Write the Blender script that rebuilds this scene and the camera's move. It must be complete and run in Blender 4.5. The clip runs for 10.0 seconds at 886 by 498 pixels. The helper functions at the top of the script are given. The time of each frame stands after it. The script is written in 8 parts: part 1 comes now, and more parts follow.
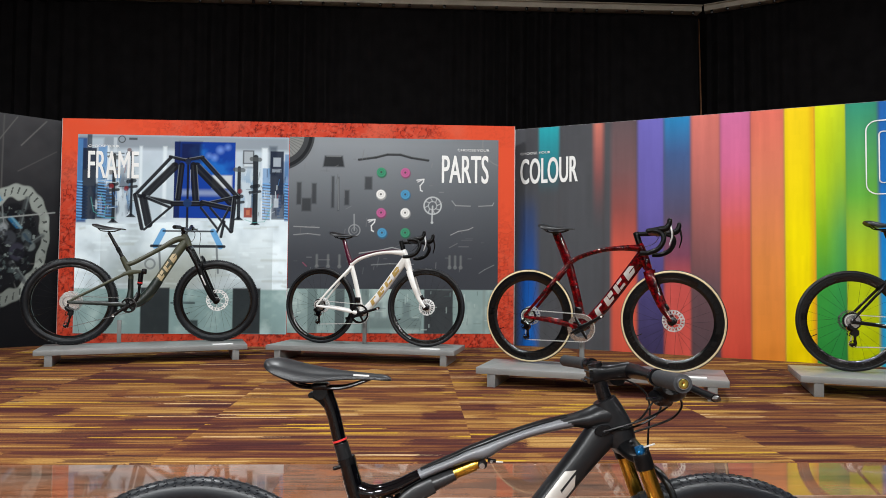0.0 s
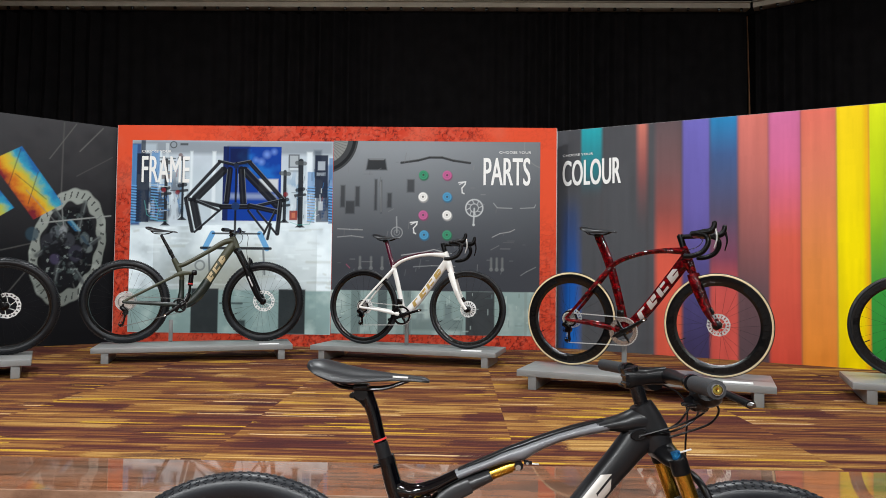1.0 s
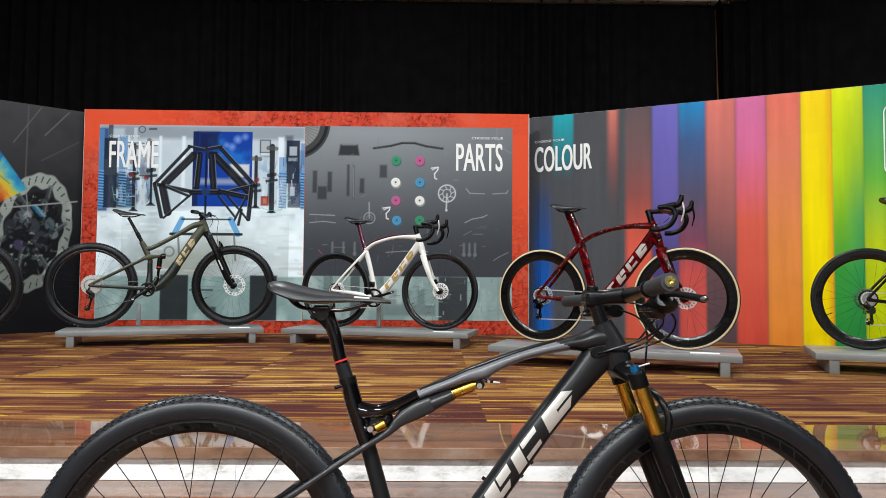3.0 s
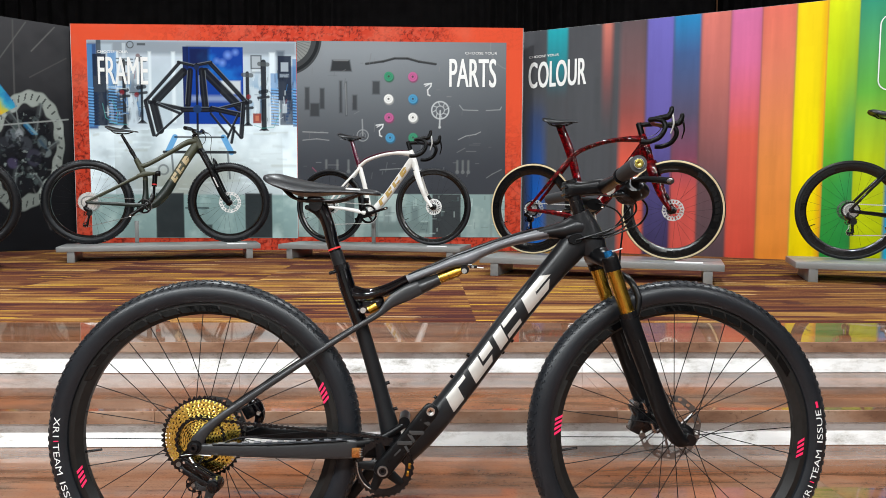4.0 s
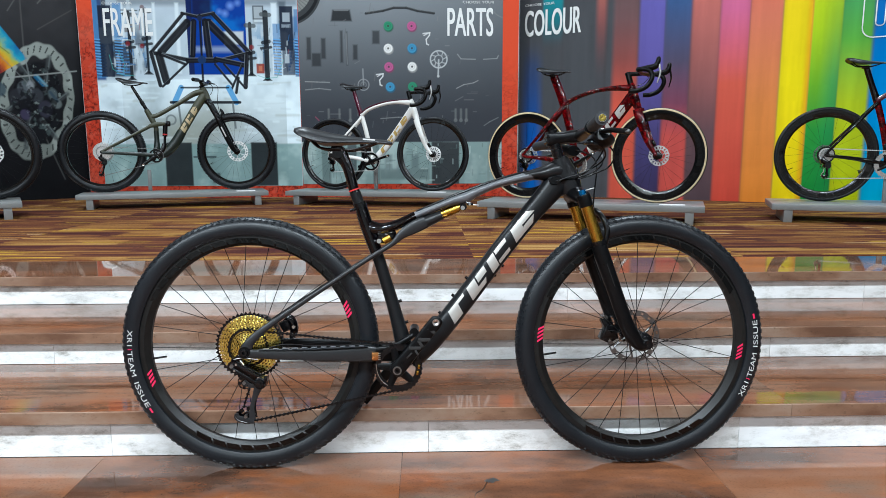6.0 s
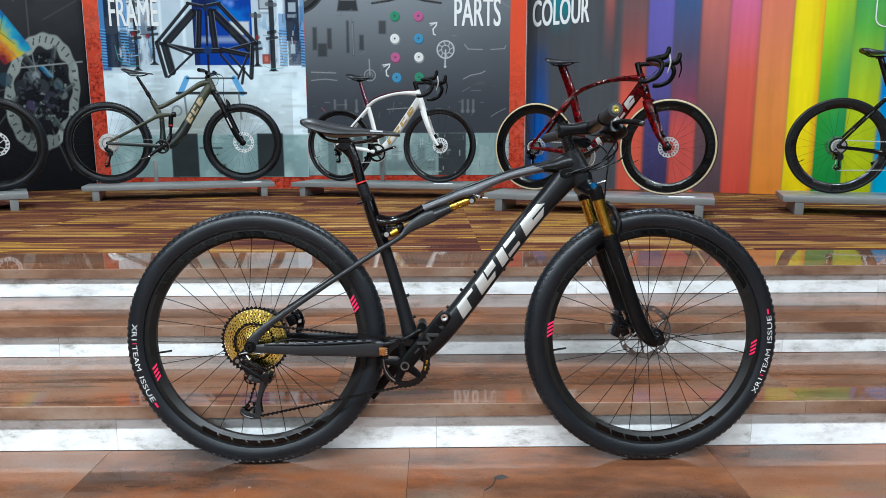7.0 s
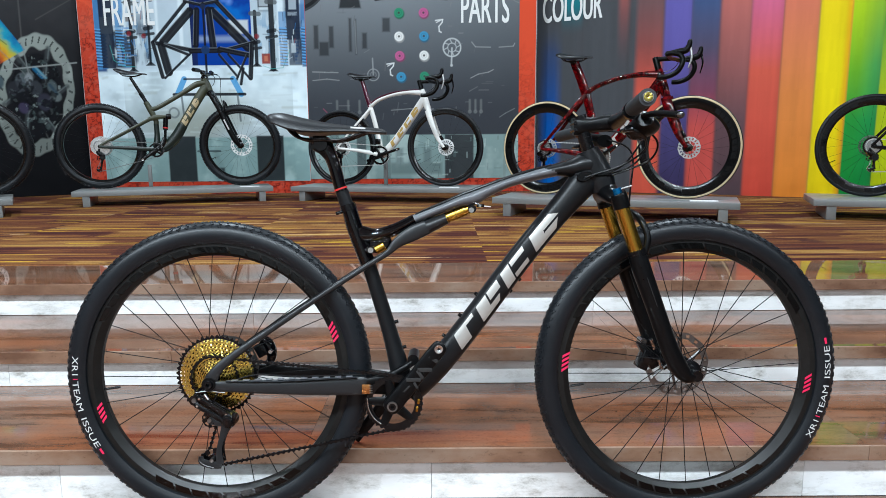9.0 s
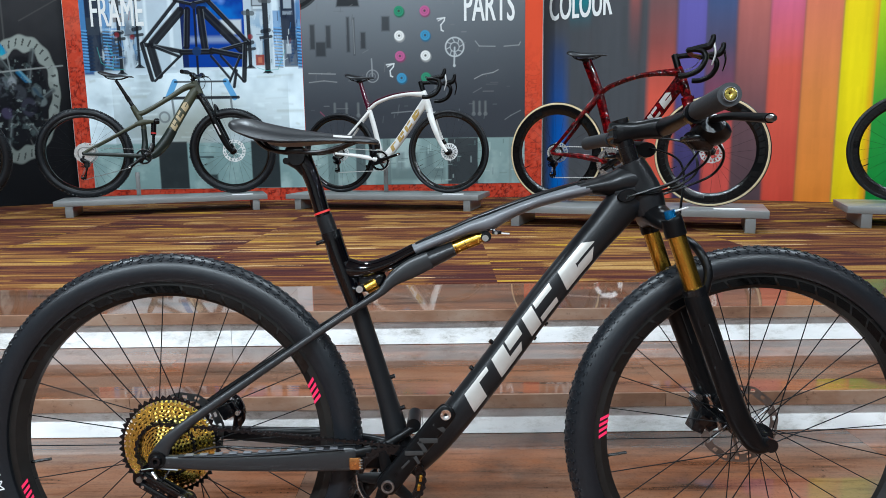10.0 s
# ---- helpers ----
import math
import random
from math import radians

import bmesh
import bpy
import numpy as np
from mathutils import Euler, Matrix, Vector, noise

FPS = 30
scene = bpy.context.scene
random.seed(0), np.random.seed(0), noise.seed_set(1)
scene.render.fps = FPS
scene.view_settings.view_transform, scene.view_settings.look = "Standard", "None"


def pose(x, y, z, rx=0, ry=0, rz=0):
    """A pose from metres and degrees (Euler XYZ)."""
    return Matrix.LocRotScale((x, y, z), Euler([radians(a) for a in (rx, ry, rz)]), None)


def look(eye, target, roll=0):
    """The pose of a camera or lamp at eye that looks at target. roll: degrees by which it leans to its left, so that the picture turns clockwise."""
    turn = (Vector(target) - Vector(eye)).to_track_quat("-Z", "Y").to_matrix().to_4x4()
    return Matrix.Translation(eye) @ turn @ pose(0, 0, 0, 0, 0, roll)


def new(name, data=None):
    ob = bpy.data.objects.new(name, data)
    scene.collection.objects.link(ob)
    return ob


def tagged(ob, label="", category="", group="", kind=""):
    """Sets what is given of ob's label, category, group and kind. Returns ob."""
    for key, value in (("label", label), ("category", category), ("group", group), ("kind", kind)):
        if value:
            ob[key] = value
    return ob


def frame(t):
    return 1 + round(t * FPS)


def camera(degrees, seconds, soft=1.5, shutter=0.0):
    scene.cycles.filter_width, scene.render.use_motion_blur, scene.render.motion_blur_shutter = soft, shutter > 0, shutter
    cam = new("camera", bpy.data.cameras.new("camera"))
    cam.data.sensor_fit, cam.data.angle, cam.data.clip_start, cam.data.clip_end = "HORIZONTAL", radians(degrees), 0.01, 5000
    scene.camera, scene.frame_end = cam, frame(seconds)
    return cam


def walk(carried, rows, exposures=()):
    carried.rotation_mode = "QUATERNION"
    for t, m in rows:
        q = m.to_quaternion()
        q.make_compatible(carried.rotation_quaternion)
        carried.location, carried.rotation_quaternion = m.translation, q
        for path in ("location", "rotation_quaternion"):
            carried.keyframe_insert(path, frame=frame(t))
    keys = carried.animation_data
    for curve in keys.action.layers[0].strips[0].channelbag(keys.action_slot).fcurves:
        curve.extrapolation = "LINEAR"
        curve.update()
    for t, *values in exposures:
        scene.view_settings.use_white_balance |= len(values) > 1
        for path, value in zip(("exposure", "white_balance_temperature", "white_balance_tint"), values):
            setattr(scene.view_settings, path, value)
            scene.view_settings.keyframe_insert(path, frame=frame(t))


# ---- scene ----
cam = camera(67.16, 10.0, soft=0.8)
PATH = [
    (0, look((-0.1299, -1.4146, 1.1716), (-0.0463, 0.5824, 1.2434), 0.509)),
    (0.5, look((-0.1391, -1.4181, 1.1855), (-0.1907, 0.5799, 1.2593), 0.847)),
    (1, look((-0.1186, -1.4501, 1.1798), (-0.1632, 0.5480, 1.2539), 0.689)),
    (1.5, look((-0.1109, -1.4689, 1.1494), (-0.1083, 0.5297, 1.2253), 0.715)),
    (2, look((-0.1151, -1.4443, 1.1395), (-0.1116, 0.5541, 1.2182), 0.610)),
    (2.2, look((-0.1048, -1.4396, 1.1163), (-0.1019, 0.5585, 1.2029), 0.262)),
    (3.3, look((-0.0708, -1.4514, 0.9592), (-0.0381, 0.5465, 1.0430), 0.507)),
    (3.5, look((-0.0604, -1.4687, 0.9412), (-0.0258, 0.5294, 1.0216), 0.426)),
    (3.7, look((-0.0628, -1.4826, 0.9242), (-0.0238, 0.5168, 0.9583), 0.413)),
    (3.8, look((-0.0619, -1.4867, 0.9199), (-0.0223, 0.5128, 0.9030), 0.285)),
    (4, look((-0.0640, -1.5338, 0.9190), (-0.0223, 0.4607, 0.7776), 0.259)),
    (4.5, look((-0.0723, -1.6571, 0.9366), (-0.0260, 0.3282, 0.6993), 0.100)),
    (5, look((-0.0822, -1.7895, 0.9493), (-0.0296, 0.1937, 0.6958), 0.171)),
    (5.5, look((-0.0800, -1.8502, 0.9430), (-0.0290, 0.1291, 0.6601), 0.076)),
    (5.7, look((-0.0799, -1.8572, 0.9257), (-0.0303, 0.1211, 0.6367), -0.039)),
    (6.8, look((-0.0853, -1.8266, 0.9182), (-0.0509, 0.1476, 0.5997), -0.277)),
    (7, look((-0.0868, -1.8213, 0.9235), (-0.0592, 0.1523, 0.6008), -0.129)),
    (7.5, look((-0.0835, -1.8013, 0.9203), (-0.0697, 0.1728, 0.6002), -0.200)),
    (8, look((-0.0831, -1.7576, 0.9233), (-0.0751, 0.2172, 0.6068), -0.244)),
    (8.5, look((-0.0684, -1.6636, 0.9117), (-0.0631, 0.3115, 0.5969), -0.370)),
    (9, look((-0.0451, -1.5270, 0.9122), (-0.0488, 0.4482, 0.5978), -0.407)),
    (9.5, look((-0.0331, -1.3899, 0.9131), (-0.0489, 0.5857, 0.6019), -0.507)),
    (10, look((-0.0532, -1.2055, 0.9298), (-0.0648, 0.7706, 0.6217), -0.790)),
]
walk(cam, PATH, exposures=((0.0, 0.27, 6600, 12), (2.2, 0.27, 6600, 12), (3.4, 0.31, 6500, 10), (4.0, 0.42, 6500, 10), (4.5, 0.24, 6450, 9), (5.5, 0.18, 5950, 6), (6.8, 0.17, 5800, 5), (10.0, 0.17, 5750, 5)))

# ---------------------------------------------------------------- light
world = bpy.data.worlds.new("hall")
scene.world = world
world.use_nodes = True
world.node_tree.nodes["Background"].inputs[0].default_value = (1.0, 0.98, 0.96, 1)
world.node_tree.nodes["Background"].inputs[1].default_value = 0.05
scene.view_settings.exposure = 0.0


# ---------------------------------------------------------------- materials
def nodes_of(name):
    m = bpy.data.materials.new(name)
    m.use_nodes = True
    return m, m.node_tree.nodes, m.node_tree.links, m.node_tree.nodes["Principled BSDF"]


def mix(n, l, fac, a, b, kind="MIX"):
    x = n.new("ShaderNodeMix")
    x.data_type, x.blend_type = "RGBA", kind
    for sock, v in ((x.inputs[0], fac), (x.inputs[6], a), (x.inputs[7], b)):
        if hasattr(v, "is_linked"):
            l.new(v, sock)
        else:
            sock.default_value = v if sock.type == "VALUE" else (*v[:3], 1)
    return x.outputs[2]


def noise_of(n, l, scale, stretch=(1, 1, 1), detail=4, rough=0.55, coords="Object", own=False):
    """own: every object takes its own stretch of the noise."""
    tc, mp, nz = n.new("ShaderNodeTexCoord"), n.new("ShaderNodeMapping"), n.new("ShaderNodeTexNoise")
    mp.inputs["Scale"].default_value = stretch
    nz.inputs["Scale"].default_value, nz.inputs["Detail"].default_value, nz.inputs["Roughness"].default_value = scale, detail, rough
    l.new(tc.outputs[coords], mp.inputs[0])
    l.new(mp.outputs[0], nz.inputs["Vector"])
    if own:
        ob, far = n.new("ShaderNodeObjectInfo"), n.new("ShaderNodeMath")
        far.operation, far.inputs[1].default_value = "MULTIPLY", 61.0
        l.new(ob.outputs["Random"], far.inputs[0])
        l.new(far.outputs[0], mp.inputs["Location"])
    return nz.outputs[0]


def ramp(n, l, fac, stops, interp="LINEAR"):
    r = n.new("ShaderNodeValToRGB")
    r.color_ramp.interpolation = interp
    e = r.color_ramp.elements
    while len(e) < len(stops):
        e.new(0.5)
    for k, (p, c) in enumerate(stops):
        e[k].position, e[k].color = p, (*c, 1)
    l.new(fac, r.inputs[0])
    return r.outputs[0]


def bump_of(n, l, bsdf, height, strength=0.2, distance=0.002):
    b = n.new("ShaderNodeBump")
    b.inputs["Strength"].default_value, b.inputs["Distance"].default_value = strength, distance
    l.new(height, b.inputs["Height"])
    l.new(b.outputs[0], bsdf.inputs["Normal"])


def surface(name, col, rough=0.5, metal=0.0, vary=0.15, grain=60, wear=6, bump=0.05, coat=0.0, spec=0.5):
    """A plain surface with variation at two scales."""
    m, n, l, b = nodes_of(name)
    big, fine = noise_of(n, l, wear), noise_of(n, l, grain)
    dark, light = [c * (1 - vary) for c in col], [min(1, c * (1 + vary)) for c in col]
    base = ramp(n, l, big, [(0.3, dark), (0.7, light)])
    spots = ramp(n, l, fine, [(0.35, [1 - vary] * 3), (0.65, [1.0] * 3)])
    l.new(mix(n, l, 1.0, base, spots, "MULTIPLY"), b.inputs["Base Color"])
    rr = n.new("ShaderNodeMapRange")
    rr.inputs["To Min"].default_value, rr.inputs["To Max"].default_value = max(0.02, rough * 0.8), min(1, rough * 1.2)
    l.new(fine, rr.inputs["Value"])
    l.new(rr.outputs[0], b.inputs["Roughness"])
    b.inputs["Metallic"].default_value = metal
    b.inputs["Coat Weight"].default_value, b.inputs["Coat Roughness"].default_value = coat, 0.04
    b.inputs["Specular IOR Level"].default_value = spec
    if bump:
        bump_of(n, l, b, fine, bump, 0.001)
    return m


def granite_material(name, grey):
    """Polished red granite: soft clouds of rust, salmon and grey-beige, sparse dark veins; grey: strength of the greyer
    bands.
    """
    m, n, l, b = nodes_of(name)
    tone = ramp(n, l, noise_of(n, l, 2.1, (0.55, 1.5, 1), 7, 0.60, own=True), [(0.33, (0.048, 0.026, 0.018)), (0.43, (0.104, 0.047, 0.027)), (0.51, (0.172, 0.070, 0.033)), (0.60, (0.184, 0.086, 0.048)), (0.72, (0.150, 0.100, 0.074))])
    rust = ramp(n, l, noise_of(n, l, 3.6, (0.6, 1.3, 1), 7, 0.66, own=True), [(0.50, (0, 0, 0)), (0.66, (0.75, 0.75, 0.75))])
    c = mix(n, l, rust, tone, (0.235, 0.074, 0.024))
    beige = ramp(n, l, noise_of(n, l, 2.7, (0.7, 1.2, 1), 6, 0.6, own=True), [(0.54, (0, 0, 0)), (0.70, (0.65, 0.65, 0.65))])
    c = mix(n, l, beige, c, (0.138, 0.104, 0.082))
    murk = ramp(n, l, noise_of(n, l, 3.1, (0.5, 2.0, 2), 8, 0.72, own=True), [(0.57, (0, 0, 0)), (0.70, (0.6, 0.6, 0.6))])
    c = mix(n, l, murk, c, (0.050, 0.034, 0.026))
    if grey:
        band = ramp(n, l, noise_of(n, l, 2.4, (0.5, 2.2, 1), 8, 0.68, own=True), [(0.36, (0, 0, 0)), (0.56, (grey, grey, grey))])
        c = mix(n, l, band, c, (0.158, 0.104, 0.076))
        streak = ramp(n, l, noise_of(n, l, 9, (0.25, 2.6, 1), 7, 0.7, own=True), [(0.34, (0.50, 0.47, 0.45)), (0.47, (1, 1, 1)), (0.66, (1.22, 1.18, 1.14))])
        c = mix(n, l, 1.0, c, streak, "MULTIPLY")
    speck = ramp(n, l, noise_of(n, l, 150, (1, 1, 1), 3, own=True), [(0.30, (0.80, 0.79, 0.78)), (0.45, (1, 1, 1)), (0.60, (1, 1, 1)), (0.72, (1.14, 1.13, 1.11))])
    c = mix(n, l, 1.0, c, speck, "MULTIPLY")
    blot = ramp(n, l, noise_of(n, l, 17, (1, 1, 1), 7, 0.72, own=True), [(0.27, (0.42, 0.40, 0.38)), (0.34, (1, 1, 1))])
    c = mix(n, l, 1.0, c, blot, "MULTIPLY")
    # hairline veins where two noises cross
    ridge = ramp(n, l, noise_of(n, l, 2.3, (1, 1.6, 1), 8, 0.62, own=True), [(0.480, (0, 0, 0)), (0.500, (0.6, 0.6, 0.6)), (0.520, (0, 0, 0))])
    where = ramp(n, l, noise_of(n, l, 1.9, own=True), [(0.58, (0, 0, 0)), (0.70, (1, 1, 1))])
    c = mix(n, l, mix(n, l, 1.0, ridge, where, "MULTIPLY"), c, (0.045, 0.034, 0.030))
    obj = n.new("ShaderNodeObjectInfo")
    shade = ramp(n, l, obj.outputs["Random"], [(0.0, (0.96, 0.955, 0.96)), (0.5, (1.02, 1.0, 0.98)), (1.0, (1.08, 1.03, 0.99))])
    l.new(mix(n, l, 1.0, c, shade, "MULTIPLY"), b.inputs["Base Color"])
    rr = n.new("ShaderNodeMapRange")
    rr.inputs["To Min"].default_value, rr.inputs["To Max"].default_value = 0.016, 0.060
    l.new(noise_of(n, l, 7, own=True), rr.inputs["Value"])
    l.new(rr.outputs[0], b.inputs["Roughness"])
    b.inputs["Specular IOR Level"].default_value = 0.66
    bump_of(n, l, b, noise_of(n, l, 5, own=True), 0.014, 0.002)
    return m


def nosing_material():
    """The sawn, worn front edge of a granite tread: dull, pale and chipped."""
    m, n, l, b = nodes_of("worn granite edge")
    tone = ramp(n, l, noise_of(n, l, 6, (0.5, 1, 1), 6, 0.65, own=True), [(0.34, (0.115, 0.054, 0.030)), (0.48, (0.205, 0.112, 0.068)), (0.66, (0.265, 0.185, 0.135))])
    chip = ramp(n, l, noise_of(n, l, 60, (0.7, 1, 1), 6, 0.75, own=True), [(0.30, (0.40, 0.36, 0.33)), (0.42, (1, 1, 1)), (0.66, (1.0, 1.0, 1.0)), (0.76, (1.35, 1.32, 1.28))])
    l.new(mix(n, l, 1.0, tone, chip, "MULTIPLY"), b.inputs["Base Color"])
    b.inputs["Roughness"].default_value = 0.62
    b.inputs["Specular IOR Level"].default_value = 0.3
    bump_of(n, l, b, noise_of(n, l, 90, own=True), 0.25, 0.001)
    return m


def marble_material():
    m, n, l, b = nodes_of("white marble")
    tone = ramp(n, l, noise_of(n, l, 5, (1, 1, 3), 5, own=True), [(0.3, (0.76, 0.76, 0.755)), (0.6, (0.90, 0.90, 0.895))])
    scuff = ramp(n, l, noise_of(n, l, 14, (0.6, 1, 1.4), 7, 0.75, own=True), [(0.30, (0.38, 0.36, 0.33)), (0.41, (0.80, 0.79, 0.77)), (0.52, (1, 1, 1))])
    obj = n.new("ShaderNodeObjectInfo")
    shade = ramp(n, l, obj.outputs["Random"], [(0.0, (0.93, 0.92, 0.9)), (1.0, (1.0, 1.0, 1.0))])
    l.new(mix(n, l, 1.0, mix(n, l, 1.0, tone, scuff, "MULTIPLY"), shade, "MULTIPLY"), b.inputs["Base Color"])
    b.inputs["Roughness"].default_value = 0.34
    bump_of(n, l, b, noise_of(n, l, 30, own=True), 0.08, 0.001)
    return m


def carpet_material():
    """Broken lengthwise streaks: patches of one tone, cut by fine threads."""
    m, n, l, b = nodes_of("streaked carpet")
    tc = n.new("ShaderNodeTexCoord")

    xyz = n.new("ShaderNodeSeparateXYZ")
    l.new(tc.outputs["Object"], xyz.inputs[0])

    def calc(op, x, y=None):
        q = n.new("ShaderNodeMath")
        q.operation = op
        for k, v in enumerate((x, y)):
            if v is None:
                continue
            if isinstance(v, (int, float)):
                q.inputs[k].default_value = v
            else:
                l.new(v, q.inputs[k])
        return q.outputs[0]

    # widths of carpet laid side by side, each with the pattern slipped along
    width = calc("FLOOR", calc("MULTIPLY", calc("SUBTRACT", xyz.outputs["X"], 0.141), 1 / 1.312))
    slide = n.new("ShaderNodeTexWhiteNoise")
    slide.noise_dimensions = "1D"
    l.new(width, slide.inputs["W"])
    fray = calc("MULTIPLY", calc("SUBTRACT", noise_of(n, l, 60, (0.6, 2.4, 1), 4, 0.7), 0.5), 0.26)
    wander = calc("MULTIPLY", calc("SUBTRACT", noise_of(n, l, 5, (0.5, 3, 1), 2), 0.5), 0.020)
    along = calc("ADD", calc("ADD", xyz.outputs["X"], fray), calc("MULTIPLY", slide.outputs["Value"], 7.3))
    across = calc("ADD", calc("ADD", xyz.outputs["Y"], wander), calc("MULTIPLY", slide.outputs["Value"], 3.7))

    def cells(sx, sy, off):
        """Random tones in woven rows: each row is cut into lengths at its own places."""
        row = calc("FLOOR", calc("MULTIPLY", calc("ADD", across, off), sy))
        slip = n.new("ShaderNodeTexWhiteNoise")
        slip.noise_dimensions = "1D"
        l.new(row, slip.inputs["W"])
        col = calc("FLOOR", calc("ADD", calc("MULTIPLY", along, sx), calc("MULTIPLY", slip.outputs["Value"], 17.0)))
        spot, both, sep = n.new("ShaderNodeTexWhiteNoise"), n.new("ShaderNodeCombineXYZ"), n.new("ShaderNodeSeparateColor")
        spot.noise_dimensions = "2D"
        l.new(col, both.inputs["X"])
        l.new(row, both.inputs["Y"])
        l.new(both.outputs[0], spot.inputs["Vector"])
        l.new(spot.outputs["Color"], sep.inputs[0])
        return sep.outputs

    def threads(sx, sy, detail):
        """Long unbroken lines of yarn."""
        both, nz = n.new("ShaderNodeCombineXYZ"), n.new("ShaderNodeTexNoise")
        l.new(calc("MULTIPLY", along, sx), both.inputs["X"])
        l.new(calc("MULTIPLY", across, sy), both.inputs["Y"])
        nz.inputs["Scale"].default_value, nz.inputs["Detail"].default_value, nz.inputs["Roughness"].default_value = 1.0, detail, 0.6
        l.new(both.outputs[0], nz.inputs["Vector"])
        return nz.outputs[0]
    patch, streak, dash = cells(1.5, 5.0, 0.3), cells(2.3, 17.0, 3.1), cells(2.6, 44.0, 7.7)
    lines, fine = threads(0.9, 34.0, 3), threads(1.6, 120.0, 2)
    t = calc("ADD", calc("MULTIPLY", patch[0], 0.34), calc("MULTIPLY", streak[0], 0.24))
    t = calc("ADD", t, calc("MULTIPLY", calc("SUBTRACT", lines, 0.5), 1.15))
    t = calc("ADD", t, calc("ADD", calc("MULTIPLY", calc("SUBTRACT", fine, 0.5), 0.85), 0.145))
    pile = ramp(n, l, t, [(0.14, (0.040, 0.0092, 0.0088)), (0.31, (0.072, 0.0165, 0.0120)), (0.41, (0.118, 0.038, 0.0145)), (0.51, (0.185, 0.075, 0.019)), (0.62, (0.265, 0.130, 0.031)), (0.76, (0.36, 0.205, 0.062)), (0.93, (0.48, 0.31, 0.14))])

    def pick(value, limit):
        q = n.new("ShaderNodeMath")
        q.operation, q.inputs[1].default_value = "GREATER_THAN", limit
        l.new(value, q.inputs[0])
        return q.outputs[0]
    c = mix(n, l, calc("MULTIPLY", pick(dash[2], 0.965), pick(fine, 0.40)), pile, (0.42, 0.25, 0.022))
    c = mix(n, l, calc("MULTIPLY", pick(dash[1], 0.978), pick(fine, 0.45)), c, (0.50, 0.33, 0.17))
    c = mix(n, l, calc("MULTIPLY", pick(streak[1], 0.90), pick(fine, 0.53)), c, (0.036, 0.011, 0.013))
    fibre = noise_of(n, l, 260, (0.6, 1.4, 1), 3)
    c = mix(n, l, 1.0, c, ramp(n, l, fibre, [(0.3, (0.50, 0.49, 0.48)), (0.7, (1.22, 1.22, 1.22))]), "MULTIPLY")
    l.new(c, b.inputs["Base Color"])
    b.inputs["Roughness"].default_value, b.inputs["Specular IOR Level"].default_value = 0.92, 0.15
    bump_of(n, l, b, fibre, 0.5, 0.003)
    return m


def print_material(name, rough=0.52):
    """A printed sheet: its ink is the mesh's colour attribute."""
    m, n, l, b = nodes_of(name)
    a = n.new("ShaderNodeVertexColor")
    a.layer_name = "ink"
    g = ramp(n, l, noise_of(n, l, 420, detail=2), [(0.3, (0.93, 0.93, 0.93)), (0.7, (1.0, 1.0, 1.0))])
    l.new(mix(n, l, 1.0, a.outputs[0], g, "MULTIPLY"), b.inputs["Base Color"])
    b.inputs["Roughness"].default_value, b.inputs["Specular IOR Level"].default_value = rough, 0.06
    bump_of(n, l, b, noise_of(n, l, 3, detail=2), 0.06, 0.01)
    return m


def flake_material():
    m, n, l, b = nodes_of("red marbled lacquer")
    c = ramp(n, l, noise_of(n, l, 34, detail=5, rough=0.7), [(0.38, (0.004, 0.0002, 0.0004)), (0.49, (0.022, 0.0003, 0.0008)), (0.57, (0.15, 0.0011, 0.0026)), (0.68, (0.46, 0.004, 0.008))])
    l.new(mix(n, l, 0.35, c, ramp(n, l, noise_of(n, l, 8), [(0.35, (0.016, 0.0004, 0.001)), (0.65, (0.12, 0.0015, 0.004))])), b.inputs["Base Color"])
    b.inputs["Metallic"].default_value, b.inputs["Roughness"].default_value, b.inputs["Coat Weight"].default_value = 0.0, 0.16, 0.55
    b.inputs["Coat Roughness"].default_value = 0.02
    b.inputs["Specular IOR Level"].default_value = 0.05
    return m


GRANITE, TREAD, NOSING = granite_material("polished red granite", 0), granite_material("polished grey-red granite", 0.32), nosing_material()
MARBLE, CARPET = marble_material(), carpet_material()
MAT_BLACK = surface("matte black carbon", (0.0030, 0.0031, 0.0035), 0.30, vary=0.15, bump=0, spec=0.17)
FRAME_BLACK = surface("satin black carbon", (0.0075, 0.0078, 0.0087), 0.32, vary=0.10, bump=0, spec=0.25)
SATIN_DARK = surface("satin charcoal paint", (0.016, 0.0163, 0.0175), 0.30, vary=0.05, bump=0, spec=0.36)
SATIN_GREY = surface("satin graphite paint", (0.105, 0.108, 0.117), 0.34, vary=0.05, bump=0, spec=0.5)
MARK_GREY = surface("dull grey decal", (0.026, 0.025, 0.0245), 0.45, vary=0.1, bump=0, spec=0.3)
LEATHER = surface("black saddle cover", (0.0110, 0.0115, 0.0132), 0.40, vary=0.15, grain=200, bump=0.06, spec=0.34)
GLOSS_BLACK = surface("gloss black lacquer", (0.0012, 0.0012, 0.0018), 0.07, vary=0.1, bump=0, coat=0.45, spec=0.3)
SILVER = surface("silver decal", (0.46, 0.44, 0.41), 0.35, 0.5, vary=0.05, bump=0)
GOLD = surface("gold anodised metal", (0.58, 0.35, 0.05), 0.24, 1.0, vary=0.08, bump=0)
BRASS = surface("gold titanium nitride", (0.95, 0.70, 0.17), 0.20, 1.0, vary=0.22, grain=240, bump=0.05)
RUBBER = surface("black tyre rubber", (0.0082, 0.0096, 0.0120), 0.36, vary=0.25, grain=220, bump=0.08, spec=0.30)
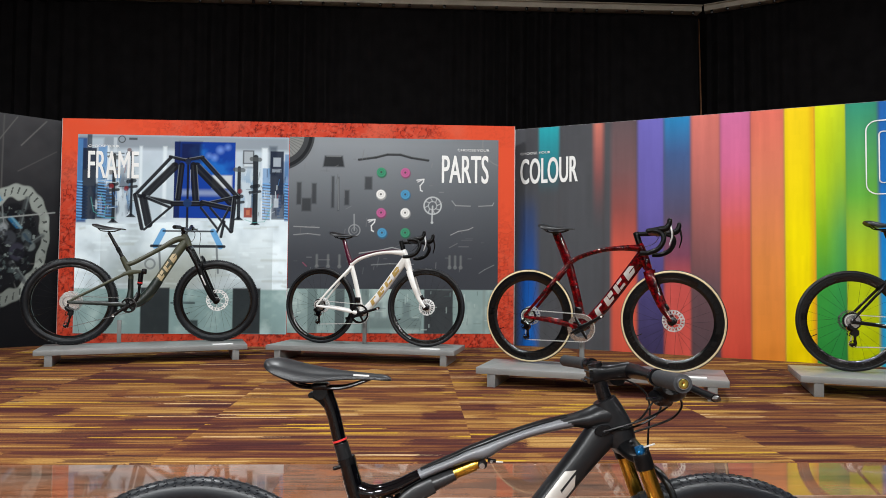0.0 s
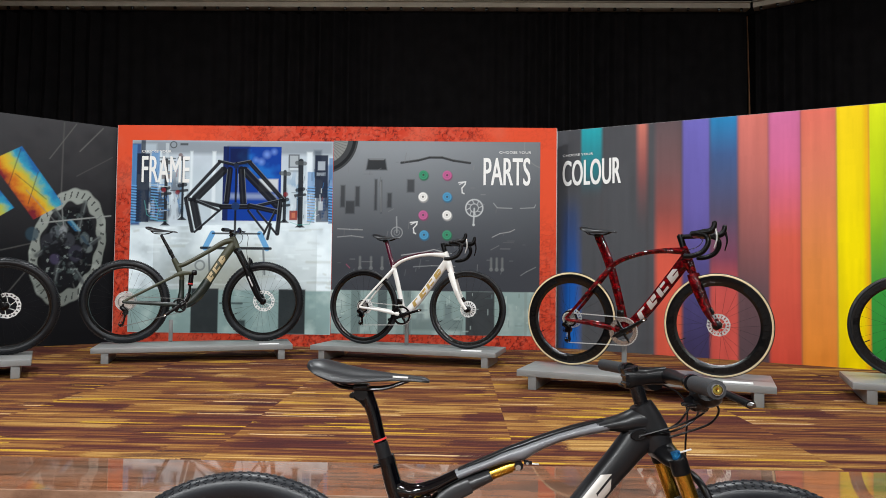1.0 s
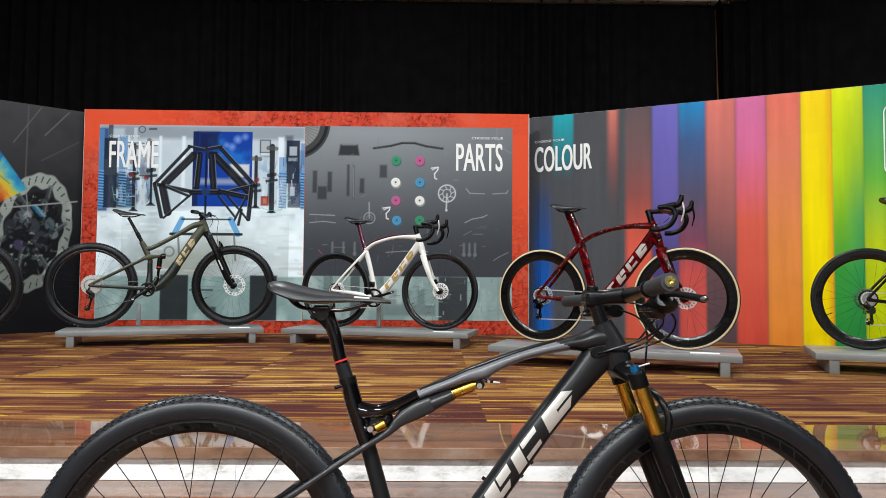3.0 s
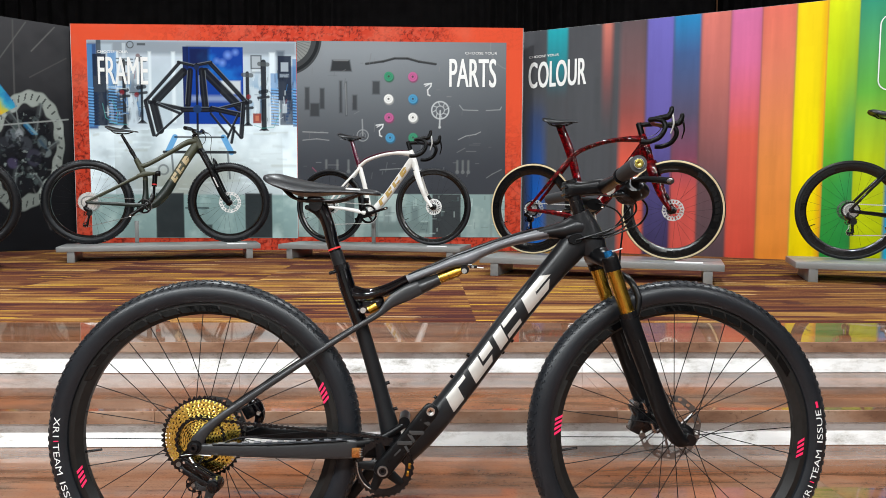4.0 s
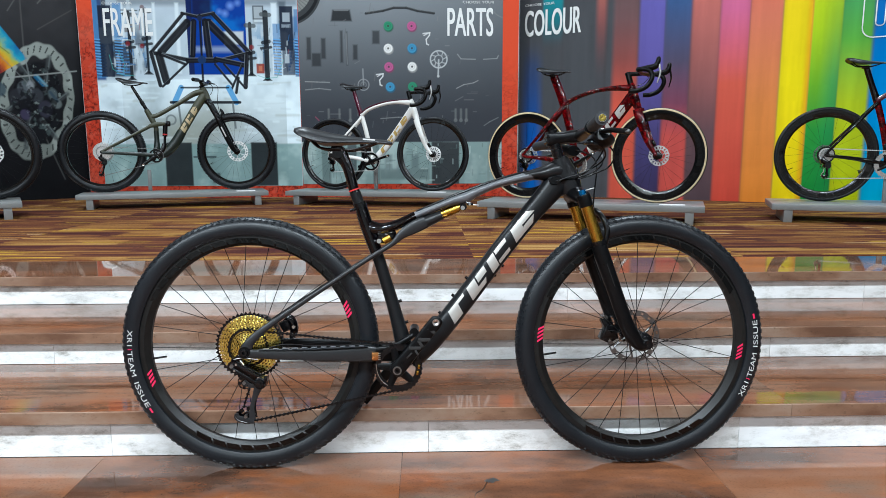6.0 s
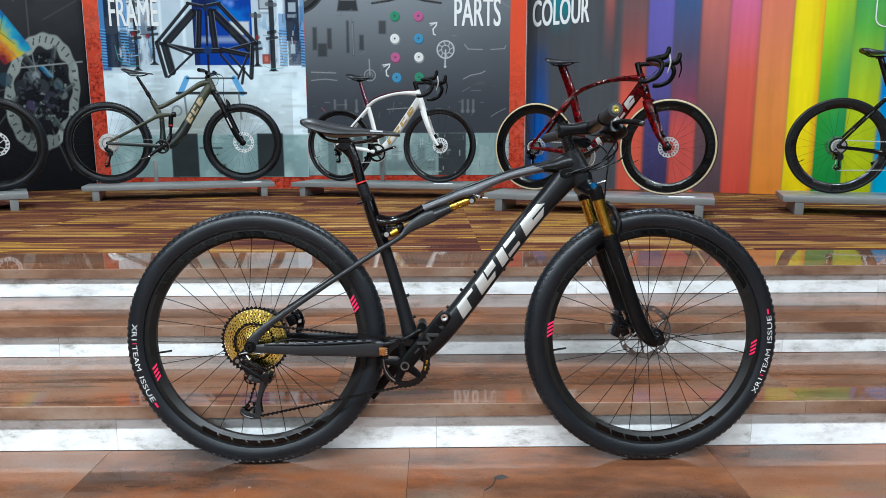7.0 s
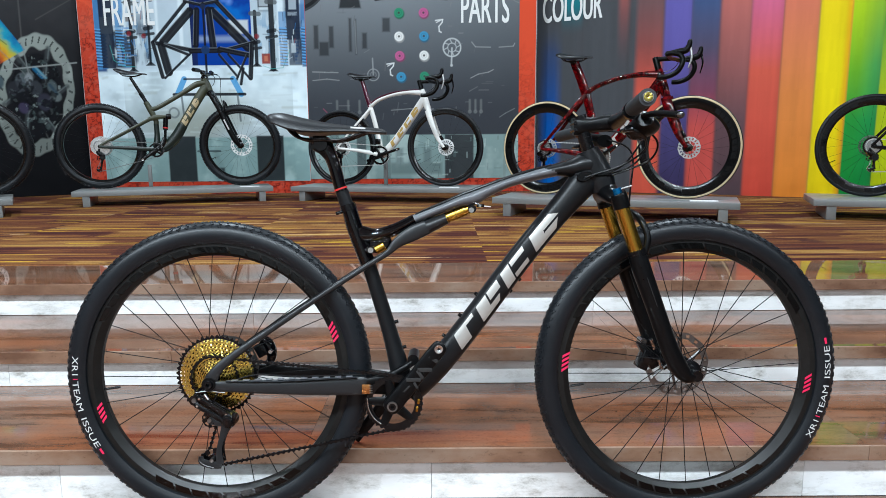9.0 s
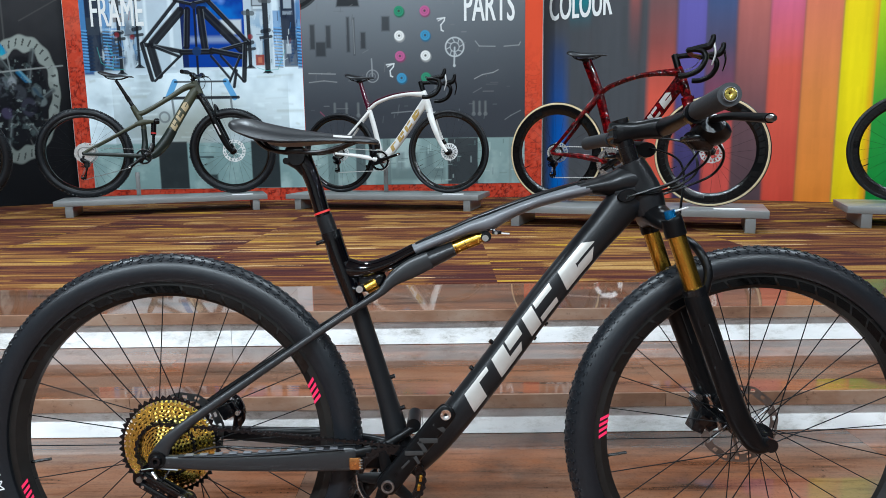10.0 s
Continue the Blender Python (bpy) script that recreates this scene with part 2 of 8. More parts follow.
GRIP = surface("grey silicone grip", (0.017, 0.0184, 0.0208), 0.58, vary=0.1, grain=300, bump=0.1, spec=0.4)
RIM = surface("carbon rim", (0.0105, 0.0099, 0.0094), 0.33, vary=0.25, bump=0.01, spec=0.24)
RIM_MARK = surface("gloss rim mark", (0.0014, 0.0014, 0.0016), 0.12, vary=0.05, bump=0, spec=0.45)
ALLOY = surface("bright bead-blasted alloy", (0.66, 0.66, 0.65), 0.36, 0.55, vary=0.10, bump=0)
RIM_GLOSS = surface("gloss carbon rim", (0.0040, 0.0040, 0.0042), 0.16, vary=0.2, bump=0, spec=0.5)
RIM_SATIN = surface("satin rim mark", (0.0046, 0.0046, 0.0049), 0.24, vary=0.1, bump=0, spec=0.3)
ROTOR_STEEL = surface("dull brake steel", (0.26, 0.26, 0.26), 0.34, 1.0, vary=0.15, bump=0)
SPOKE = surface("black bladed spoke", (0.0045, 0.0045, 0.0050), 0.55, vary=0.1, bump=0, spec=0.15)
# white base colour stands in for the overexposed reflection on steel brake discs
WHITE_GLARE = surface("white glare on brake steel", (0.86, 0.86, 0.85), 0.35, 0.1, vary=0.05, bump=0)
STEEL = surface("brushed steel", (0.72, 0.72, 0.71), 0.25, 1.0, vary=0.1, bump=0)
DARK_METAL = surface("black anodised metal", (0.0045, 0.0045, 0.0052), 0.20, 0.2, vary=0.2, bump=0.02, spec=0.4)
COPPER = surface("copper anodised metal", (0.55, 0.24, 0.075), 0.26, 0.9, vary=0.2, grain=120, bump=0.02)
BLUE = surface("blue anodised knob", (0.02, 0.22, 0.55), 0.25, 0.8, vary=0.1, bump=0)
PINK = surface("pink decal", (0.62, 0.012, 0.075), 0.4, vary=0.05, bump=0)
WHITE_INK = surface("white tyre ink", (0.54, 0.54, 0.53), 0.5, vary=0.05, bump=0)
RED = surface("red decal", (0.50, 0.02, 0.02), 0.4, vary=0.05, bump=0)
WHITE_PAINT = surface("pearl white lacquer", (0.74, 0.73, 0.70), 0.22, vary=0.03, bump=0, coat=0.6)
PLUM = surface("plum lacquer", (0.075, 0.006, 0.022), 0.18, vary=0.2, bump=0, coat=0.8)
OLIVE = surface("olive satin paint", (0.046, 0.049, 0.027), 0.36, vary=0.08, bump=0.01)
TEAL = surface("dark green satin paint", (0.0075, 0.0135, 0.0105), 0.34, vary=0.08, bump=0.01)
SAND = surface("sand coloured decal", (0.42, 0.33, 0.19), 0.4, vary=0.05, bump=0)
OCHRE = surface("gold foil decal", (0.50, 0.34, 0.10), 0.35, 0.4, vary=0.05, bump=0)
TAN = surface("tan tyre sidewall", (0.62, 0.50, 0.30), 0.6, vary=0.08, bump=0.03)
FLAKE = flake_material()
PLINTH = surface("grey powder coat", (0.205, 0.208, 0.204), 0.34, vary=0.08, grain=300, bump=0.03)
CURTAIN = surface("black stage drape", (0.0074, 0.0066, 0.0070), 0.95, vary=0.3, grain=120, bump=0.1, spec=0.05)
PLASTER = surface("cream plaster", (0.62, 0.61, 0.58), 0.8, vary=0.05, bump=0.05)
CEILING = surface("ceiling paint", (0.42, 0.415, 0.40), 0.9, vary=0.05, bump=0.03)
RAILPAINT = surface("cream rail paint", (0.42, 0.38, 0.31), 0.6, vary=0.1, bump=0.02)
EDGE = surface("white panel edge", (0.50, 0.50, 0.50), 0.5, vary=0.05, bump=0)
CARD = surface("white card", (0.78, 0.78, 0.77), 0.6, vary=0.03, bump=0)
STAIN = surface("dirty chipped stone", (0.026, 0.022, 0.020), 0.6, vary=0.4, grain=120, wear=40, bump=0.2)
OAK = surface("brown timber", (0.22, 0.10, 0.045), 0.6, vary=0.2, bump=0.1)
INK = print_material("printed panel sheet")


# ---------------------------------------------------------------- mesh tools
class Soup:
    """Vertices and faces gathered for one mesh."""

    def __init__(self):
        self.v, self.f = [], []

    def add(self, verts, faces, m=None):
        k = len(self.v)
        self.v += [tuple(m @ Vector(p)) for p in verts] if m else [tuple(p) for p in verts]
        self.f += [tuple(i + k for i in f) for f in faces]
        return self

    def mesh(self, name, smooth=True, angle=40):
        me = bpy.data.meshes.new(name)
        me.from_pydata(self.v, [], self.f)
        me.validate()
        me.update()
        if smooth:
            me.shade_smooth()
            me.set_sharp_from_angle(angle=radians(angle))
        return me


def catmull(pts, steps=6):
    p = np.array(pts, float)
    if len(p) < 3 or steps < 2:
        return p
    out = []
    q = np.vstack([2 * p[0] - p[1], p, 2 * p[-1] - p[-2]])
    for i in range(1, len(q) - 2):
        for s in range(steps):
            t = s / steps
            out.append(0.5 * (2 * q[i] + (q[i + 1] - q[i - 1]) * t + (2 * q[i - 1] - 5 * q[i] + 4 * q[i + 1] - q[i + 2]) * t * t
                              + (3 * q[i] - q[i - 1] - 3 * q[i + 1] + q[i + 2]) * t ** 3))
    out.append(p[-1])
    return np.array(out)


def sweep(pts, wide, deep=None, n=14, steps=6, ref=(0, 1, 0), power=2.0):
    """A tube along pts. wide: half sizes along ref, deep: half sizes across it (numbers or one a point)."""
    k = len(pts)
    wide = [wide] * k if isinstance(wide, (int, float)) else list(wide)
    deep = wide if deep is None else ([deep] * k if isinstance(deep, (int, float)) else list(deep))
    full = catmull([(*p, w, d) for p, w, d in zip(pts, wide, deep)], steps)
    c, w, d = full[:, :3], full[:, 3], full[:, 4]
    tan = np.gradient(c, axis=0)
    tan /= np.linalg.norm(tan, axis=1)[:, None]
    verts, faces = [], []
    ref = np.array(ref, float)
    for i in range(len(c)):
        side = ref - tan[i] * (ref @ tan[i])
        side /= np.linalg.norm(side)
        up = np.cross(side, tan[i])
        for a in range(n):
            ca, sa = math.cos(2 * math.pi * a / n), math.sin(2 * math.pi * a / n)
            e = 2.0 / power
            verts.append(c[i] + side * w[i] * math.copysign(abs(ca) ** e, ca) + up * d[i] * math.copysign(abs(sa) ** e, sa))
    for i in range(len(c) - 1):
        for a in range(n):
            b = (a + 1) % n
            faces.append((i * n + a, i * n + b, (i + 1) * n + b, (i + 1) * n + a))
    faces.append(tuple(range(n - 1, -1, -1)))
    faces.append(tuple((len(c) - 1) * n + a for a in range(n)))
    return verts, faces


def lathe(profile, n=48, closed=True):
    """Turns (radius, y) pairs round the y axis."""
    verts, faces, k = [], [], len(profile)
    for a in range(n):
        ca, sa = math.cos(2 * math.pi * a / n), math.sin(2 * math.pi * a / n)
        verts += [(r * ca, y, r * sa) for r, y in profile]
    for a in range(n):
        b = (a + 1) % n
        for i in range(k if closed else k - 1):
            j = (i + 1) % k
            faces.append((a * k + i, a * k + j, b * k + j, b * k + i))
    return verts, faces


def rod(p, q, r, n=10, r2=None):
    p, q = Vector(p), Vector(q)
    ref = (0, 1, 0) if abs((q - p).normalized().y) < 0.9 else (1, 0, 0)
    return sweep([p, q], [r, r if r2 is None else r2], n=n, steps=1, ref=ref)


def block(sx, sy, sz, bevel=0.0, centre=(0, 0, 0), m=None):
    bm = bmesh.new()
    bmesh.ops.create_cube(bm, size=1)
    bmesh.ops.scale(bm, vec=(sx, sy, sz), verts=bm.verts)
    if bevel:
        bmesh.ops.bevel(bm, geom=bm.edges, offset=bevel, segments=2, affect="EDGES", profile=0.5)
    bmesh.ops.translate(bm, vec=centre, verts=bm.verts)
    if m:
        bmesh.ops.transform(bm, matrix=m, verts=bm.verts)
    bm.verts.index_update()
    out = [tuple(v.co) for v in bm.verts], [tuple(v.index for v in f.verts) for f in bm.faces]
    bm.free()
    return out


def part(name, shape, material, parent, label="", m=None, smooth=True, angle=40):
    """Links a Soup, a (verts, faces) pair or a mesh as one object under parent."""
    if isinstance(shape, tuple):
        shape = Soup().add(*shape)
    me = shape.mesh(name, smooth, angle) if isinstance(shape, Soup) else shape
    if material and not me.materials:
        me.materials.append(material)
    ob = new(name, me)
    if parent:
        ob.parent = parent
    if m:
        ob.matrix_basis = m
    return tagged(ob, label)


def thing(name, label, category, m, group=""):
    ob = new(name)
    ob.empty_display_size = 0.1
    ob.matrix_basis = m
    return tagged(ob, label, category, group)


def lettering(words, height, width=None, bold=0.0, align="LEFT"):
    """The words as a flat mesh in the x-z plane that faces -y."""
    cu = bpy.data.curves.new("lettering", "FONT")
    cu.body, cu.size, cu.offset, cu.align_x = words, 1.0, min(bold, 0.0), align
    cu.resolution_u = 4
    ob = new("lettering", cu)
    bpy.context.view_layer.update()
    me = bpy.data.meshes.new_from_object(ob.evaluated_get(bpy.context.evaluated_depsgraph_get()))
    bpy.data.objects.remove(ob)
    co = np.array([v.co[:] for v in me.vertices])
    lo, hi = co.min(0), co.max(0)
    sx = (width / (hi[0] - lo[0])) if width else height / (hi[1] - lo[1])
    sz = height / (hi[1] - lo[1])
    for v in me.vertices:
        v.co = ((v.co.x - lo[0]) * sx, 0, (v.co.y - lo[1]) * sz)
    if bold <= 0:
        return me
    # heavier strokes: prints shifted a little, one a hair above the other
    s = Soup()
    for k, (u, w) in enumerate(((0, 0), (-1, 0.5), (1, 0.5), (-1, -0.5), (1, -0.5), (-0.4, 0.5), (0.4, -0.5))):
        s.add([(v.co.x + u * bold, -0.0003 * k, v.co.z + w * bold) for v in me.vertices], [tuple(p.vertices) for p in me.polygons])
    return s


# ---------------------------------------------------------------- setting
LAND = 0.400          # height of the landing
STAGE_Z, STAGE_EDGE = 0.4035, 1.318
STEPS = ((0.083, 0.0, 0.153), (0.510, 0.153, 0.276), (0.936, 0.276, LAND))   # riser y, foot, top
NOSE, OVER = 0.038, 0.033
CARPET_Z = 0.384      # ground height of the set plan
# the set on the stage is planned a little large: brought to true size and onto the carpet
SET_SIZE, SET_EYE = 0.964, Vector((-0.07, -1.65, 0.925))
SET_PLAN = Matrix.Translation(SET_EYE) @ Matrix.Scale(SET_SIZE, 4) @ Matrix.Translation(-SET_EYE)
X0, X1 = -9.0, 9.0


def slab_row(name, parent, cuts, y0, y1, z0, z1, material, bevel=0.003, gap=0.0008):
    for a, b in zip(cuts, cuts[1:]):
        ob = part(name, block(b - a - gap, y1 - y0, z1 - z0, bevel), material, parent, m=pose((a + b) / 2, (y0 + y1) / 2, (z0 + z1) / 2), smooth=False)


def build_floor():
    ground = part("floor", block(X1 - X0 + 1, 13.0, 0.1, 0, ((X0 + X1) / 2, -6.45, -0.062)), GRANITE, None)
    tagged(ground, "polished red-brown granite floor slabs at the foot of the steps", "floor", kind="structure")
    for i, (y0, y1) in enumerate(((-0.55, 0.0835), (-1.15, -0.55), (-1.75, -1.15), (-2.35, -1.75))):
        shift = (-4.662, -4.25, -4.6, -4.3)[i]
        slab_row("slab", ground, [shift + 0.9 * k for k in range(11)], y0, y1 - 0.0008, -0.02, 0.0, GRANITE, 0.001)
    # a dark chip in the stone with a crack running from it
    rng = random.Random(4)
    rim = [((0.013 + 0.012 * rng.random()) * math.cos(a), (0.009 + 0.009 * rng.random()) * math.sin(a), 0.0) for a in np.linspace(0, 2 * math.pi, 19)[:-1]]
    part("chip", (rim, [tuple(range(18))]), STAIN, ground, "dark chip in the floor", pose(0.096, -0.100, 0.0008, 0, 0, 20), smooth=False)
    part("crack", sweep([(0.080, -0.112, 0), (0.066, -0.150, 0), (0.045, -0.172, 0), (0.040, -0.215, 0)], [0.0035, 0.0024, 0.0018, 0.0008], 0.0008, n=6, ref=(0, 0, 1)), STAIN, ground, "thin dark crack", smooth=False)
    for i, (y, z0, z1) in enumerate(STEPS):
        back = STEPS[i + 1][0] if i < 2 else STAGE_EDGE + 0.01
        step = part("step", block(X1 - X0, back + 0.3 - y, z1 - z0 - NOSE, 0, (0, (y + back + 0.3) / 2 + 0.02, (z0 + z1 - NOSE) / 2)), MARBLE, None)
        tagged(step, "granite step with white marble riser and projecting nosing", "step", "steps to the stage", "structure")
        cuts = [X0] + [(-0.082, -1.435, 1.808)[i] + (0.96, 1.31, 1.29)[i] * k for k in range(-4, 5)] + [X1]
        slab_row("riser_slab", step, cuts, y, y + 0.02, z0 + 0.001, z1 - NOSE, MARBLE, 0.0012)
        cuts = [X0] + [(-0.4, -0.9, -0.62)[i] + 1.42 * k for k in range(-2, 5)] + [X1]
        slab_row("tread_slab", step, cuts, y - OVER + 0.008, back + 0.035, z1 - NOSE, z1, TREAD, 0.0)
        slab_row("nosing", step, cuts, y - OVER, y - OVER + 0.008, z1 - NOSE, z1, NOSING, 0.0012)


def build_stage():
    carpet = part("carpet", block(X1 - X0, 9.0, 0.3, 0.003, (0, STAGE_EDGE + 4.5, STAGE_Z - 0.15)), CARPET, None)
    tagged(carpet, "brown, gold and maroon streaked carpet on the stage", "carpet", kind="structure")


def drape(points, z0, z1, pitch=0.20, depth=0.075, seed=1):
    """A hanging cloth along a polyline with uneven folds."""
    rng = random.Random(seed)
    line = []
    for a, b in zip(points, points[1:]):
        a, b = Vector((*a, 0)), Vector((*b, 0))
        L = (b - a).length
        side = Vector((-(b - a).y, (b - a).x, 0)).normalized()
        s, ph = 0.0, 0.0
        while s < L:
            w = depth * (0.55 + 0.45 * math.sin(s * 1.7 + seed)) * math.sin(ph)
            line.append((a + (b - a) * (s / L), side, w))
            s += pitch / 8
            ph += (2 * math.pi / 8) * (0.75 + 0.5 * rng.random())
    verts, faces = [], []
    for p, side, w in line:
        for k in range(9):
            z = z0 + (z1 - z0) * k / 8
            q = p + side * (w * (1.15 - 0.55 * k / 8) + 0.01 * math.sin(z * 3 + p.x * 5))
            verts.append((q.x, q.y, z))
    for i in range(len(line) - 1):
        for k in range(8):
            faces.append((i * 9 + k, (i + 1) * 9 + k, (i + 1) * 9 + k + 1, i * 9 + k + 1))
    return verts, faces


CURTAIN_TOP = 4.80
# unseen foyer ceiling, set low so its lamps reach the risers
FOYER_Z = 3.35


def build_hall():
    for pts, label, seed in ((((-8.8, 7.7), (3.84, 7.7)), "black stage curtain hanging in folds behind the panels", 3),
                             (((3.92, 7.66), (8.8, 4.75)), "black side curtain hanging at an angle", 8)):
        c = part("stage_curtain", drape(pts, STAGE_Z + 0.004, CURTAIN_TOP, seed=seed), CURTAIN, None)
        tagged(c, label, "curtain", "stage curtains", "structure")
    # rail with gliders, on top of the cloth
    for a, b, lab in (((-8.8, 7.7), (3.84, 7.7), "cream curtain rail with dark gliders"), ((3.9, 7.67), (8.8, 4.75), "cream angled curtain rail with dark gliders")):
        a, b = Vector((*a, CURTAIN_TOP + 0.09)), Vector((*b, CURTAIN_TOP + 0.09))
        ang = math.degrees(math.atan2(b.y - a.y, b.x - a.x))
        L = (b - a).length
        rail = thing("curtain_rail", lab, "curtain rail", Matrix.Translation((a + b) / 2) @ pose(0, 0, 0, 0, 0, ang))
        rail["kind"] = "structure"
        part("rail", block(L, 0.16, 0.07, 0.008), RAILPAINT, rail)
        part("flange", block(L, 0.22, 0.012, 0.003, (0, 0, 0.042)), RAILPAINT, rail)
        rng = random.Random(5)
        g = part("glider", block(0.035, 0.03, 0.05, 0.006), DARK_METAL, rail, m=pose(-L / 2 + 0.1, -0.06, -0.055))
        x = -L / 2 + 0.3
        while x < L / 2 - 0.1:
            o = new("glider", g.data)
            o.parent, o.matrix_basis = rail, pose(x, -0.06, -0.05 + 0.012 * rng.random(), 0, 0, rng.uniform(-20, 20))
            x += rng.choice((0.18, 0.22, 0.3, 0.42))
    strip = part("timber_post", sweep([(3.90, 7.78, STAGE_Z), (3.90, 7.78, 2.6), (3.86, 7.78, CURTAIN_TOP)], [0.030, 0.016, 0.004], [0.02] * 3, n=8, steps=3, ref=(1, 0, 0)), OAK, None)
    tagged(strip, "brown timber showing between two curtains", "post", kind="structure")
    # assumed walls and ceilings, all out of view, added to enclose the light
    for nm, v in (("wall_back", block(18, 0.2, 5.4, 0, (0, 8.1, 2.7))), ("wall_left", block(0.2, 19, 5.4, 0, (-9.1, -1.4, 2.7))),
                  ("wall_right", block(0.2, 19, 5.4, 0, (9.1, -1.4, 2.7))), ("wall_front", block(18, 0.2, 5.4, 0, (0, -11.0, 2.7)))):
        w = part(nm, v, CURTAIN if nm != "wall_front" else PLASTER, None)
        tagged(w, "assumed dark hall wall, out of view" if nm != "wall_front" else "assumed cream foyer wall, out of view", "wall", kind="structure")
    c = part("ceiling", block(18.4, 7.2, 0.2, 0, (0, 4.7, 5.45)), CEILING, None)
    tagged(c, "assumed hall ceiling, cream, out of view", "ceiling", kind="structure")
    c = part("ceiling", block(18.4, 12.2, 0.2, 0, (0, -5.0, FOYER_Z + 0.1)), CEILING, None)
    tagged(c, "assumed low foyer ceiling, cream, out of view", "ceiling", kind="structure")
    c = part("wall_header", block(18.4, 0.2, 5.35 - FOYER_Z - 0.2, 0, (0, 1.0, (5.35 + FOYER_Z + 0.2) / 2)), PLASTER, None)
    tagged(c, "assumed plaster wall over the stage opening, out of view", "wall", kind="structure")


def dimmed(x, stage):
    """Share of a lamp's power, tuned by x to fit the brightness across the scene."""
    if stage:
        return 0.88 if x < -4 else 1.04 if x < 1 else 0.84
    return 1.04 if x < 1 else 0.74 if x < 3 else 0.32


def build_lamps():
    """Unseen round downlights, added in the low foyer ceiling and over the front of the stage."""
    spots = [(x, y, FOYER_Z - 0.01, p) for y, p in ((-8.6, 34), (-5.4, 48)) for x in (-5.25, -3.15, -1.05, 1.05, 3.15, 5.25)]
    # this row's y follows the nosing shadows; close spacing softens shadows along x
    spots += [(1.05 * k, -2.2, FOYER_Z - 0.01, 62) for k in range(-5, 6)]
    spots += [(x, y, 5.34, p) for y, p in ((2.6, 128),) for x in (-4.5, -1.5, 1.5, 4.5)]
    for x, y, z, power in spots:
        la = bpy.data.lights.new("assumed_lamp", "AREA")
        la.shape, la.size, la.energy, la.color = "DISK", 0.30, power * dimmed(x, z > 5), (0.93, 0.985, 1.0)
        new("assumed_lamp", la).matrix_basis = pose(x, y, z - 0.01)
        fit_ = thing("downlight", "assumed round downlight, out of view", "ceiling light", pose(x, y, z + 0.008 if z < 5 else z + 0.01), "downlights")
        # the axis of the ring stands upright
        part("trim_ring", lathe([(0.15, -0.012), (0.19, -0.012), (0.20, 0.0), (0.15, 0.0)], 32), CARD, fit_, "", pose(0, 0, 0, -90, 0, 0))


build_floor()
build_stage()
build_hall()
build_lamps()


# ---------------------------------------------------------------- printed panels
def fbm(w, h, cell, seed, octaves=4):
    """Smooth value noise on a w x h grid, 0 to 1."""
    rng = np.random.RandomState(seed)
    out, amp, tot = np.zeros((h, w)), 1.0, 0.0
    for o in range(octaves):
        c = max(1.0, cell / 2 ** o)
        gw, gh = int(w / c) + 3, int(h / c) + 3
        g = rng.rand(gh, gw)
        x, y = np.arange(w) / c, np.arange(h) / c
        xi, yi = x.astype(int), y.astype(int)
        fx, fy = (x - xi), (y - yi)
        fx, fy = fx * fx * (3 - 2 * fx), (fy * fy * (3 - 2 * fy))[:, None]
        a, b = g[yi][:, xi], g[yi][:, xi + 1]
        c2, d = g[yi + 1][:, xi], g[yi + 1][:, xi + 1]
        out += amp * ((a * (1 - fx) + b * fx) * (1 - fy) + (c2 * (1 - fx) + d * fx) * fy)
        tot += amp
        amp *= 0.55
    return out / tot


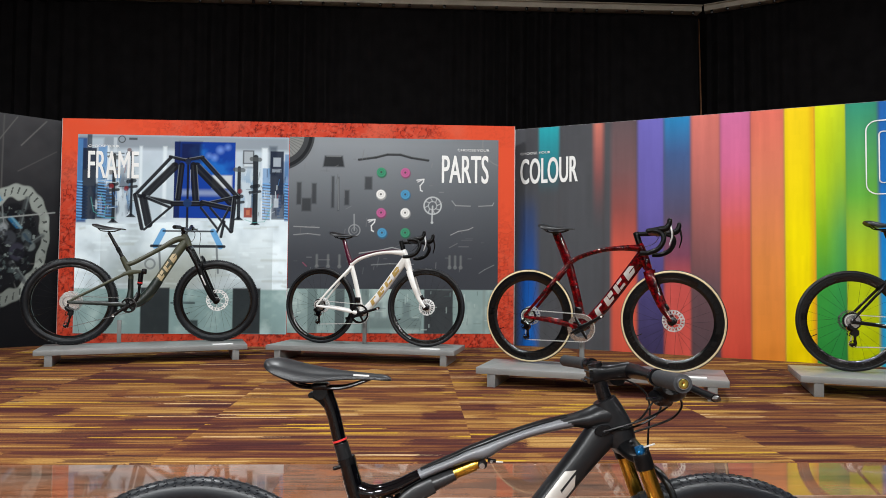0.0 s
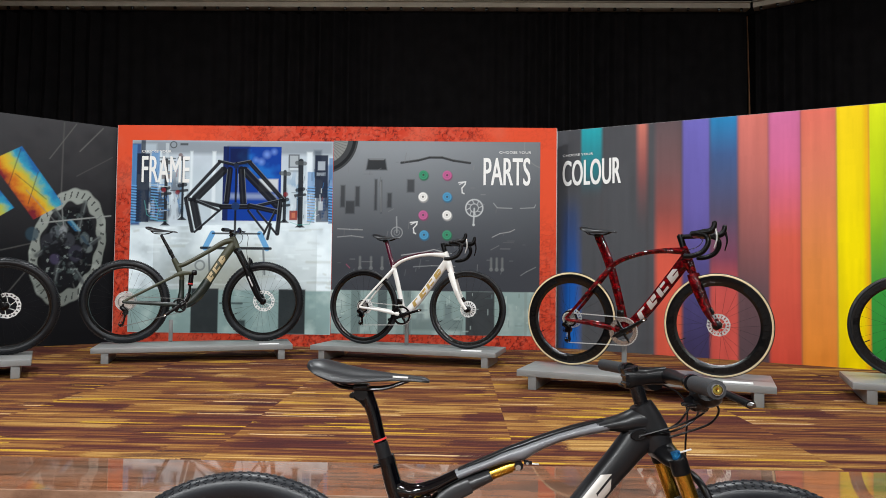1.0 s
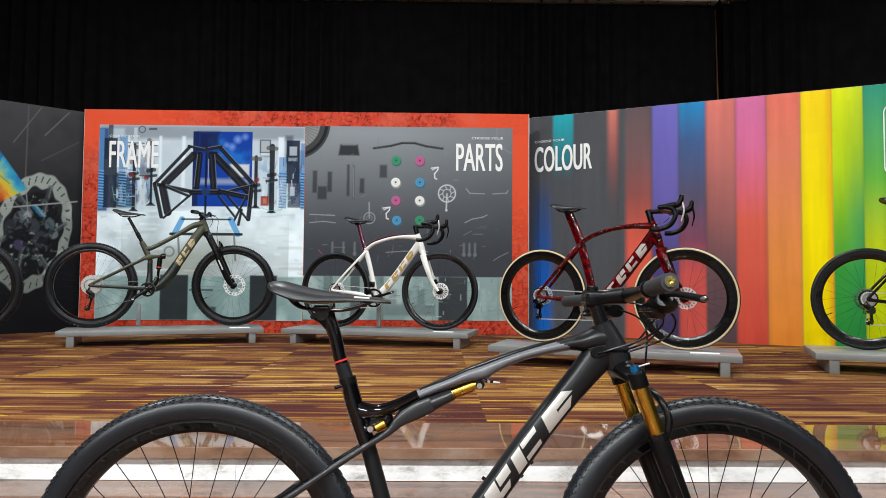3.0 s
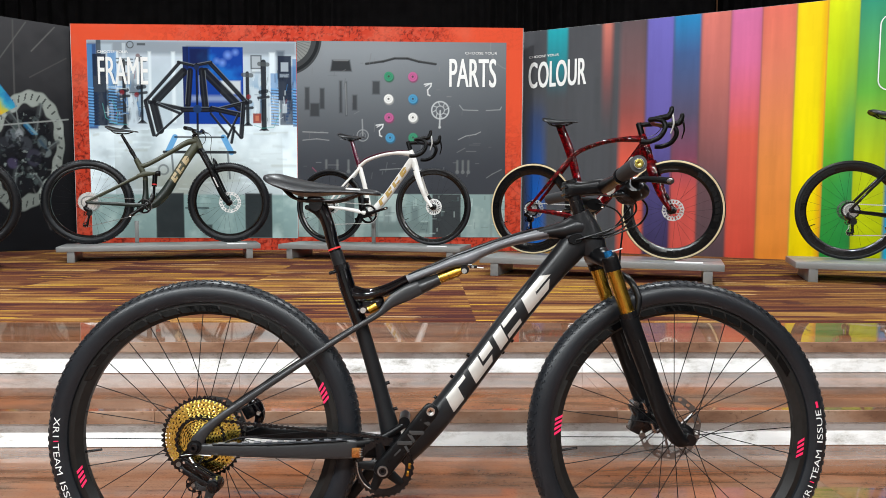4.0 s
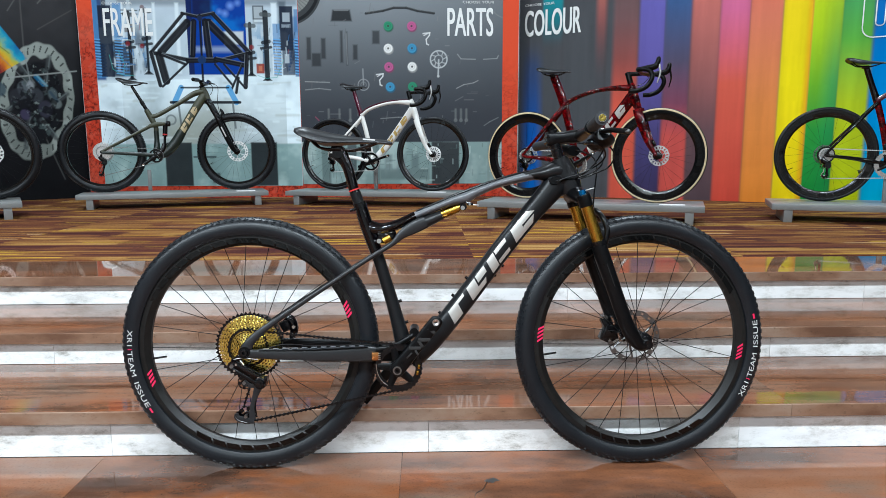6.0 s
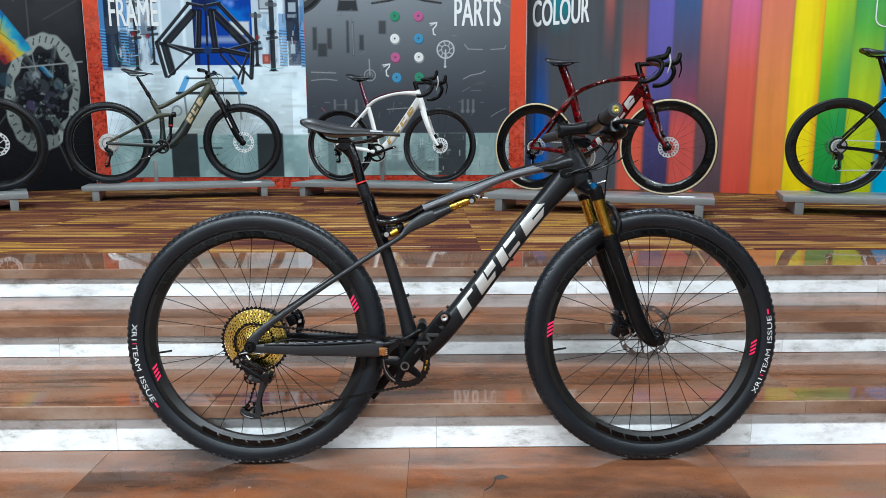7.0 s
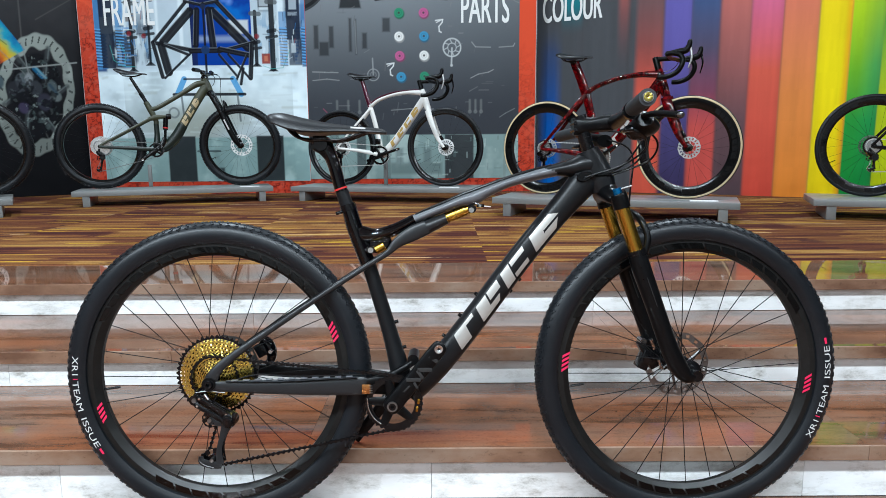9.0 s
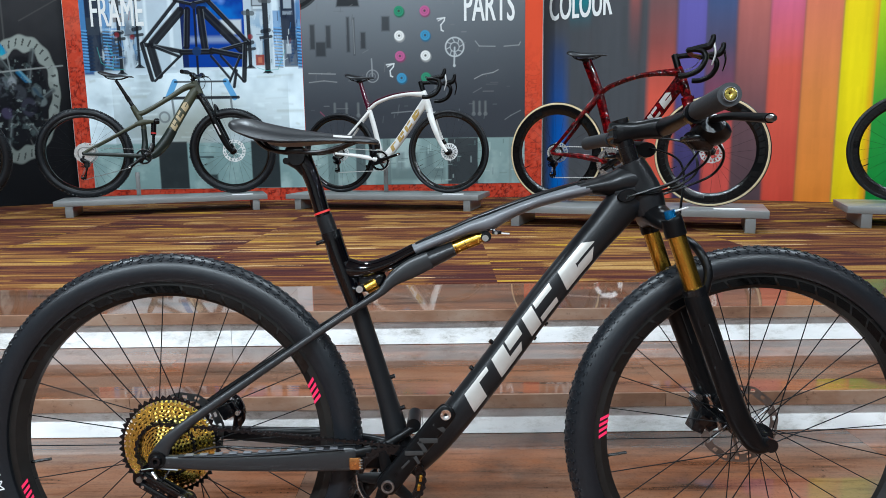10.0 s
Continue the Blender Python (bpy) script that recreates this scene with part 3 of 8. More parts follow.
class Sheet:
    """Ink on a rectangular grid, painted shape by shape in metres."""

    def __init__(self, x0, x1, z0, z1, res, base):
        self.box, self.res = (x0, x1, z0, z1), res
        self.w, self.h = int(round((x1 - x0) / res)) + 1, int(round((z1 - z0) / res)) + 1
        self.X, self.Z = np.meshgrid(np.linspace(x0, x1, self.w), np.linspace(z0, z1, self.h))
        self.c = np.zeros((self.h, self.w, 3)) + np.array(base)

    def noise(self, metres, seed, octaves=4):
        return fbm(self.w, self.h, metres / self.res, seed, octaves)

    def lay(self, mask, col, a=1.0):
        m = (np.clip(mask, 0, 1) * a)[..., None]
        self.c = self.c * (1 - m) + np.array(col) * m

    def soft(self, d, blur=0.0):
        return np.clip(0.5 - d / max(blur, self.res), 0, 1)

    def rect(self, x0, x1, z0, z1, col, a=1.0, blur=0.0):
        d = np.maximum(np.maximum(x0 - self.X, self.X - x1), np.maximum(z0 - self.Z, self.Z - z1))
        self.lay(self.soft(d, blur), col, a)

    def line(self, p, q, width, col, a=1.0, blur=0.0):
        p, q = np.array(p, float), np.array(q, float)
        v = q - p
        t = np.clip(((self.X - p[0]) * v[0] + (self.Z - p[1]) * v[1]) / (v @ v), 0, 1)
        d = np.hypot(self.X - p[0] - t * v[0], self.Z - p[1] - t * v[1]) - width / 2
        self.lay(self.soft(d, blur), col, a)

    def chain(self, pts, width, col, a=1.0, blur=0.0):
        for p, q in zip(pts, pts[1:]):
            self.line(p, q, width, col, a, blur)

    def disc(self, x, z, r, col, a=1.0, blur=0.0, squash=1.0):
        self.lay(self.soft(np.hypot(self.X - x, (self.Z - z) / squash) - r, blur), col, a)

    def ring(self, x, z, r, width, col, a=1.0, blur=0.0, squash=1.0):
        self.lay(self.soft(np.abs(np.hypot(self.X - x, (self.Z - z) / squash) - r) - width / 2, blur), col, a)

    def poly(self, pts, col, a=1.0, blur=0.0):
        """A convex shape, its corners clockwise."""
        d = np.full(self.X.shape, -9.0)
        for (ax, az), (bx, bz) in zip(pts, pts[1:] + pts[:1]):
            L = math.hypot(bx - ax, bz - az)
            d = np.maximum(d, ((bz - az) * (ax - self.X) - (bx - ax) * (az - self.Z)) / L)
        self.lay(self.soft(d, blur), col, a)

    def object(self, name, parent, m=None, label=""):
        me = bpy.data.meshes.new(name)
        verts = np.stack([self.X, np.zeros_like(self.X), self.Z], -1).reshape(-1, 3)
        i = (np.arange(self.h - 1)[:, None] * self.w + np.arange(self.w - 1)).reshape(-1)
        quads = np.stack([i, i + 1, i + 1 + self.w, i + self.w], -1)
        me.from_pydata(verts.tolist(), [], quads.tolist())
        ink = me.color_attributes.new("ink", "FLOAT_COLOR", "POINT")
        ink.data.foreach_set("color", np.concatenate([np.clip(self.c, 0, 1), np.ones((self.h, self.w, 1))], -1).astype(np.float32).ravel())
        me.update()
        return part(name, me, INK, parent, label, m, smooth=False)


PANEL_Y, PANEL_TOP = 5.775, 2.785
PX0, PX1 = -3.875, 0.938


def border_sheet():
    s = Sheet(PX0, PX1, CARPET_Z, PANEL_TOP, 0.010, (0.68, 0.080, 0.032))
    n1, n2 = s.noise(0.045, 4, 3), s.noise(0.9, 9, 2)
    crack = np.clip(1.7 - np.abs(n1 - 0.5) / 0.040, 0, 1)
    side = np.clip(np.clip((2.42 - s.Z) / 0.25 + (n1 - 0.5) * 2, 0, 1) * (s.X < -3.6) + (s.Z < 0.62) * 1.0 + (s.X > 0.7) * np.clip((1.9 - s.Z) / 0.9 + (n1 - 0.5), 0, 1) * 0.8, 0, 1)
    top = (s.Z > 2.55) * np.clip((s.X + 3.0) / 1.1 + (n2 - 0.5) * 0.8 + (n1 - 0.5) * 0.8, 0, 1) * np.clip((0.30 - s.X) / 0.35 + (n1 - 0.5), 0.12, 1)
    rough = np.clip(side + top, 0, 1)
    s.lay(rough, (0.42, 0.032, 0.017), 0.7)
    s.lay(rough * crack, (0.085, 0.010, 0.009), 0.80)
    s.lay(rough * np.clip((s.noise(0.03, 21, 2) - 0.55) * 8, 0, 1), (0.60, 0.10, 0.06), 0.5)
    s.lay(np.clip((s.noise(0.3, 31) - 0.5) * 3, 0, 1), (0.62, 0.12, 0.07), 0.5)
    return s


def frame_sheet():
    """A bright bicycle workshop with a carousel of black frames."""
    x0, x1, z0, z1 = -3.71, -1.492, 0.515, 2.618
    s = Sheet(x0, x1, z0, z1, 0.0052, (0.50, 0.55, 0.60))
    n = s.noise(0.35, 3)
    s.lay(np.clip((n - 0.4) * 3, 0, 1), (0.64, 0.68, 0.74), 0.8)
    s.lay(np.clip((s.Z - 2.15) / 0.4, 0, 1), (0.44, 0.47, 0.54), 0.5)
    s.rect(x0, x1, 2.47, z1, (0.22, 0.24, 0.27), 0.75, 0.05)                      # dark ceiling zone
    for x, w in ((-3.40, 0.02), (-3.05, 0.015), (-1.75, 0.03), (-2.80, 0.02)):
        s.rect(x - w, x + w, 1.75, 2.5, (0.72, 0.75, 0.78), 0.8, 0.02)
    s.rect(x0, -3.61, 1.68, 2.58, (0.03, 0.08, 0.22), 0.9, 0.02)
    s.rect(-3.54, -3.30, 1.72, 2.10, (0.025, 0.035, 0.055), 0.9, 0.03)
    s.rect(-3.60, -3.44, 2.12, 2.58, (0.45, 0.50, 0.56), 0.9, 0.03)
    for k in range(12):
        z = 1.72 + 0.036 * k
        s.line((-3.68, z), (-3.60, z), 0.016, (0.12, 0.30, 0.60), 0.9)
        s.line((-3.42, z + 0.01), (-3.33, z + 0.01), 0.014, (0.10, 0.26, 0.52), 0.8)
        s.line((-1.60, z), (-1.50, z), 0.016, (0.10, 0.28, 0.58), 0.9)
    s.rect(-1.62, -1.492, 1.78, 2.36, (0.03, 0.10, 0.28), 0.55, 0.03)
    s.rect(-1.70, -1.62, 2.20, 2.52, (0.10, 0.12, 0.15), 0.8, 0.03)
    s.rect(-1.98, -1.86, 2.28, 2.44, (0.28, 0.30, 0.32), 0.8, 0.02)
    s.rect(-1.965, -1.875, 2.30, 2.42, (0.60, 0.63, 0.66), 0.9, 0.01)
    floor = s.Z < 1.70 + 0.05 * (s.X + 2.6)
    s.lay(s.soft(s.Z - (1.71 + 0.04 * (s.X + 2.6)), 0.05), (0.66, 0.71, 0.75), 1.0)
    fl = s.noise(0.30, 12)
    s.lay(floor * np.clip((fl - 0.45) * 4, 0, 1), (0.86, 0.90, 0.93), 0.8)
    s.lay(floor * np.clip((0.47 - fl) * 5, 0, 1), (0.36, 0.40, 0.42), 0.55)
    s.lay(s.soft(s.Z - 1.45, 0.5) * (np.abs(s.X + 2.55) < 0.9), (0.34, 0.37, 0.37), 0.5)
    for x, z, w in ((-2.45, 1.25, 0.30), (-2.95, 1.15, 0.25), (-2.7, 1.05, 0.2)):
        s.disc(x, z, w, (0.30, 0.29, 0.22), 0.5, 0.3, 0.6)
    # blue wall poster
    s.rect(-2.70, -2.06, 1.74, 2.555, (0.010, 0.055, 0.30), 1.0)
    s.lay(s.soft(np.maximum(np.abs(s.X + 2.38) - 0.31, np.abs(s.Z - 2.36) - 0.17)) * np.clip((s.noise(0.25, 7) - 0.5) * 5, 0, 1), (0.02, 0.17, 0.52), 0.8)
    s.rect(-2.70, -2.64, 1.74, 2.555, (0.015, 0.02, 0.06), 0.8)
    s.rect(-2.64, -2.42, 2.34, 2.55, (0.012, 0.014, 0.05), 0.85, 0.05)
    for x, z, r in ((-2.22, 2.47, 0.035), (-2.14, 2.50, 0.025), (-2.28, 2.39, 0.03), (-2.34, 2.41, 0.02)):
        s.disc(x, z, r, (0.22, 0.34, 0.72), 0.7, 0.05)
    s.rect(-2.30, -2.09, 2.06, 2.20, (0.60, 0.60, 0.60), 0.9, 0.02)
    s.rect(-2.62, -2.10, 1.98, 2.04, (0.40, 0.45, 0.55), 0.6, 0.04)
    # clutter of tools and benches along both walls
    def tall(metres, seed):
        """Noise drawn out upright, as of tools and shelves."""
        g = np.repeat(fbm(s.w, s.h // 3 + 1, metres / s.res, seed, 3), 3, axis=0)
        return g[:s.h]

    def at(u, v):
        """A spot of the picture, counted in small steps from its top corner."""
        return (x0 + 0.00618 * u, 2.619 - 0.0061 * v)

    def pane(u0, u1, v0, v1, col, a=1.0, blur=0.008):
        (xa, zb), (xb, za) = at(u0, v0), at(u1, v1)
        s.rect(xa, xb, za, zb, col, a, blur)
    c1, c2 = tall(0.08, 71), tall(0.05, 73)
    wall = np.clip((s.Z - 1.74) / 0.05, 0, 1) * np.clip((2.34 - s.Z) / 0.2, 0, 1) * np.clip((np.abs(s.X + 2.55) - 0.50) / 0.1, 0, 1)
    s.lay(wall * np.clip((c1 - 0.52) * 9, 0, 1), (0.05, 0.07, 0.11), 0.7)
    s.lay(wall * np.clip((c2 - 0.60) * 9, 0, 1), (0.10, 0.24, 0.42), 0.5)
    s.lay(wall * np.clip((0.40 - c2) * 9, 0, 1), (0.66, 0.70, 0.75), 0.6)
    dk, nv, bu = (0.016, 0.018, 0.024), (0.020, 0.027, 0.050), (0.07, 0.22, 0.48)
    # cabinets, ladders and doorways
    pane(0, 9, 8, 150, (0.10, 0.24, 0.46), 0.8)
    pane(9, 32, 24, 148, nv, 0.93)
    pane(10, 30, 62, 90, (0.06, 0.07, 0.09), 0.8)
    pane(16, 24, 0, 30, (0.03, 0.04, 0.06), 0.8)
    pane(35, 50, 20, 80, (0.10, 0.26, 0.50), 0.75)
    pane(60, 66, 5, 150, (0.60, 0.63, 0.67), 0.6)
    pane(327, 350, 25, 102, nv, 0.95)
    pane(332, 345, 36, 52, (0.42, 0.45, 0.50), 0.85)
    pane(330, 346, 56, 62, (0.30, 0.33, 0.38), 0.8)
    pane(314, 327, 55, 92, (0.10, 0.24, 0.46), 0.7)
    pane(330, 352, 100, 145, (0.035, 0.045, 0.075), 0.75)
    pane(334, 342, 108, 124, (0.55, 0.58, 0.62), 0.7)
    pane(352, 360, 30, 148, (0.08, 0.20, 0.40), 0.7)
    for k in range(13):
        v = 82 + 5 * k
        for u0, u1 in ((0, 9), (36, 48), (315, 327), (353, 360)):
            s.line(at(u0, v), at(u1, v + 1), 0.013, (0.16, 0.36, 0.64), 0.85)
            s.line(at(u0, v + 2.4), at(u1, v + 3.4), 0.011, (0.02, 0.035, 0.07), 0.7)
    pane(280, 299, 24, 48, (0.07, 0.075, 0.085), 0.9)
    pane(282, 297, 26, 46, (0.40, 0.42, 0.45), 0.95)
    s.ring(*at(74, 8), 0.034, 0.011, (0.08, 0.085, 0.09), 0.9)
    pane(86, 100, 5, 9, (0.05, 0.055, 0.06), 0.8)
    s.disc(*at(87, 27), 0.024, (0.20, 0.12, 0.12), 0.8, 0.01)
    for v in (32, 38):
        s.line(at(50, v), at(78, v + 1), 0.012, (0.05, 0.055, 0.06), 0.8)
    pane(54, 71, 56, 70, (0.22, 0.19, 0.18), 0.85)
    # repair posts
    for u, v0, v1, w in ((62, 36, 150, 0.036), (92, 30, 140, 0.026), (274, 55, 143, 0.036), (302, 36, 151, 0.055)):
        s.line(at(u, v0), at(u, v1), w, dk, 0.95)
        s.poly([at(u - 1, v1 - 3), at(u + 1, v1 - 3), at(u + 9, v1 + 4), at(u - 9, v1 + 4)], dk, 0.9)
        s.line(at(u - 9, v0 + 62), at(u + 8, v0 + 60), 0.030, (0.03, 0.032, 0.038), 0.9)
        s.line(at(u - 6, v0 + 52), at(u + 5, v0 + 50), 0.040, dk, 0.85)
        s.line(at(u - 7, v0 + 3), at(u + 7, v0 + 4), 0.045, (0.09, 0.095, 0.10), 0.8)
    for u, v in ((83, 94), (276, 96), (58, 90)):
        s.disc(*at(u, v), 0.026, (0.24, 0.03, 0.035), 0.8, 0.01)
    pane(283, 297, 125, 142, (0.30, 0.045, 0.025), 0.92)
    pane(287, 293, 129, 138, (0.55, 0.20, 0.12), 0.8)
    # small tools, clamps and hoses
    rng = random.Random(12)
    for k in range(70):
        left = rng.random() < 0.5
        x = rng.uniform(-3.66, -3.10) if left else rng.uniform(-1.98, -1.51)
        z = rng.uniform(1.76, 2.30)
        tall_, w = rng.random() < 0.65, rng.uniform(0.004, 0.010)
        d = rng.uniform(0.02, 0.09)
        col = rng.choice(((0.015, 0.018, 0.024), (0.02, 0.03, 0.06), (0.06, 0.19, 0.42), (0.62, 0.66, 0.70), (0.10, 0.11, 0.13), (0.34, 0.06, 0.04) if k % 4 == 0 else (0.03, 0.04, 0.05)))
        s.line((x, z), (x + (rng.uniform(-0.02, 0.02) if tall_ else d), z + (d if tall_ else rng.uniform(-0.02, 0.02))), w, col, 0.7)
    for pts in (((-3.56, 1.95), (-3.53, 1.80), (-3.44, 1.74), (-3.30, 1.73)), ((-1.95, 1.73), (-1.86, 1.70), (-1.74, 1.71), (-1.66, 1.90)), ((-3.46, 2.0), (-3.40, 1.85), (-3.42, 1.76))):
        s.chain(list(pts), 0.006, (0.10, 0.38, 0.36), 0.8)
    for k in range(70):
        x, z = rng.uniform(x0, x1), rng.uniform(1.02, 1.66)
        s.line((x, z), (x + rng.uniform(0.02, 0.25), z + rng.uniform(-0.012, 0.012)), rng.uniform(0.006, 0.03), rng.choice(((0.86, 0.90, 0.92), (0.48, 0.52, 0.53), (0.38, 0.39, 0.34), (0.74, 0.79, 0.82))), 0.35, 0.02)
    # carousel of frames: thick carbon tubes with a pale edge
    bl = (0.013, 0.013, 0.017)
    tubes = ((158, 38, 100, 103, 6), (164, 54, 116, 104, 14), (210, 38, 272, 106, 8), (202, 54, 260, 114, 15), (176, 52, 171, 110, 10), (196, 52, 201, 112, 12),
             (103, 106, 162, 118, 7), (98, 105, 111, 163, 7), (112, 110, 122, 155, 14), (165, 120, 115, 165, 4), (116, 109, 158, 126, 5), (162, 119, 210, 119, 9),
             (210, 121, 270, 106, 6), (212, 117, 264, 128, 9), (267, 108, 262, 166, 8), (210, 126, 240, 164, 4), (226, 126, 260, 166, 4), (250, 150, 245, 176, 5), (258, 126, 236, 172, 4),
             (156, 37, 182, 43, 5), (182, 43, 212, 37, 5))
    for ua, va, ub, vb, w in tubes:
        p, q = np.array(at(ua, va)), np.array(at(ub, vb))
        s.line(p, q, w * 0.0062, bl, 0.97)
        e = np.array((-(q - p)[1], (q - p)[0])) / np.linalg.norm(q - p) * w * 0.0028
        e = e if e[1] > 0 else -e
        s.line(p + e, q + e, 0.006, (0.34, 0.36, 0.39), 0.55 if w > 4 else 0.25)
        s.line(p - e * 0.2, q - e * 0.2, w * 0.0012, (0.045, 0.047, 0.054), 0.6)
    s.line(at(187, 40), at(187, 175), 0.024, bl, 0.95)
    s.line(at(191, 60), at(191, 98), 0.007, (0.42, 0.44, 0.47), 0.7)
    s.disc(*at(187, 46), 0.030, (0.02, 0.03, 0.07), 0.9)
    s.disc(*at(187, 118), 0.045, (0.02, 0.05, 0.14), 0.9)
    # stand with blue pads
    for x in (-2.88, -2.20):
        s.line((x, 1.44), (x + (0.08 if x < -2.5 else -0.08), 1.60), 0.06, (0.14, 0.36, 0.62), 0.95)
    s.line((-2.92, 1.44), (-2.16, 1.44), 0.030, bl, 0.95)
    s.line((-2.80, 1.60), (-2.28, 1.60), 0.018, bl, 0.9)
    for x in (-2.84, -2.24):
        s.line((x, 1.44), (x + 0.02, 1.16), 0.022, (0.10, 0.11, 0.12), 0.75)
    s.ring(-2.93, 1.25, 0.05, 0.02, (0.15, 0.16, 0.17), 0.7)
    # lower strip: glass and dark pillars
    s.rect(x0, x1, z0, 0.985, (0.25, 0.35, 0.34), 0.9, 0.02)
    s.lay((s.Z < 0.98) * np.clip((s.noise(0.2, 17) - 0.5) * 4, 0, 1), (0.48, 0.58, 0.56), 0.7)
    for a, b in ((-3.02, -2.72), (-2.06, -1.77)):
        s.rect(a, b, z0, 1.0, (0.030, 0.032, 0.036), 0.95, 0.015)
    s.line((-2.70, 0.84), (-2.46, 0.84), 0.02, (0.06, 0.08, 0.09), 0.8)
    s.rect(-2.50, -2.42, 0.55, 0.66, (0.03, 0.035, 0.04), 0.85, 0.02)
    s.c = np.clip(s.c, 0, 1) ** 1.12 * np.array((1.025, 1.09, 1.10))
    return s


def parts_sheet():
    """A dark board of bicycle parts laid out in rows."""
    x0, x1, z0, z1 = -1.488, 0.762, 0.53, 2.628
    s = Sheet(x0, x1, z0, z1, 0.0058, (0.048, 0.052, 0.062))
    up = np.clip((s.Z - 1.25) / 1.30, 0, 1) ** 1.45
    s.lay(up * np.clip(1.0 - 0.28 * (s.X + 0.5), 0.55, 1.0), (0.245, 0.268, 0.290), 0.95)
    s.lay(np.clip((s.noise(0.5, 5) - 0.5) * 3, 0, 1) * up, (0.16, 0.165, 0.168), 0.4)
    dk, gl = (0.014, 0.015, 0.017), (0.50, 0.52, 0.53)
    s.disc(-1.62, 2.66, 0.40, (0.030, 0.032, 0.034), 0.9)
    s.ring(-1.62, 2.66, 0.36, 0.035, dk, 0.95)
    s.disc(-1.62, 2.66, 0.29, (0.26, 0.27, 0.26), 0.8)
    for k in range(16):
        a = math.radians(-95 + 7 * k)
        s.line((-1.62, 2.66), (-1.62 + 0.29 * math.cos(a), 2.66 + 0.29 * math.sin(a)), 0.006, (0.06, 0.06, 0.06), 0.7)
    s.ring(0.83, 2.58, 0.24, 0.008, (0.24, 0.25, 0.25), 0.8)
    s.poly([(-1.11, 2.43), (-0.92, 2.43), (-0.90, 2.31), (-1.13, 2.31)], dk, 0.9, 0.02)
    s.line((-1.09, 2.425), (-0.94, 2.425), 0.012, (0.22, 0.23, 0.24), 0.7)
    s.chain([(-0.745, 2.392), (-0.56, 2.42), (-0.44, 2.452), (-0.30, 2.452), (-0.18, 2.42), (0.0, 2.395)], 0.026, (0.028, 0.029, 0.031), 0.95)
    s.chain([(-0.74, 2.402), (-0.56, 2.43), (-0.44, 2.462), (-0.30, 2.462), (-0.18, 2.43), (0.0, 2.405)], 0.006, (0.16, 0.17, 0.17), 0.6)
    # bar tape rolls
    gr, pk, wh, bu = (0.045, 0.25, 0.14), (0.46, 0.11, 0.26), (0.75, 0.75, 0.73), (0.07, 0.27, 0.46)
    for x, z, c in ((-0.504, 2.261, gr), (-0.246, 2.260, pk), (-0.506, 2.022, wh), (-0.244, 2.024, bu), (-0.502, 1.824, pk), (-0.244, 1.826, wh), (-0.490, 1.608, bu), (-0.242, 1.611, gr)):
        s.disc(x + 0.006, z - 0.012, 0.053, [v * 0.45 for v in c], 0.9, 0.015)
        s.disc(x, z, 0.049, c, 1.0)
        s.ring(x, z, 0.028, 0.004, [v * 0.6 for v in c], 0.8)
        s.disc(x, z, 0.012, (0.05, 0.05, 0.05), 0.9)
    # brake hoods, drawn as small hooks
    for x, z, k in ((-0.08, 2.16, 1), (-0.60, 1.72, 1)):
        s.chain([(x - 0.04 * k, z + 0.02), (x + 0.035, z + 0.03), (x + 0.03, z), (x - 0.005, z - 0.04), (x + 0.0, z - 0.09), (x + 0.02, z - 0.10)], 0.012, (0.70, 0.71, 0.71), 0.95)
        s.line((x - 0.03, z + 0.0), (x + 0.03, z + 0.03), 0.010, (0.66, 0.67, 0.67), 0.9)
    # cranks
    s.ring(0.052, 1.905, 0.092, 0.014, gl, 0.95)
    s.ring(0.052, 1.905, 0.045, 0.010, gl, 0.7)
    for k in range(8):
        a = math.radians(45 * k)
        s.line((0.052 + 0.045 * math.cos(a), 1.905 + 0.045 * math.sin(a)), (0.052 + 0.088 * math.cos(a + 0.25), 1.905 + 0.088 * math.sin(a + 0.25)), 0.009, gl, 0.8)
    s.line((0.052, 1.90), (0.045, 1.725), 0.016, gl, 0.85)
    s.disc(0.047, 1.722, 0.014, gl, 0.9)
    s.ring(-0.785, 1.63, 0.060, 0.010, (0.30, 0.31, 0.32), 0.85)
    s.line((-0.785, 1.63), (-0.790, 1.80), 0.014, (0.30, 0.31, 0.32), 0.8)
    s.ring(-0.785, 1.63, 0.03, 0.008, (0.22, 0.23, 0.24), 0.7)
    # faint dark parts
    for x, z, w, h in ((-1.38, 2.02, 0.05, 0.24), (-1.22, 2.02, 0.05, 0.22), (-1.02, 2.04, 0.03, 0.34), (-0.96, 2.02, 0.012, 0.36), (-0.87, 1.98, 0.05, 0.16), (-1.30, 1.90, 0.10, 0.14), (-0.64, 2.14, 0.08, 0.14)):
        s.rect(x - w / 2, x + w / 2, z - h / 2, z + h / 2, dk, 0.7, 0.02)
        s.line((x - w / 2, z + h / 2), (x - w / 2, z), 0.006, (0.16, 0.17, 0.18), 0.5)
    s.line((-0.965, 2.18), (-0.960, 1.85), 0.007, (0.30, 0.31, 0.31), 0.6)
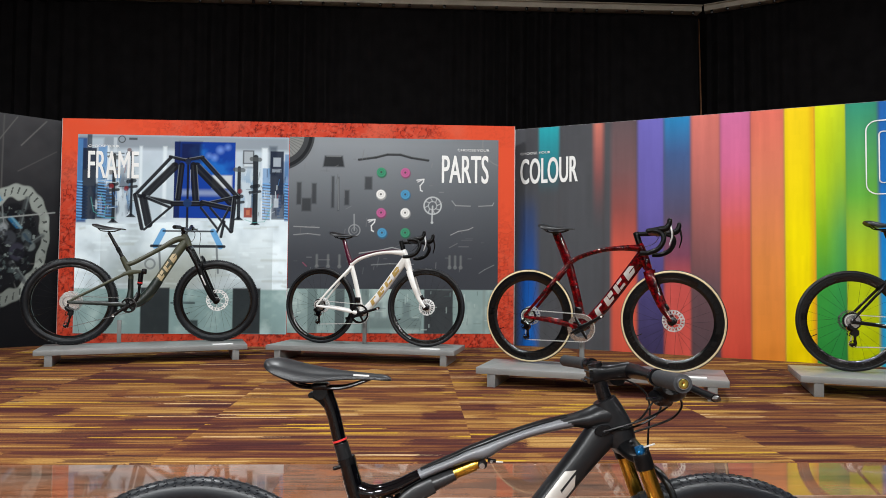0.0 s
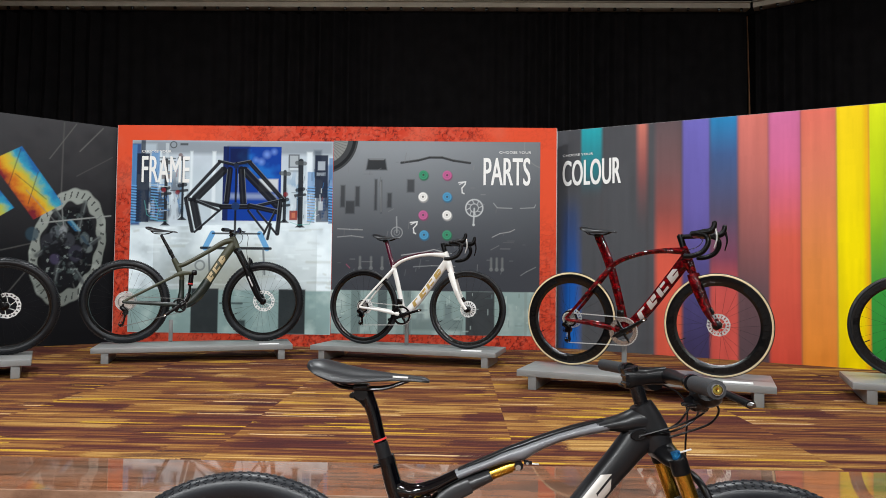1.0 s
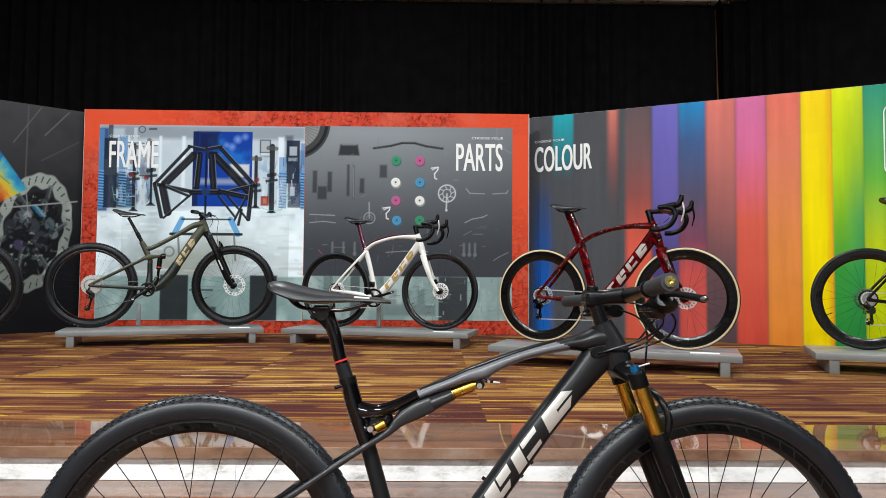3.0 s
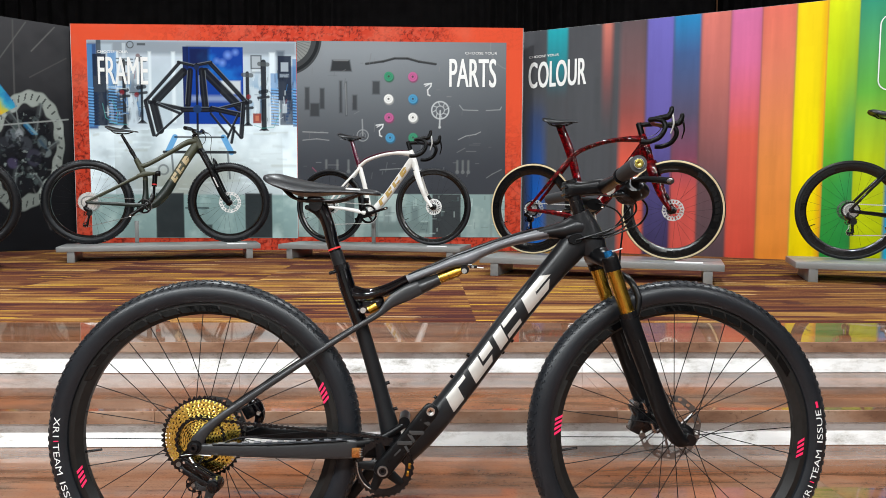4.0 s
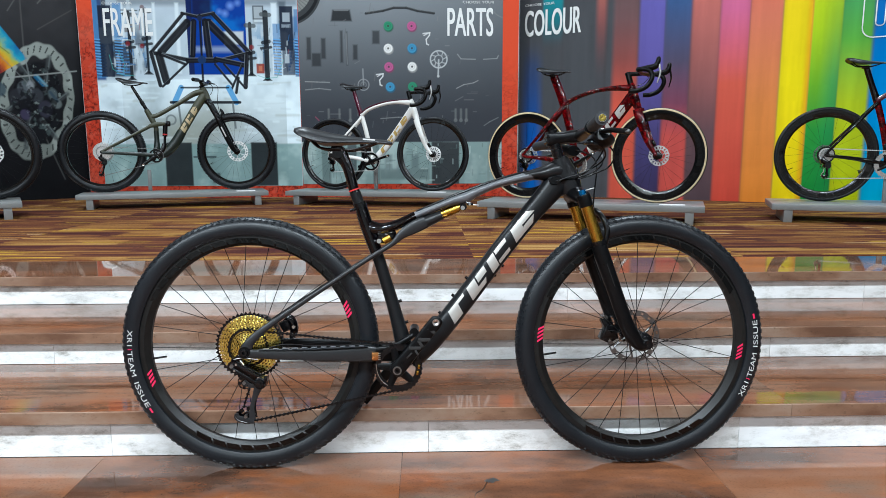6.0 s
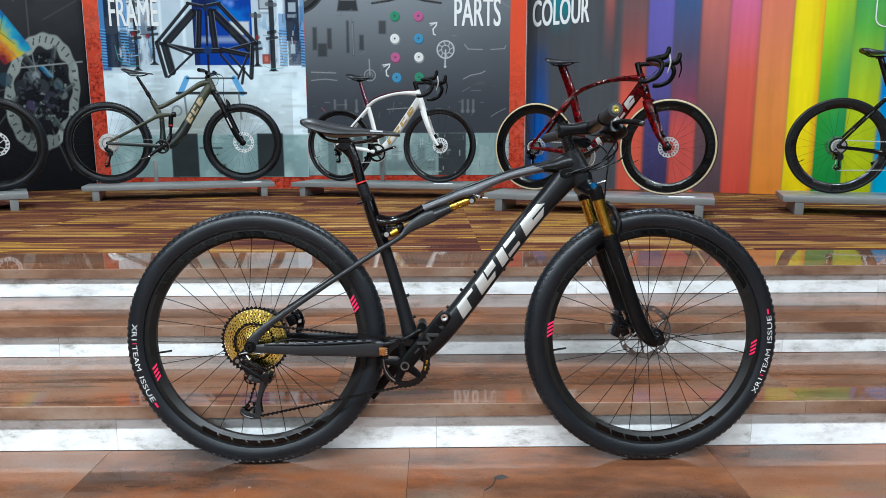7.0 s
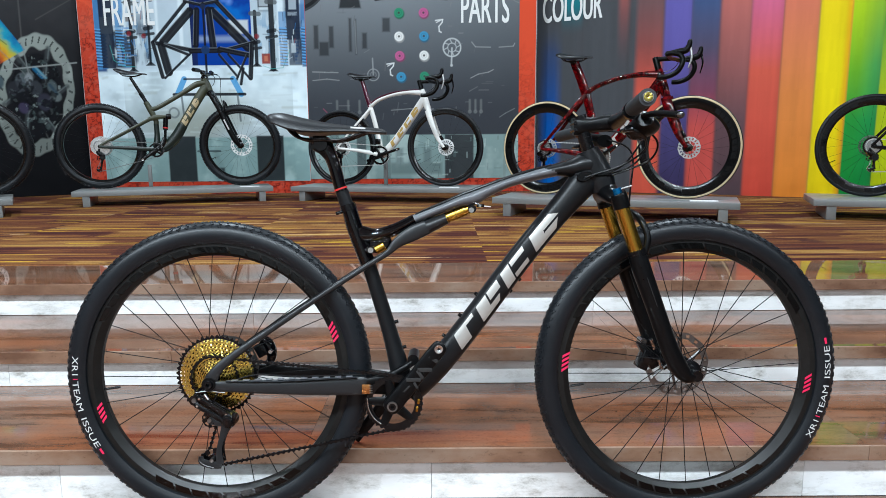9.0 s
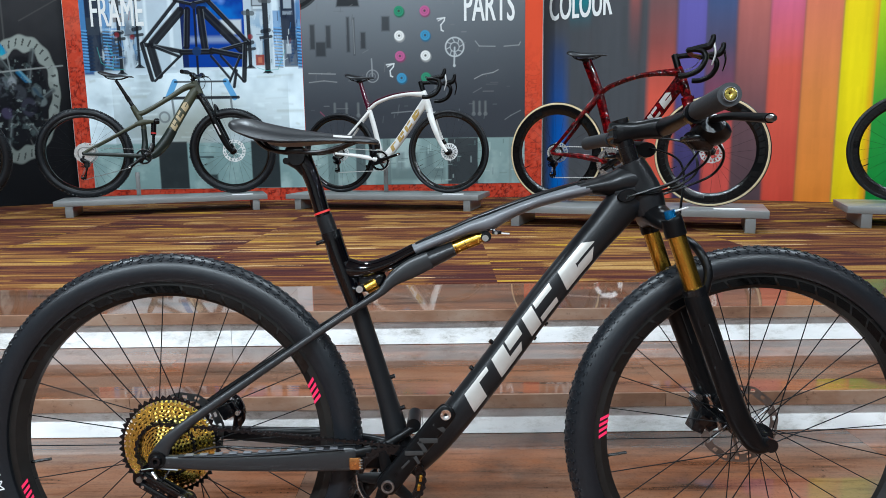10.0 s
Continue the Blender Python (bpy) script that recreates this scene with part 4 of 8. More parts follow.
    for pts, a in ((((-1.43, 1.665), (-1.30, 1.66), (-1.16, 1.655)), 0.6), (((-1.43, 1.575), (-1.28, 1.59), (-1.15, 1.575)), 0.5), (((-0.73, 1.385), (-0.50, 1.42), (-0.38, 1.45), (-0.22, 1.41)), 0.85),
                   (((0.26, 1.96), (0.30, 1.91), (0.46, 1.905)), 0.6), (((0.55, 1.905), (0.70, 1.915), (0.715, 1.945)), 0.55), (((0.25, 1.59), (0.33, 1.63), (0.44, 1.65), (0.49, 1.675)), 0.6),
                   (((-0.60, 1.26), (-0.40, 1.275), (-0.15, 1.27)), 0.45), (((0.56, 1.18), (0.62, 1.22), (0.72, 1.27)), 0.3), (((-1.33, 1.28), (-1.29, 1.24)), 0.5)):
        s.chain(list(pts), 0.009, (0.42, 0.43, 0.43) if pts[0][0] != -1.33 else (0.45, 0.08, 0.16), a)
    for x in (-1.18, -1.06, -0.94, 0.24, 0.30, 0.36):
        s.line((x, 1.36), (x, 1.26), 0.022, (0.17, 0.18, 0.18), 0.7, 0.015)
        s.disc(x, 1.24, 0.02, (0.20, 0.21, 0.21), 0.6, 0.01)
    rng = random.Random(31)
    for k in range(60):
        x, z = rng.uniform(-1.45, 0.72), rng.uniform(1.15, 2.45)
        if -0.62 < x < -0.12 and z > 1.5:
            continue
        g = rng.uniform(0.10, 0.26)
        a = rng.choice((0.0, 0.0, 1.4, 1.5, 0.5))
        d = rng.uniform(0.02, 0.12)
        s.line((x, z), (x + d * math.cos(a), z + d * math.sin(a)), rng.uniform(0.005, 0.010), (g, g, g * 1.02), rng.uniform(0.25, 0.6))
    # lower strip: pale glass and dark doors
    s.rect(x0, x1, z0, 1.0, (0.24, 0.33, 0.32), 1.0)
    s.lay((s.Z < 1.0) * np.clip((s.noise(0.25, 23) - 0.48) * 3.5, 0, 1), (0.44, 0.54, 0.52), 0.8)
    for a, b, c, al in ((-1.27, -1.17, (0.10, 0.14, 0.14), 0.7), (-0.98, -0.88, (0.06, 0.075, 0.08), 0.85), (-0.70, -0.62, (0.10, 0.13, 0.13), 0.6), (-0.03, 0.28, (0.035, 0.037, 0.042), 0.95), (0.60, 0.63, (0.2, 0.25, 0.24), 0.6)):
        s.rect(a, b, z0, 1.0, c, al, 0.012)
    s.rect(-0.62, -0.06, 0.58, 0.70, (0.12, 0.16, 0.16), 0.6, 0.03)
    for x in (-0.52, -0.38, -0.22):
        s.rect(x - 0.04, x + 0.04, 0.70, 0.86, (0.10, 0.13, 0.14), 0.55, 0.03)
    for k in range(80):
        x, z = rng.uniform(x0, x1), rng.uniform(0.56, 0.96)
        d = rng.uniform(0.02, 0.09)
        up_ = rng.random() < 0.6
        s.line((x, z), (x + (0 if up_ else d), min(0.98, z + (d if up_ else 0))), rng.uniform(0.006, 0.016), rng.choice(((0.07, 0.10, 0.10), (0.50, 0.60, 0.58), (0.14, 0.19, 0.19))), 0.45)
    return s


def build_front_panel():
    th = thing("display_panel", "red-bordered printed panel with workshop and parts pictures", "display panel", pose(0, PANEL_Y, 0))
    part("board", block(PX1 - PX0 + 0.012, 0.045, PANEL_TOP - CARPET_Z - 0.002, 0.002, ((PX0 + PX1) / 2, 0.0245, (PANEL_TOP + CARPET_Z) / 2 + 0.001)), EDGE, th, "white board edge")
    border_sheet().object("border_print", th, pose(0, 0, 0), "cracked red and orange border")
    frame_sheet().object("workshop_print", th, pose(0, -0.003, 0), "pale workshop picture with black frames")
    parts_sheet().object("parts_print", th, pose(0, -0.003, 0), "dark grey picture of bicycle parts")
    for words, x, z, h, w, b in (("FRAME", -3.595, 2.155, 0.286, 0.525, 0.0030), ("PARTS", 0.152, 2.153, 0.299, 0.500, 0.0040), ("CHOOSE YOUR", -3.600, 2.482, 0.026, 0.325, 0.0), ("CHOOSE YOUR", 0.318, 2.500, 0.026, 0.345, 0.0)):
        part("lettering", lettering(words, h, w, b), CARD, th, "white printed words", pose(x, -0.006, z), smooth=False)


COLOUR_A, COLOUR_DIR = Vector((0.985, 6.015, 0)), Vector((2.325, -1.28, 0)).normalized()
COLOUR_LEN, COLOUR_DROP = 4.5, 0.026


def stripe_sheet():
    """Soft vertical bands of colour that change from top to bottom."""
    L = COLOUR_LEN
    s = Sheet(0, L, CARPET_Z, 2.80, 0.012, (0.075, 0.078, 0.086))
    t = np.clip((s.Z - CARPET_Z) / 2.4, 0, 1)
    s.lay(np.clip((s.noise(0.6, 2) - 0.45) * 2, 0, 1), (0.060, 0.058, 0.068), 0.5)

    def band(a, b, stops, soft=0.02, soft2=None, a0=1.0):
        m = np.clip((s.X - a) / soft + 0.5, 0, 1) * np.clip((b - s.X) / (soft2 or soft) + 0.5, 0, 1)
        zs = [p for p, *_ in stops]
        cols = np.stack([np.interp(t, zs, [c[k] for _, c, _ in stops]) for k in range(3)], -1)
        al = np.interp(t, zs, [o for *_, o in stops])
        m = (m * al * a0)[..., None]
        s.c = s.c * (1 - m) + cols * m

    gy = (0.075, 0.078, 0.086)
    band(0.06, 0.25, [(0, (0.01, 0.13, 0.50), 1), (0.3, (0.012, 0.10, 0.42), 1), (0.62, (0.02, 0.06, 0.2), 0.5), (0.75, gy, 0)], 0.10)
    band(0.275, 0.505, [(0, gy, 0), (0.68, gy, 0), (0.80, (0.02, 0.20, 0.24), 0.8), (1, (0.02, 0.36, 0.42), 1)], 0.03)
    band(0.885, 0.985, [(0, gy, 0), (0.5, gy, 0), (0.8, (0.34, 0.10, 0.09), 0.7), (1, (0.55, 0.17, 0.13), 1)], 0.05)
    band(1.07, 1.335, [(0, (0.64, 0.10, 0.060), 1), (0.42, (0.60, 0.095, 0.060), 1), (0.62, (0.28, 0.075, 0.065), 0.9), (0.8, (0.20, 0.09, 0.09), 0.7), (1, (0.13, 0.08, 0.085), 0.7)], 0.05)
    band(1.34, 1.60, [(0, (0.045, 0.036, 0.095), 1), (0.3, (0.070, 0.058, 0.18), 1), (0.62, (0.13, 0.105, 0.36), 1), (1, (0.15, 0.13, 0.46), 1)], 0.03)
    band(1.60, 1.86, [(0, (0.60, 0.09, 0.07), 1), (0.28, (0.52, 0.08, 0.07), 1), (0.42, (0.20, 0.06, 0.10), 1), (0.6, (0.09, 0.075, 0.13), 1), (0.85, (0.05, 0.10, 0.24), 1), (1, (0.02, 0.20, 0.44), 1)], 0.035)
    band(1.86, 2.13, [(0, (0.085, 0.055, 0.065), 1), (0.3, (0.13, 0.07, 0.08), 1), (0.6, (0.36, 0.12, 0.11), 1), (1, (0.62, 0.17, 0.14), 1)], 0.03)
    band(2.13, 2.40, [(0, (0.60, 0.072, 0.045), 1), (0.5, (0.64, 0.11, 0.070), 1), (0.8, (0.58, 0.13, 0.26), 1), (1, (0.56, 0.14, 0.30), 1)], 0.02)
    band(2.40, 2.69, [(0, (0.74, 0.24, 0.03), 1), (0.4, (0.72, 0.24, 0.06), 1), (0.75, (0.66, 0.19, 0.11), 1), (1, (0.66, 0.15, 0.11), 1)], 0.015)
    band(2.69, 2.94, [(0, (0.86, 0.66, 0.0), 1), (0.5, (0.84, 0.68, 0.0), 1), (1, (0.80, 0.56, 0.01), 1)], 0.012)
    band(2.91, 2.95, [(0, (0.70, 0.25, 0.01), 1), (1, (0.72, 0.30, 0.01), 1)], 0.05, a0=0.8)
    band(2.945, 3.185, [(0, (0.02, 0.26, 0.045), 1), (0.30, (0.04, 0.31, 0.045), 1), (0.48, (0.16, 0.42, 0.02), 1), (0.70, (0.40, 0.58, 0.01), 1), (1, (0.60, 0.66, 0.01), 1)], 0.008)
    band(3.08, 3.19, [(0, (0.02, 0.22, 0.06), 0.3), (0.5, (0.03, 0.30, 0.12), 0.6), (0.8, (0.10, 0.36, 0.05), 0.3), (1, (0.10, 0.36, 0.05), 0.2)], 0.12, 0.008)
    band(3.185, 3.44, [(0, (0.50, 0.58, 0.0), 1), (0.4, (0.44, 0.55, 0.01), 1), (0.65, (0.12, 0.40, 0.05), 1), (1, (0.03, 0.25, 0.16), 1)], 0.01, 0.03)
    band(3.44, 3.95, [(0, (0.02, 0.40, 0.62), 1), (0.4, (0.005, 0.25, 0.66), 1), (0.7, (0.01, 0.16, 0.52), 1), (1, (0.015, 0.12, 0.40), 1)], 0.03)
    band(3.95, L + 0.1, [(0, (0.05, 0.08, 0.40), 1), (1, (0.10, 0.05, 0.35), 1)], 0.05)
    n = s.noise(0.5, 33)
    tall = np.repeat(fbm(s.w, s.h // 12 + 1, 0.07 / s.res, 35, 4), 12, axis=0)[:s.h]
    s.c *= (0.93 + 0.14 * n)[..., None] * (0.86 + 0.28 * tall)[..., None]
    for x in (0.50, 0.99, 1.335, 1.60, 1.86, 2.13, 2.40, 2.69, 3.185, 3.44):
        s.lay(np.exp(-np.abs(s.X - x) / 0.018), (0.05, 0.03, 0.03), 0.22)
    s.Z = CARPET_Z + (s.Z - CARPET_Z) * (1 - COLOUR_DROP * s.X / L)
    return s


def outline_letter(w, h, r, line, open_side):
    """A hollow capital with rounded corners, drawn as one thin line."""
    s = Soup()

    def track(pts):
        for p, q in zip(pts, pts[1:]):
            d = Vector((q[0] - p[0], 0, q[1] - p[1])).normalized() * 0.5 * line
            e = Vector((-d.z, 0, d.x))
            a, b = Vector((p[0], 0, p[1])) - d, Vector((q[0], 0, q[1])) + d
            s.add([a - e, b - e, b + e, a + e], [(0, 1, 2, 3)])

    def ring(x0, x1, z0, z1, rr):
        out = []
        for cx, cz, a0 in ((x1 - rr, z0 + rr, -90), (x1 - rr, z1 - rr, 0), (x0 + rr, z1 - rr, 90), (x0 + rr, z0 + rr, 180)):
            out += [(cx + rr * math.cos(radians(a0 + 15 * k)), cz + rr * math.sin(radians(a0 + 15 * k))) for k in range(7)]
        return out + out[:1]

    track(ring(0, w, 0, h, r))
    t = 0.10
    inner = ring(t, w - t, t, h - t, max(0.01, r - 0.06))
    track(inner)
    if open_side:
        track([(w - t, h * 0.40), (w, h * 0.40)])
        track([(w - t, h * 0.60), (w, h * 0.60)])
    return s


def build_colour_panel():
    ang = math.degrees(math.atan2(COLOUR_DIR.y, COLOUR_DIR.x))
    th = thing("display_panel", "panel printed with soft vertical rainbow stripes", "display panel", Matrix.Translation(COLOUR_A) @ pose(0, 0, 0, 0, 0, ang))
    tops = (2.8015, CARPET_Z + (2.8015 - CARPET_Z) * (1 - COLOUR_DROP))
    board = [(x, y, z) for x, top in zip((-0.005, COLOUR_LEN + 0.005), tops) for y in (0.002, 0.047) for z in (CARPET_Z, top)]
    part("board", (board, [(0, 4, 5, 1), (2, 3, 7, 6), (0, 1, 3, 2), (4, 6, 7, 5), (1, 5, 7, 3), (0, 2, 6, 4)]), EDGE, th, "white board edge", smooth=False)
    stripe_sheet().object("stripe_print", th, None, "rainbow stripes on dark grey")
    for words, x, z, h, w, b in (("COLOUR", 0.064, 2.178, 0.279, 0.643, 0.0045), ("CHOOSE YOUR", 0.062, 2.505, 0.026, 0.345, 0.0)):
        part("lettering", lettering(words, h, w, b), CARD, th, "white printed words", pose(x, -0.004, z), smooth=False)
    part("outline_letter", outline_letter(0.27, 0.66, 0.09, 0.010, True), CARD, th, "thin white outline of a capital letter", pose(3.345, -0.004, 1.92), smooth=False)
    part("outline_letter", outline_letter(0.27, 0.66, 0.09, 0.010, False), CARD, th, "thin white outline of a capital letter", pose(3.66, -0.004, 1.92), smooth=False)


ROTOR_A, ROTOR_DIR, ROTOR_LEN = Vector((-3.955, 5.82, 0)), Vector((-1.24, -1.0, 0)).normalized(), 3.2


def rotor_sheet():
    """A dark close-up of a wheel hub with brake disc, and a rainbow-sheen fork leg."""
    # runs from the far end (x = -L) to the corner (x = 0)
    L = ROTOR_LEN
    s = Sheet(-L, 0.085, CARPET_Z, 2.77, 0.0075, (0.0075, 0.0078, 0.0095))
    t = np.clip((s.Z - CARPET_Z) / 2.4, 0, 1)
    s.lay(np.clip(t * 1.6 - 0.6, 0, 1), (0.064, 0.064, 0.069), 0.9)
    s.lay(np.clip((s.noise(0.5, 8) - 0.5) * 3, 0, 1), (0.012, 0.012, 0.015), 0.6)
    for p, q, w, c in (((-0.476, 2.75), (-0.485, 1.95), 0.012, 0.10), ((-0.343, 2.19), (0.0, 2.43), 0.010, 0.09), ((-0.10, 2.74), (-0.32, 2.46), 0.012, 0.15), ((-0.36, 2.75), (-0.60, 2.35), 0.010, 0.13),
                       ((-0.524, 1.24), (0.0, 1.238), 0.012, 0.10), ((-0.52, 1.55), (-0.20, 0.60), 0.010, 0.09), ((-0.55, 1.5), (-1.10, 0.70), 0.012, 0.08), ((-0.75, 1.45), (-1.6, 1.20), 0.012, 0.08)):
        s.line(p, q, w, (c, c, c * 0.98), 0.8)
    cx, cz = -0.40, 1.43
    u, v = (s.X - cx - 0.12 * (s.Z - cz)) / 0.355, (s.Z - cz) / 0.635
    r, ang = np.hypot(u, v), np.arctan2(v, u)
    s.lay(np.clip((0.70 - r) / 0.05, 0, 1), (0.009, 0.0095, 0.012), 0.95)
    # scalloped, slotted disc
    edge = 1.0 + 0.012 * np.sin(ang * 16)
    inner = 0.74 + 0.035 * np.sin(ang * 11 + 0.6)
    band = np.clip((edge - r) / 0.03, 0, 1) * np.clip((r - inner) / 0.03, 0, 1)
    tone = (0.20 + 0.16 * np.clip(np.sin(ang - 0.2) * 0.6 + 0.4, 0, 1))[..., None] * np.array((0.90, 1.0, 0.92))
    s.c = s.c * (1 - band[..., None]) + tone * band[..., None]
    s.lay(band * np.clip((s.noise(0.14, 41) - 0.5) * 6, 0, 1), (0.40, 0.44, 0.41), 0.6)
    slot = (np.abs(((ang * 34 / (2 * np.pi) + (r - 0.87) * 2.2) % 1.0) - 0.5) < 0.11) * (np.abs(r - 0.885) < 0.055)
    s.lay(slot * 1.0, (0.035, 0.04, 0.04), 0.85)
    # carrier arms between hub and disc
    for k in range(6):
        a = 2 * math.pi * k / 6 + 0.75
        p = (cx + 0.30 * 0.355 * math.cos(a), cz + 0.30 * 0.635 * math.sin(a))
        q = (cx + 0.80 * 0.355 * math.cos(a + 0.5) + 0.12 * 0.5 * math.sin(a + 0.5), cz + 0.80 * 0.635 * math.sin(a + 0.5))
        s.line(p, q, 0.045, (0.055, 0.062, 0.066), 0.8, 0.02)
        s.line((p[0] + 0.01, p[1] + 0.02), (q[0] + 0.01, q[1] + 0.02), 0.012, (0.17, 0.20, 0.20), 0.6, 0.01)
    # hub, spokes' heads and blue glints
    for x, z, w, h, c in ((-0.50, 1.56, 0.075, 1.2, (0.13, 0.15, 0.17)), (-0.455, 1.60, 0.035, 1.5, (0.30, 0.33, 0.35)), (-0.735, 1.55, 0.06, 1.2, (0.03, 0.06, 0.085)), (-0.40, 1.50, 0.06, 1.3, (0.045, 0.05, 0.06)), (-0.56, 1.46, 0.10, 1.1, (0.03, 0.032, 0.04)), (-0.33, 1.36, 0.07, 1.3, (0.04, 0.04, 0.06)), (-0.25, 1.52, 0.045, 1.4, (0.10, 0.13, 0.14)), (-0.22, 1.42, 0.05, 1.0, (0.16, 0.19, 0.19)), (-0.52, 1.30, 0.05, 1.2, (0.06, 0.05, 0.10))):
        s.disc(x, z, w, c, 0.8, 0.018, h)
    s.line((-0.395, 1.70), (-0.33, 1.62), 0.045, (0.018, 0.13, 0.27), 0.85, 0.015)
    s.line((-0.385, 1.71), (-0.30, 1.61), 0.016, (0.20, 0.42, 0.52), 0.8, 0.02)
    s.line((-0.27, 1.54), (-0.21, 1.45), 0.03, (0.03, 0.06, 0.09), 0.8, 0.015)
    inside = np.clip((0.68 - r) / 0.05, 0, 1)
    s.lay(inside * np.clip((s.noise(0.06, 53, 3) - 0.62) * 12, 0, 1), (0.070, 0.095, 0.095), 0.75)
    s.lay(inside * np.clip((s.noise(0.045, 59, 3) - 0.68) * 12, 0, 1), (0.26, 0.30, 0.29), 0.7)
    s.lay(inside * np.clip((0.40 - s.noise(0.07, 57, 3)) * 12, 0, 1), (0.005, 0.005, 0.007), 0.8)

    def sheen(p, q, half):
        p, q = np.array(p), np.array(q)
        d = (q - p) / np.linalg.norm(q - p)
        f = (s.X - p[0]) * d[0] + (s.Z - p[1]) * d[1]
        w = (s.X - p[0]) * d[1] - (s.Z - p[1]) * d[0]
        L_ = np.linalg.norm(q - p)
        m = s.soft(np.maximum(np.abs(w) - half, np.maximum(-f, f - L_)))
        k = np.clip((w / half + 1) / 2 + (s.noise(0.08, 61) - 0.5) * 0.4 + 0.10 * (f / L_ - 0.5), 0, 1)
        stops = [0, 0.18, 0.4, 0.6, 0.8, 1.0]
        cols = [(0.20, 0.02, 0.03), (0.62, 0.16, 0.02), (0.72, 0.46, 0.03), (0.42, 0.50, 0.10), (0.04, 0.36, 0.52), (0.02, 0.14, 0.40)]
        c = np.stack([np.interp(k, stops, [x[i] for x in cols]) for i in range(3)], -1)
        m = m[..., None]
        s.c = s.c * (1 - m) + c * m
    sheen((-0.596, 1.79), (-0.985, 2.36), 0.160)
    sheen((-1.02, 1.72), (-1.40, 2.22), 0.15)
    for p, q in (((-0.62, 1.92), (-0.90, 2.16)), ((-0.70, 2.20), (-0.78, 1.86)), ((-0.86, 2.42), (-0.96, 2.02))):
        s.line(p, q, 0.008, (0.035, 0.035, 0.035), 0.75)
    s.line((-0.681, 1.666), (0.0, 1.783), 0.014, (0.34, 0.36, 0.35), 0.85)
    s.line((-0.485, 1.95), (-0.451, 1.64), 0.010, (0.26, 0.28, 0.28), 0.8)
    s.line((-0.80, 2.0), (-0.47, 1.62), 0.008, (0.20, 0.21, 0.21), 0.7)
    s.c *= 0.80
    return s


def build_rotor_panel():
    ang = math.degrees(math.atan2(-ROTOR_DIR.y, -ROTOR_DIR.x))
    th = thing("display_panel", "dark panel printed with a brake disc and rainbow fork", "display panel", Matrix.Translation(ROTOR_A) @ pose(0, 0, 0, 0, 0, ang))
    part("board", block(ROTOR_LEN + 0.095, 0.045, 2.77 - CARPET_Z, 0.002, (-ROTOR_LEN / 2 + 0.0425, 0.0245, (2.77 + CARPET_Z) / 2)), EDGE, th, "white board edge")
    rotor_sheet().object("rotor_print", th, None, "dark picture of a brake disc")


build_front_panel()
build_colour_panel()
build_rotor_panel()


# ---------------------------------------------------------------- bicycle parts
def arc_strip(r0, r1, a0, a1, y, n=10, slant=0.0):
    """A flat patch on a wheel's side between two radii and two angles (degrees)."""
    verts, faces = [], []
    for k in range(n + 1):
        a = radians(a0 + (a1 - a0) * k / n)
        b = a + slant
        verts += [(r0 * math.cos(a), y, r0 * math.sin(a)), (r1 * math.cos(b), y, r1 * math.sin(b))]
    for k in range(n):
        faces.append((2 * k, 2 * k + 1, 2 * k + 3, 2 * k + 2))
    return verts, faces


def bend_words(words, height, length, radius, mid, y, inward=False):
    """Words bent along a circle on a wheel's side, mid = the angle of their middle."""
    me = lettering(words, height, length, -0.004)
    for v in me.vertices:
        s, h = v.co.x - length / 2, v.co.z
        a = radians(mid) + (s / radius if inward else -s / radius)
        r = radius - h if inward else radius + h
        v.co = (r * math.cos(a), y, r * math.sin(a))
    return me


def tyre_profile(R, w, rim_r, n=16):
    """A round tyre section from bead to bead."""
    h = R - rim_r
    c = R - w * 0.5
    pts = []
    for k in range(n + 1):
        a = radians(-132 + 264 * k / n)
        pts.append((c + w * 0.5 * math.cos(a), w * 0.5 * math.sin(a)))
    pts += [(rim_r, w * 0.20), (rim_r, -w * 0.20)]
    return pts


def tread(R, w, rows, count, size, seed):
    """Rubber knobs round a tyre: rows of (angle across, stagger)."""
    s, rng = Soup(), random.Random(seed)
    c = R - w * 0.5
    for across, stagger in rows:
        for k in range(count):
            a = 360 / count * (k + stagger)
            lx, ly, lz = (v * rng.uniform(0.9, 1.1) for v in size)
            m = pose(0, 0, 0, 0, -a, 0) @ Matrix.Translation((c, 0, 0)) @ pose(0, 0, 0, 0, 0, across) @ Matrix.Translation((w * 0.5 + lx * 0.25, 0, 0))
            x, y, z = lx / 2, ly / 2, lz / 2
            s.add([(-x, -y, -z), (-x, y, -z), (-x, y, z), (-x, -y, z), (x, -y * 0.8, -z * 0.75), (x, y * 0.8, -z * 0.75), (x, y * 0.8, z * 0.75), (x, -y * 0.8, z * 0.75)],
                  [(4, 5, 6, 7), (0, 1, 5, 4), (1, 2, 6, 5), (2, 3, 7, 6), (3, 0, 4, 7)], m)
    return s


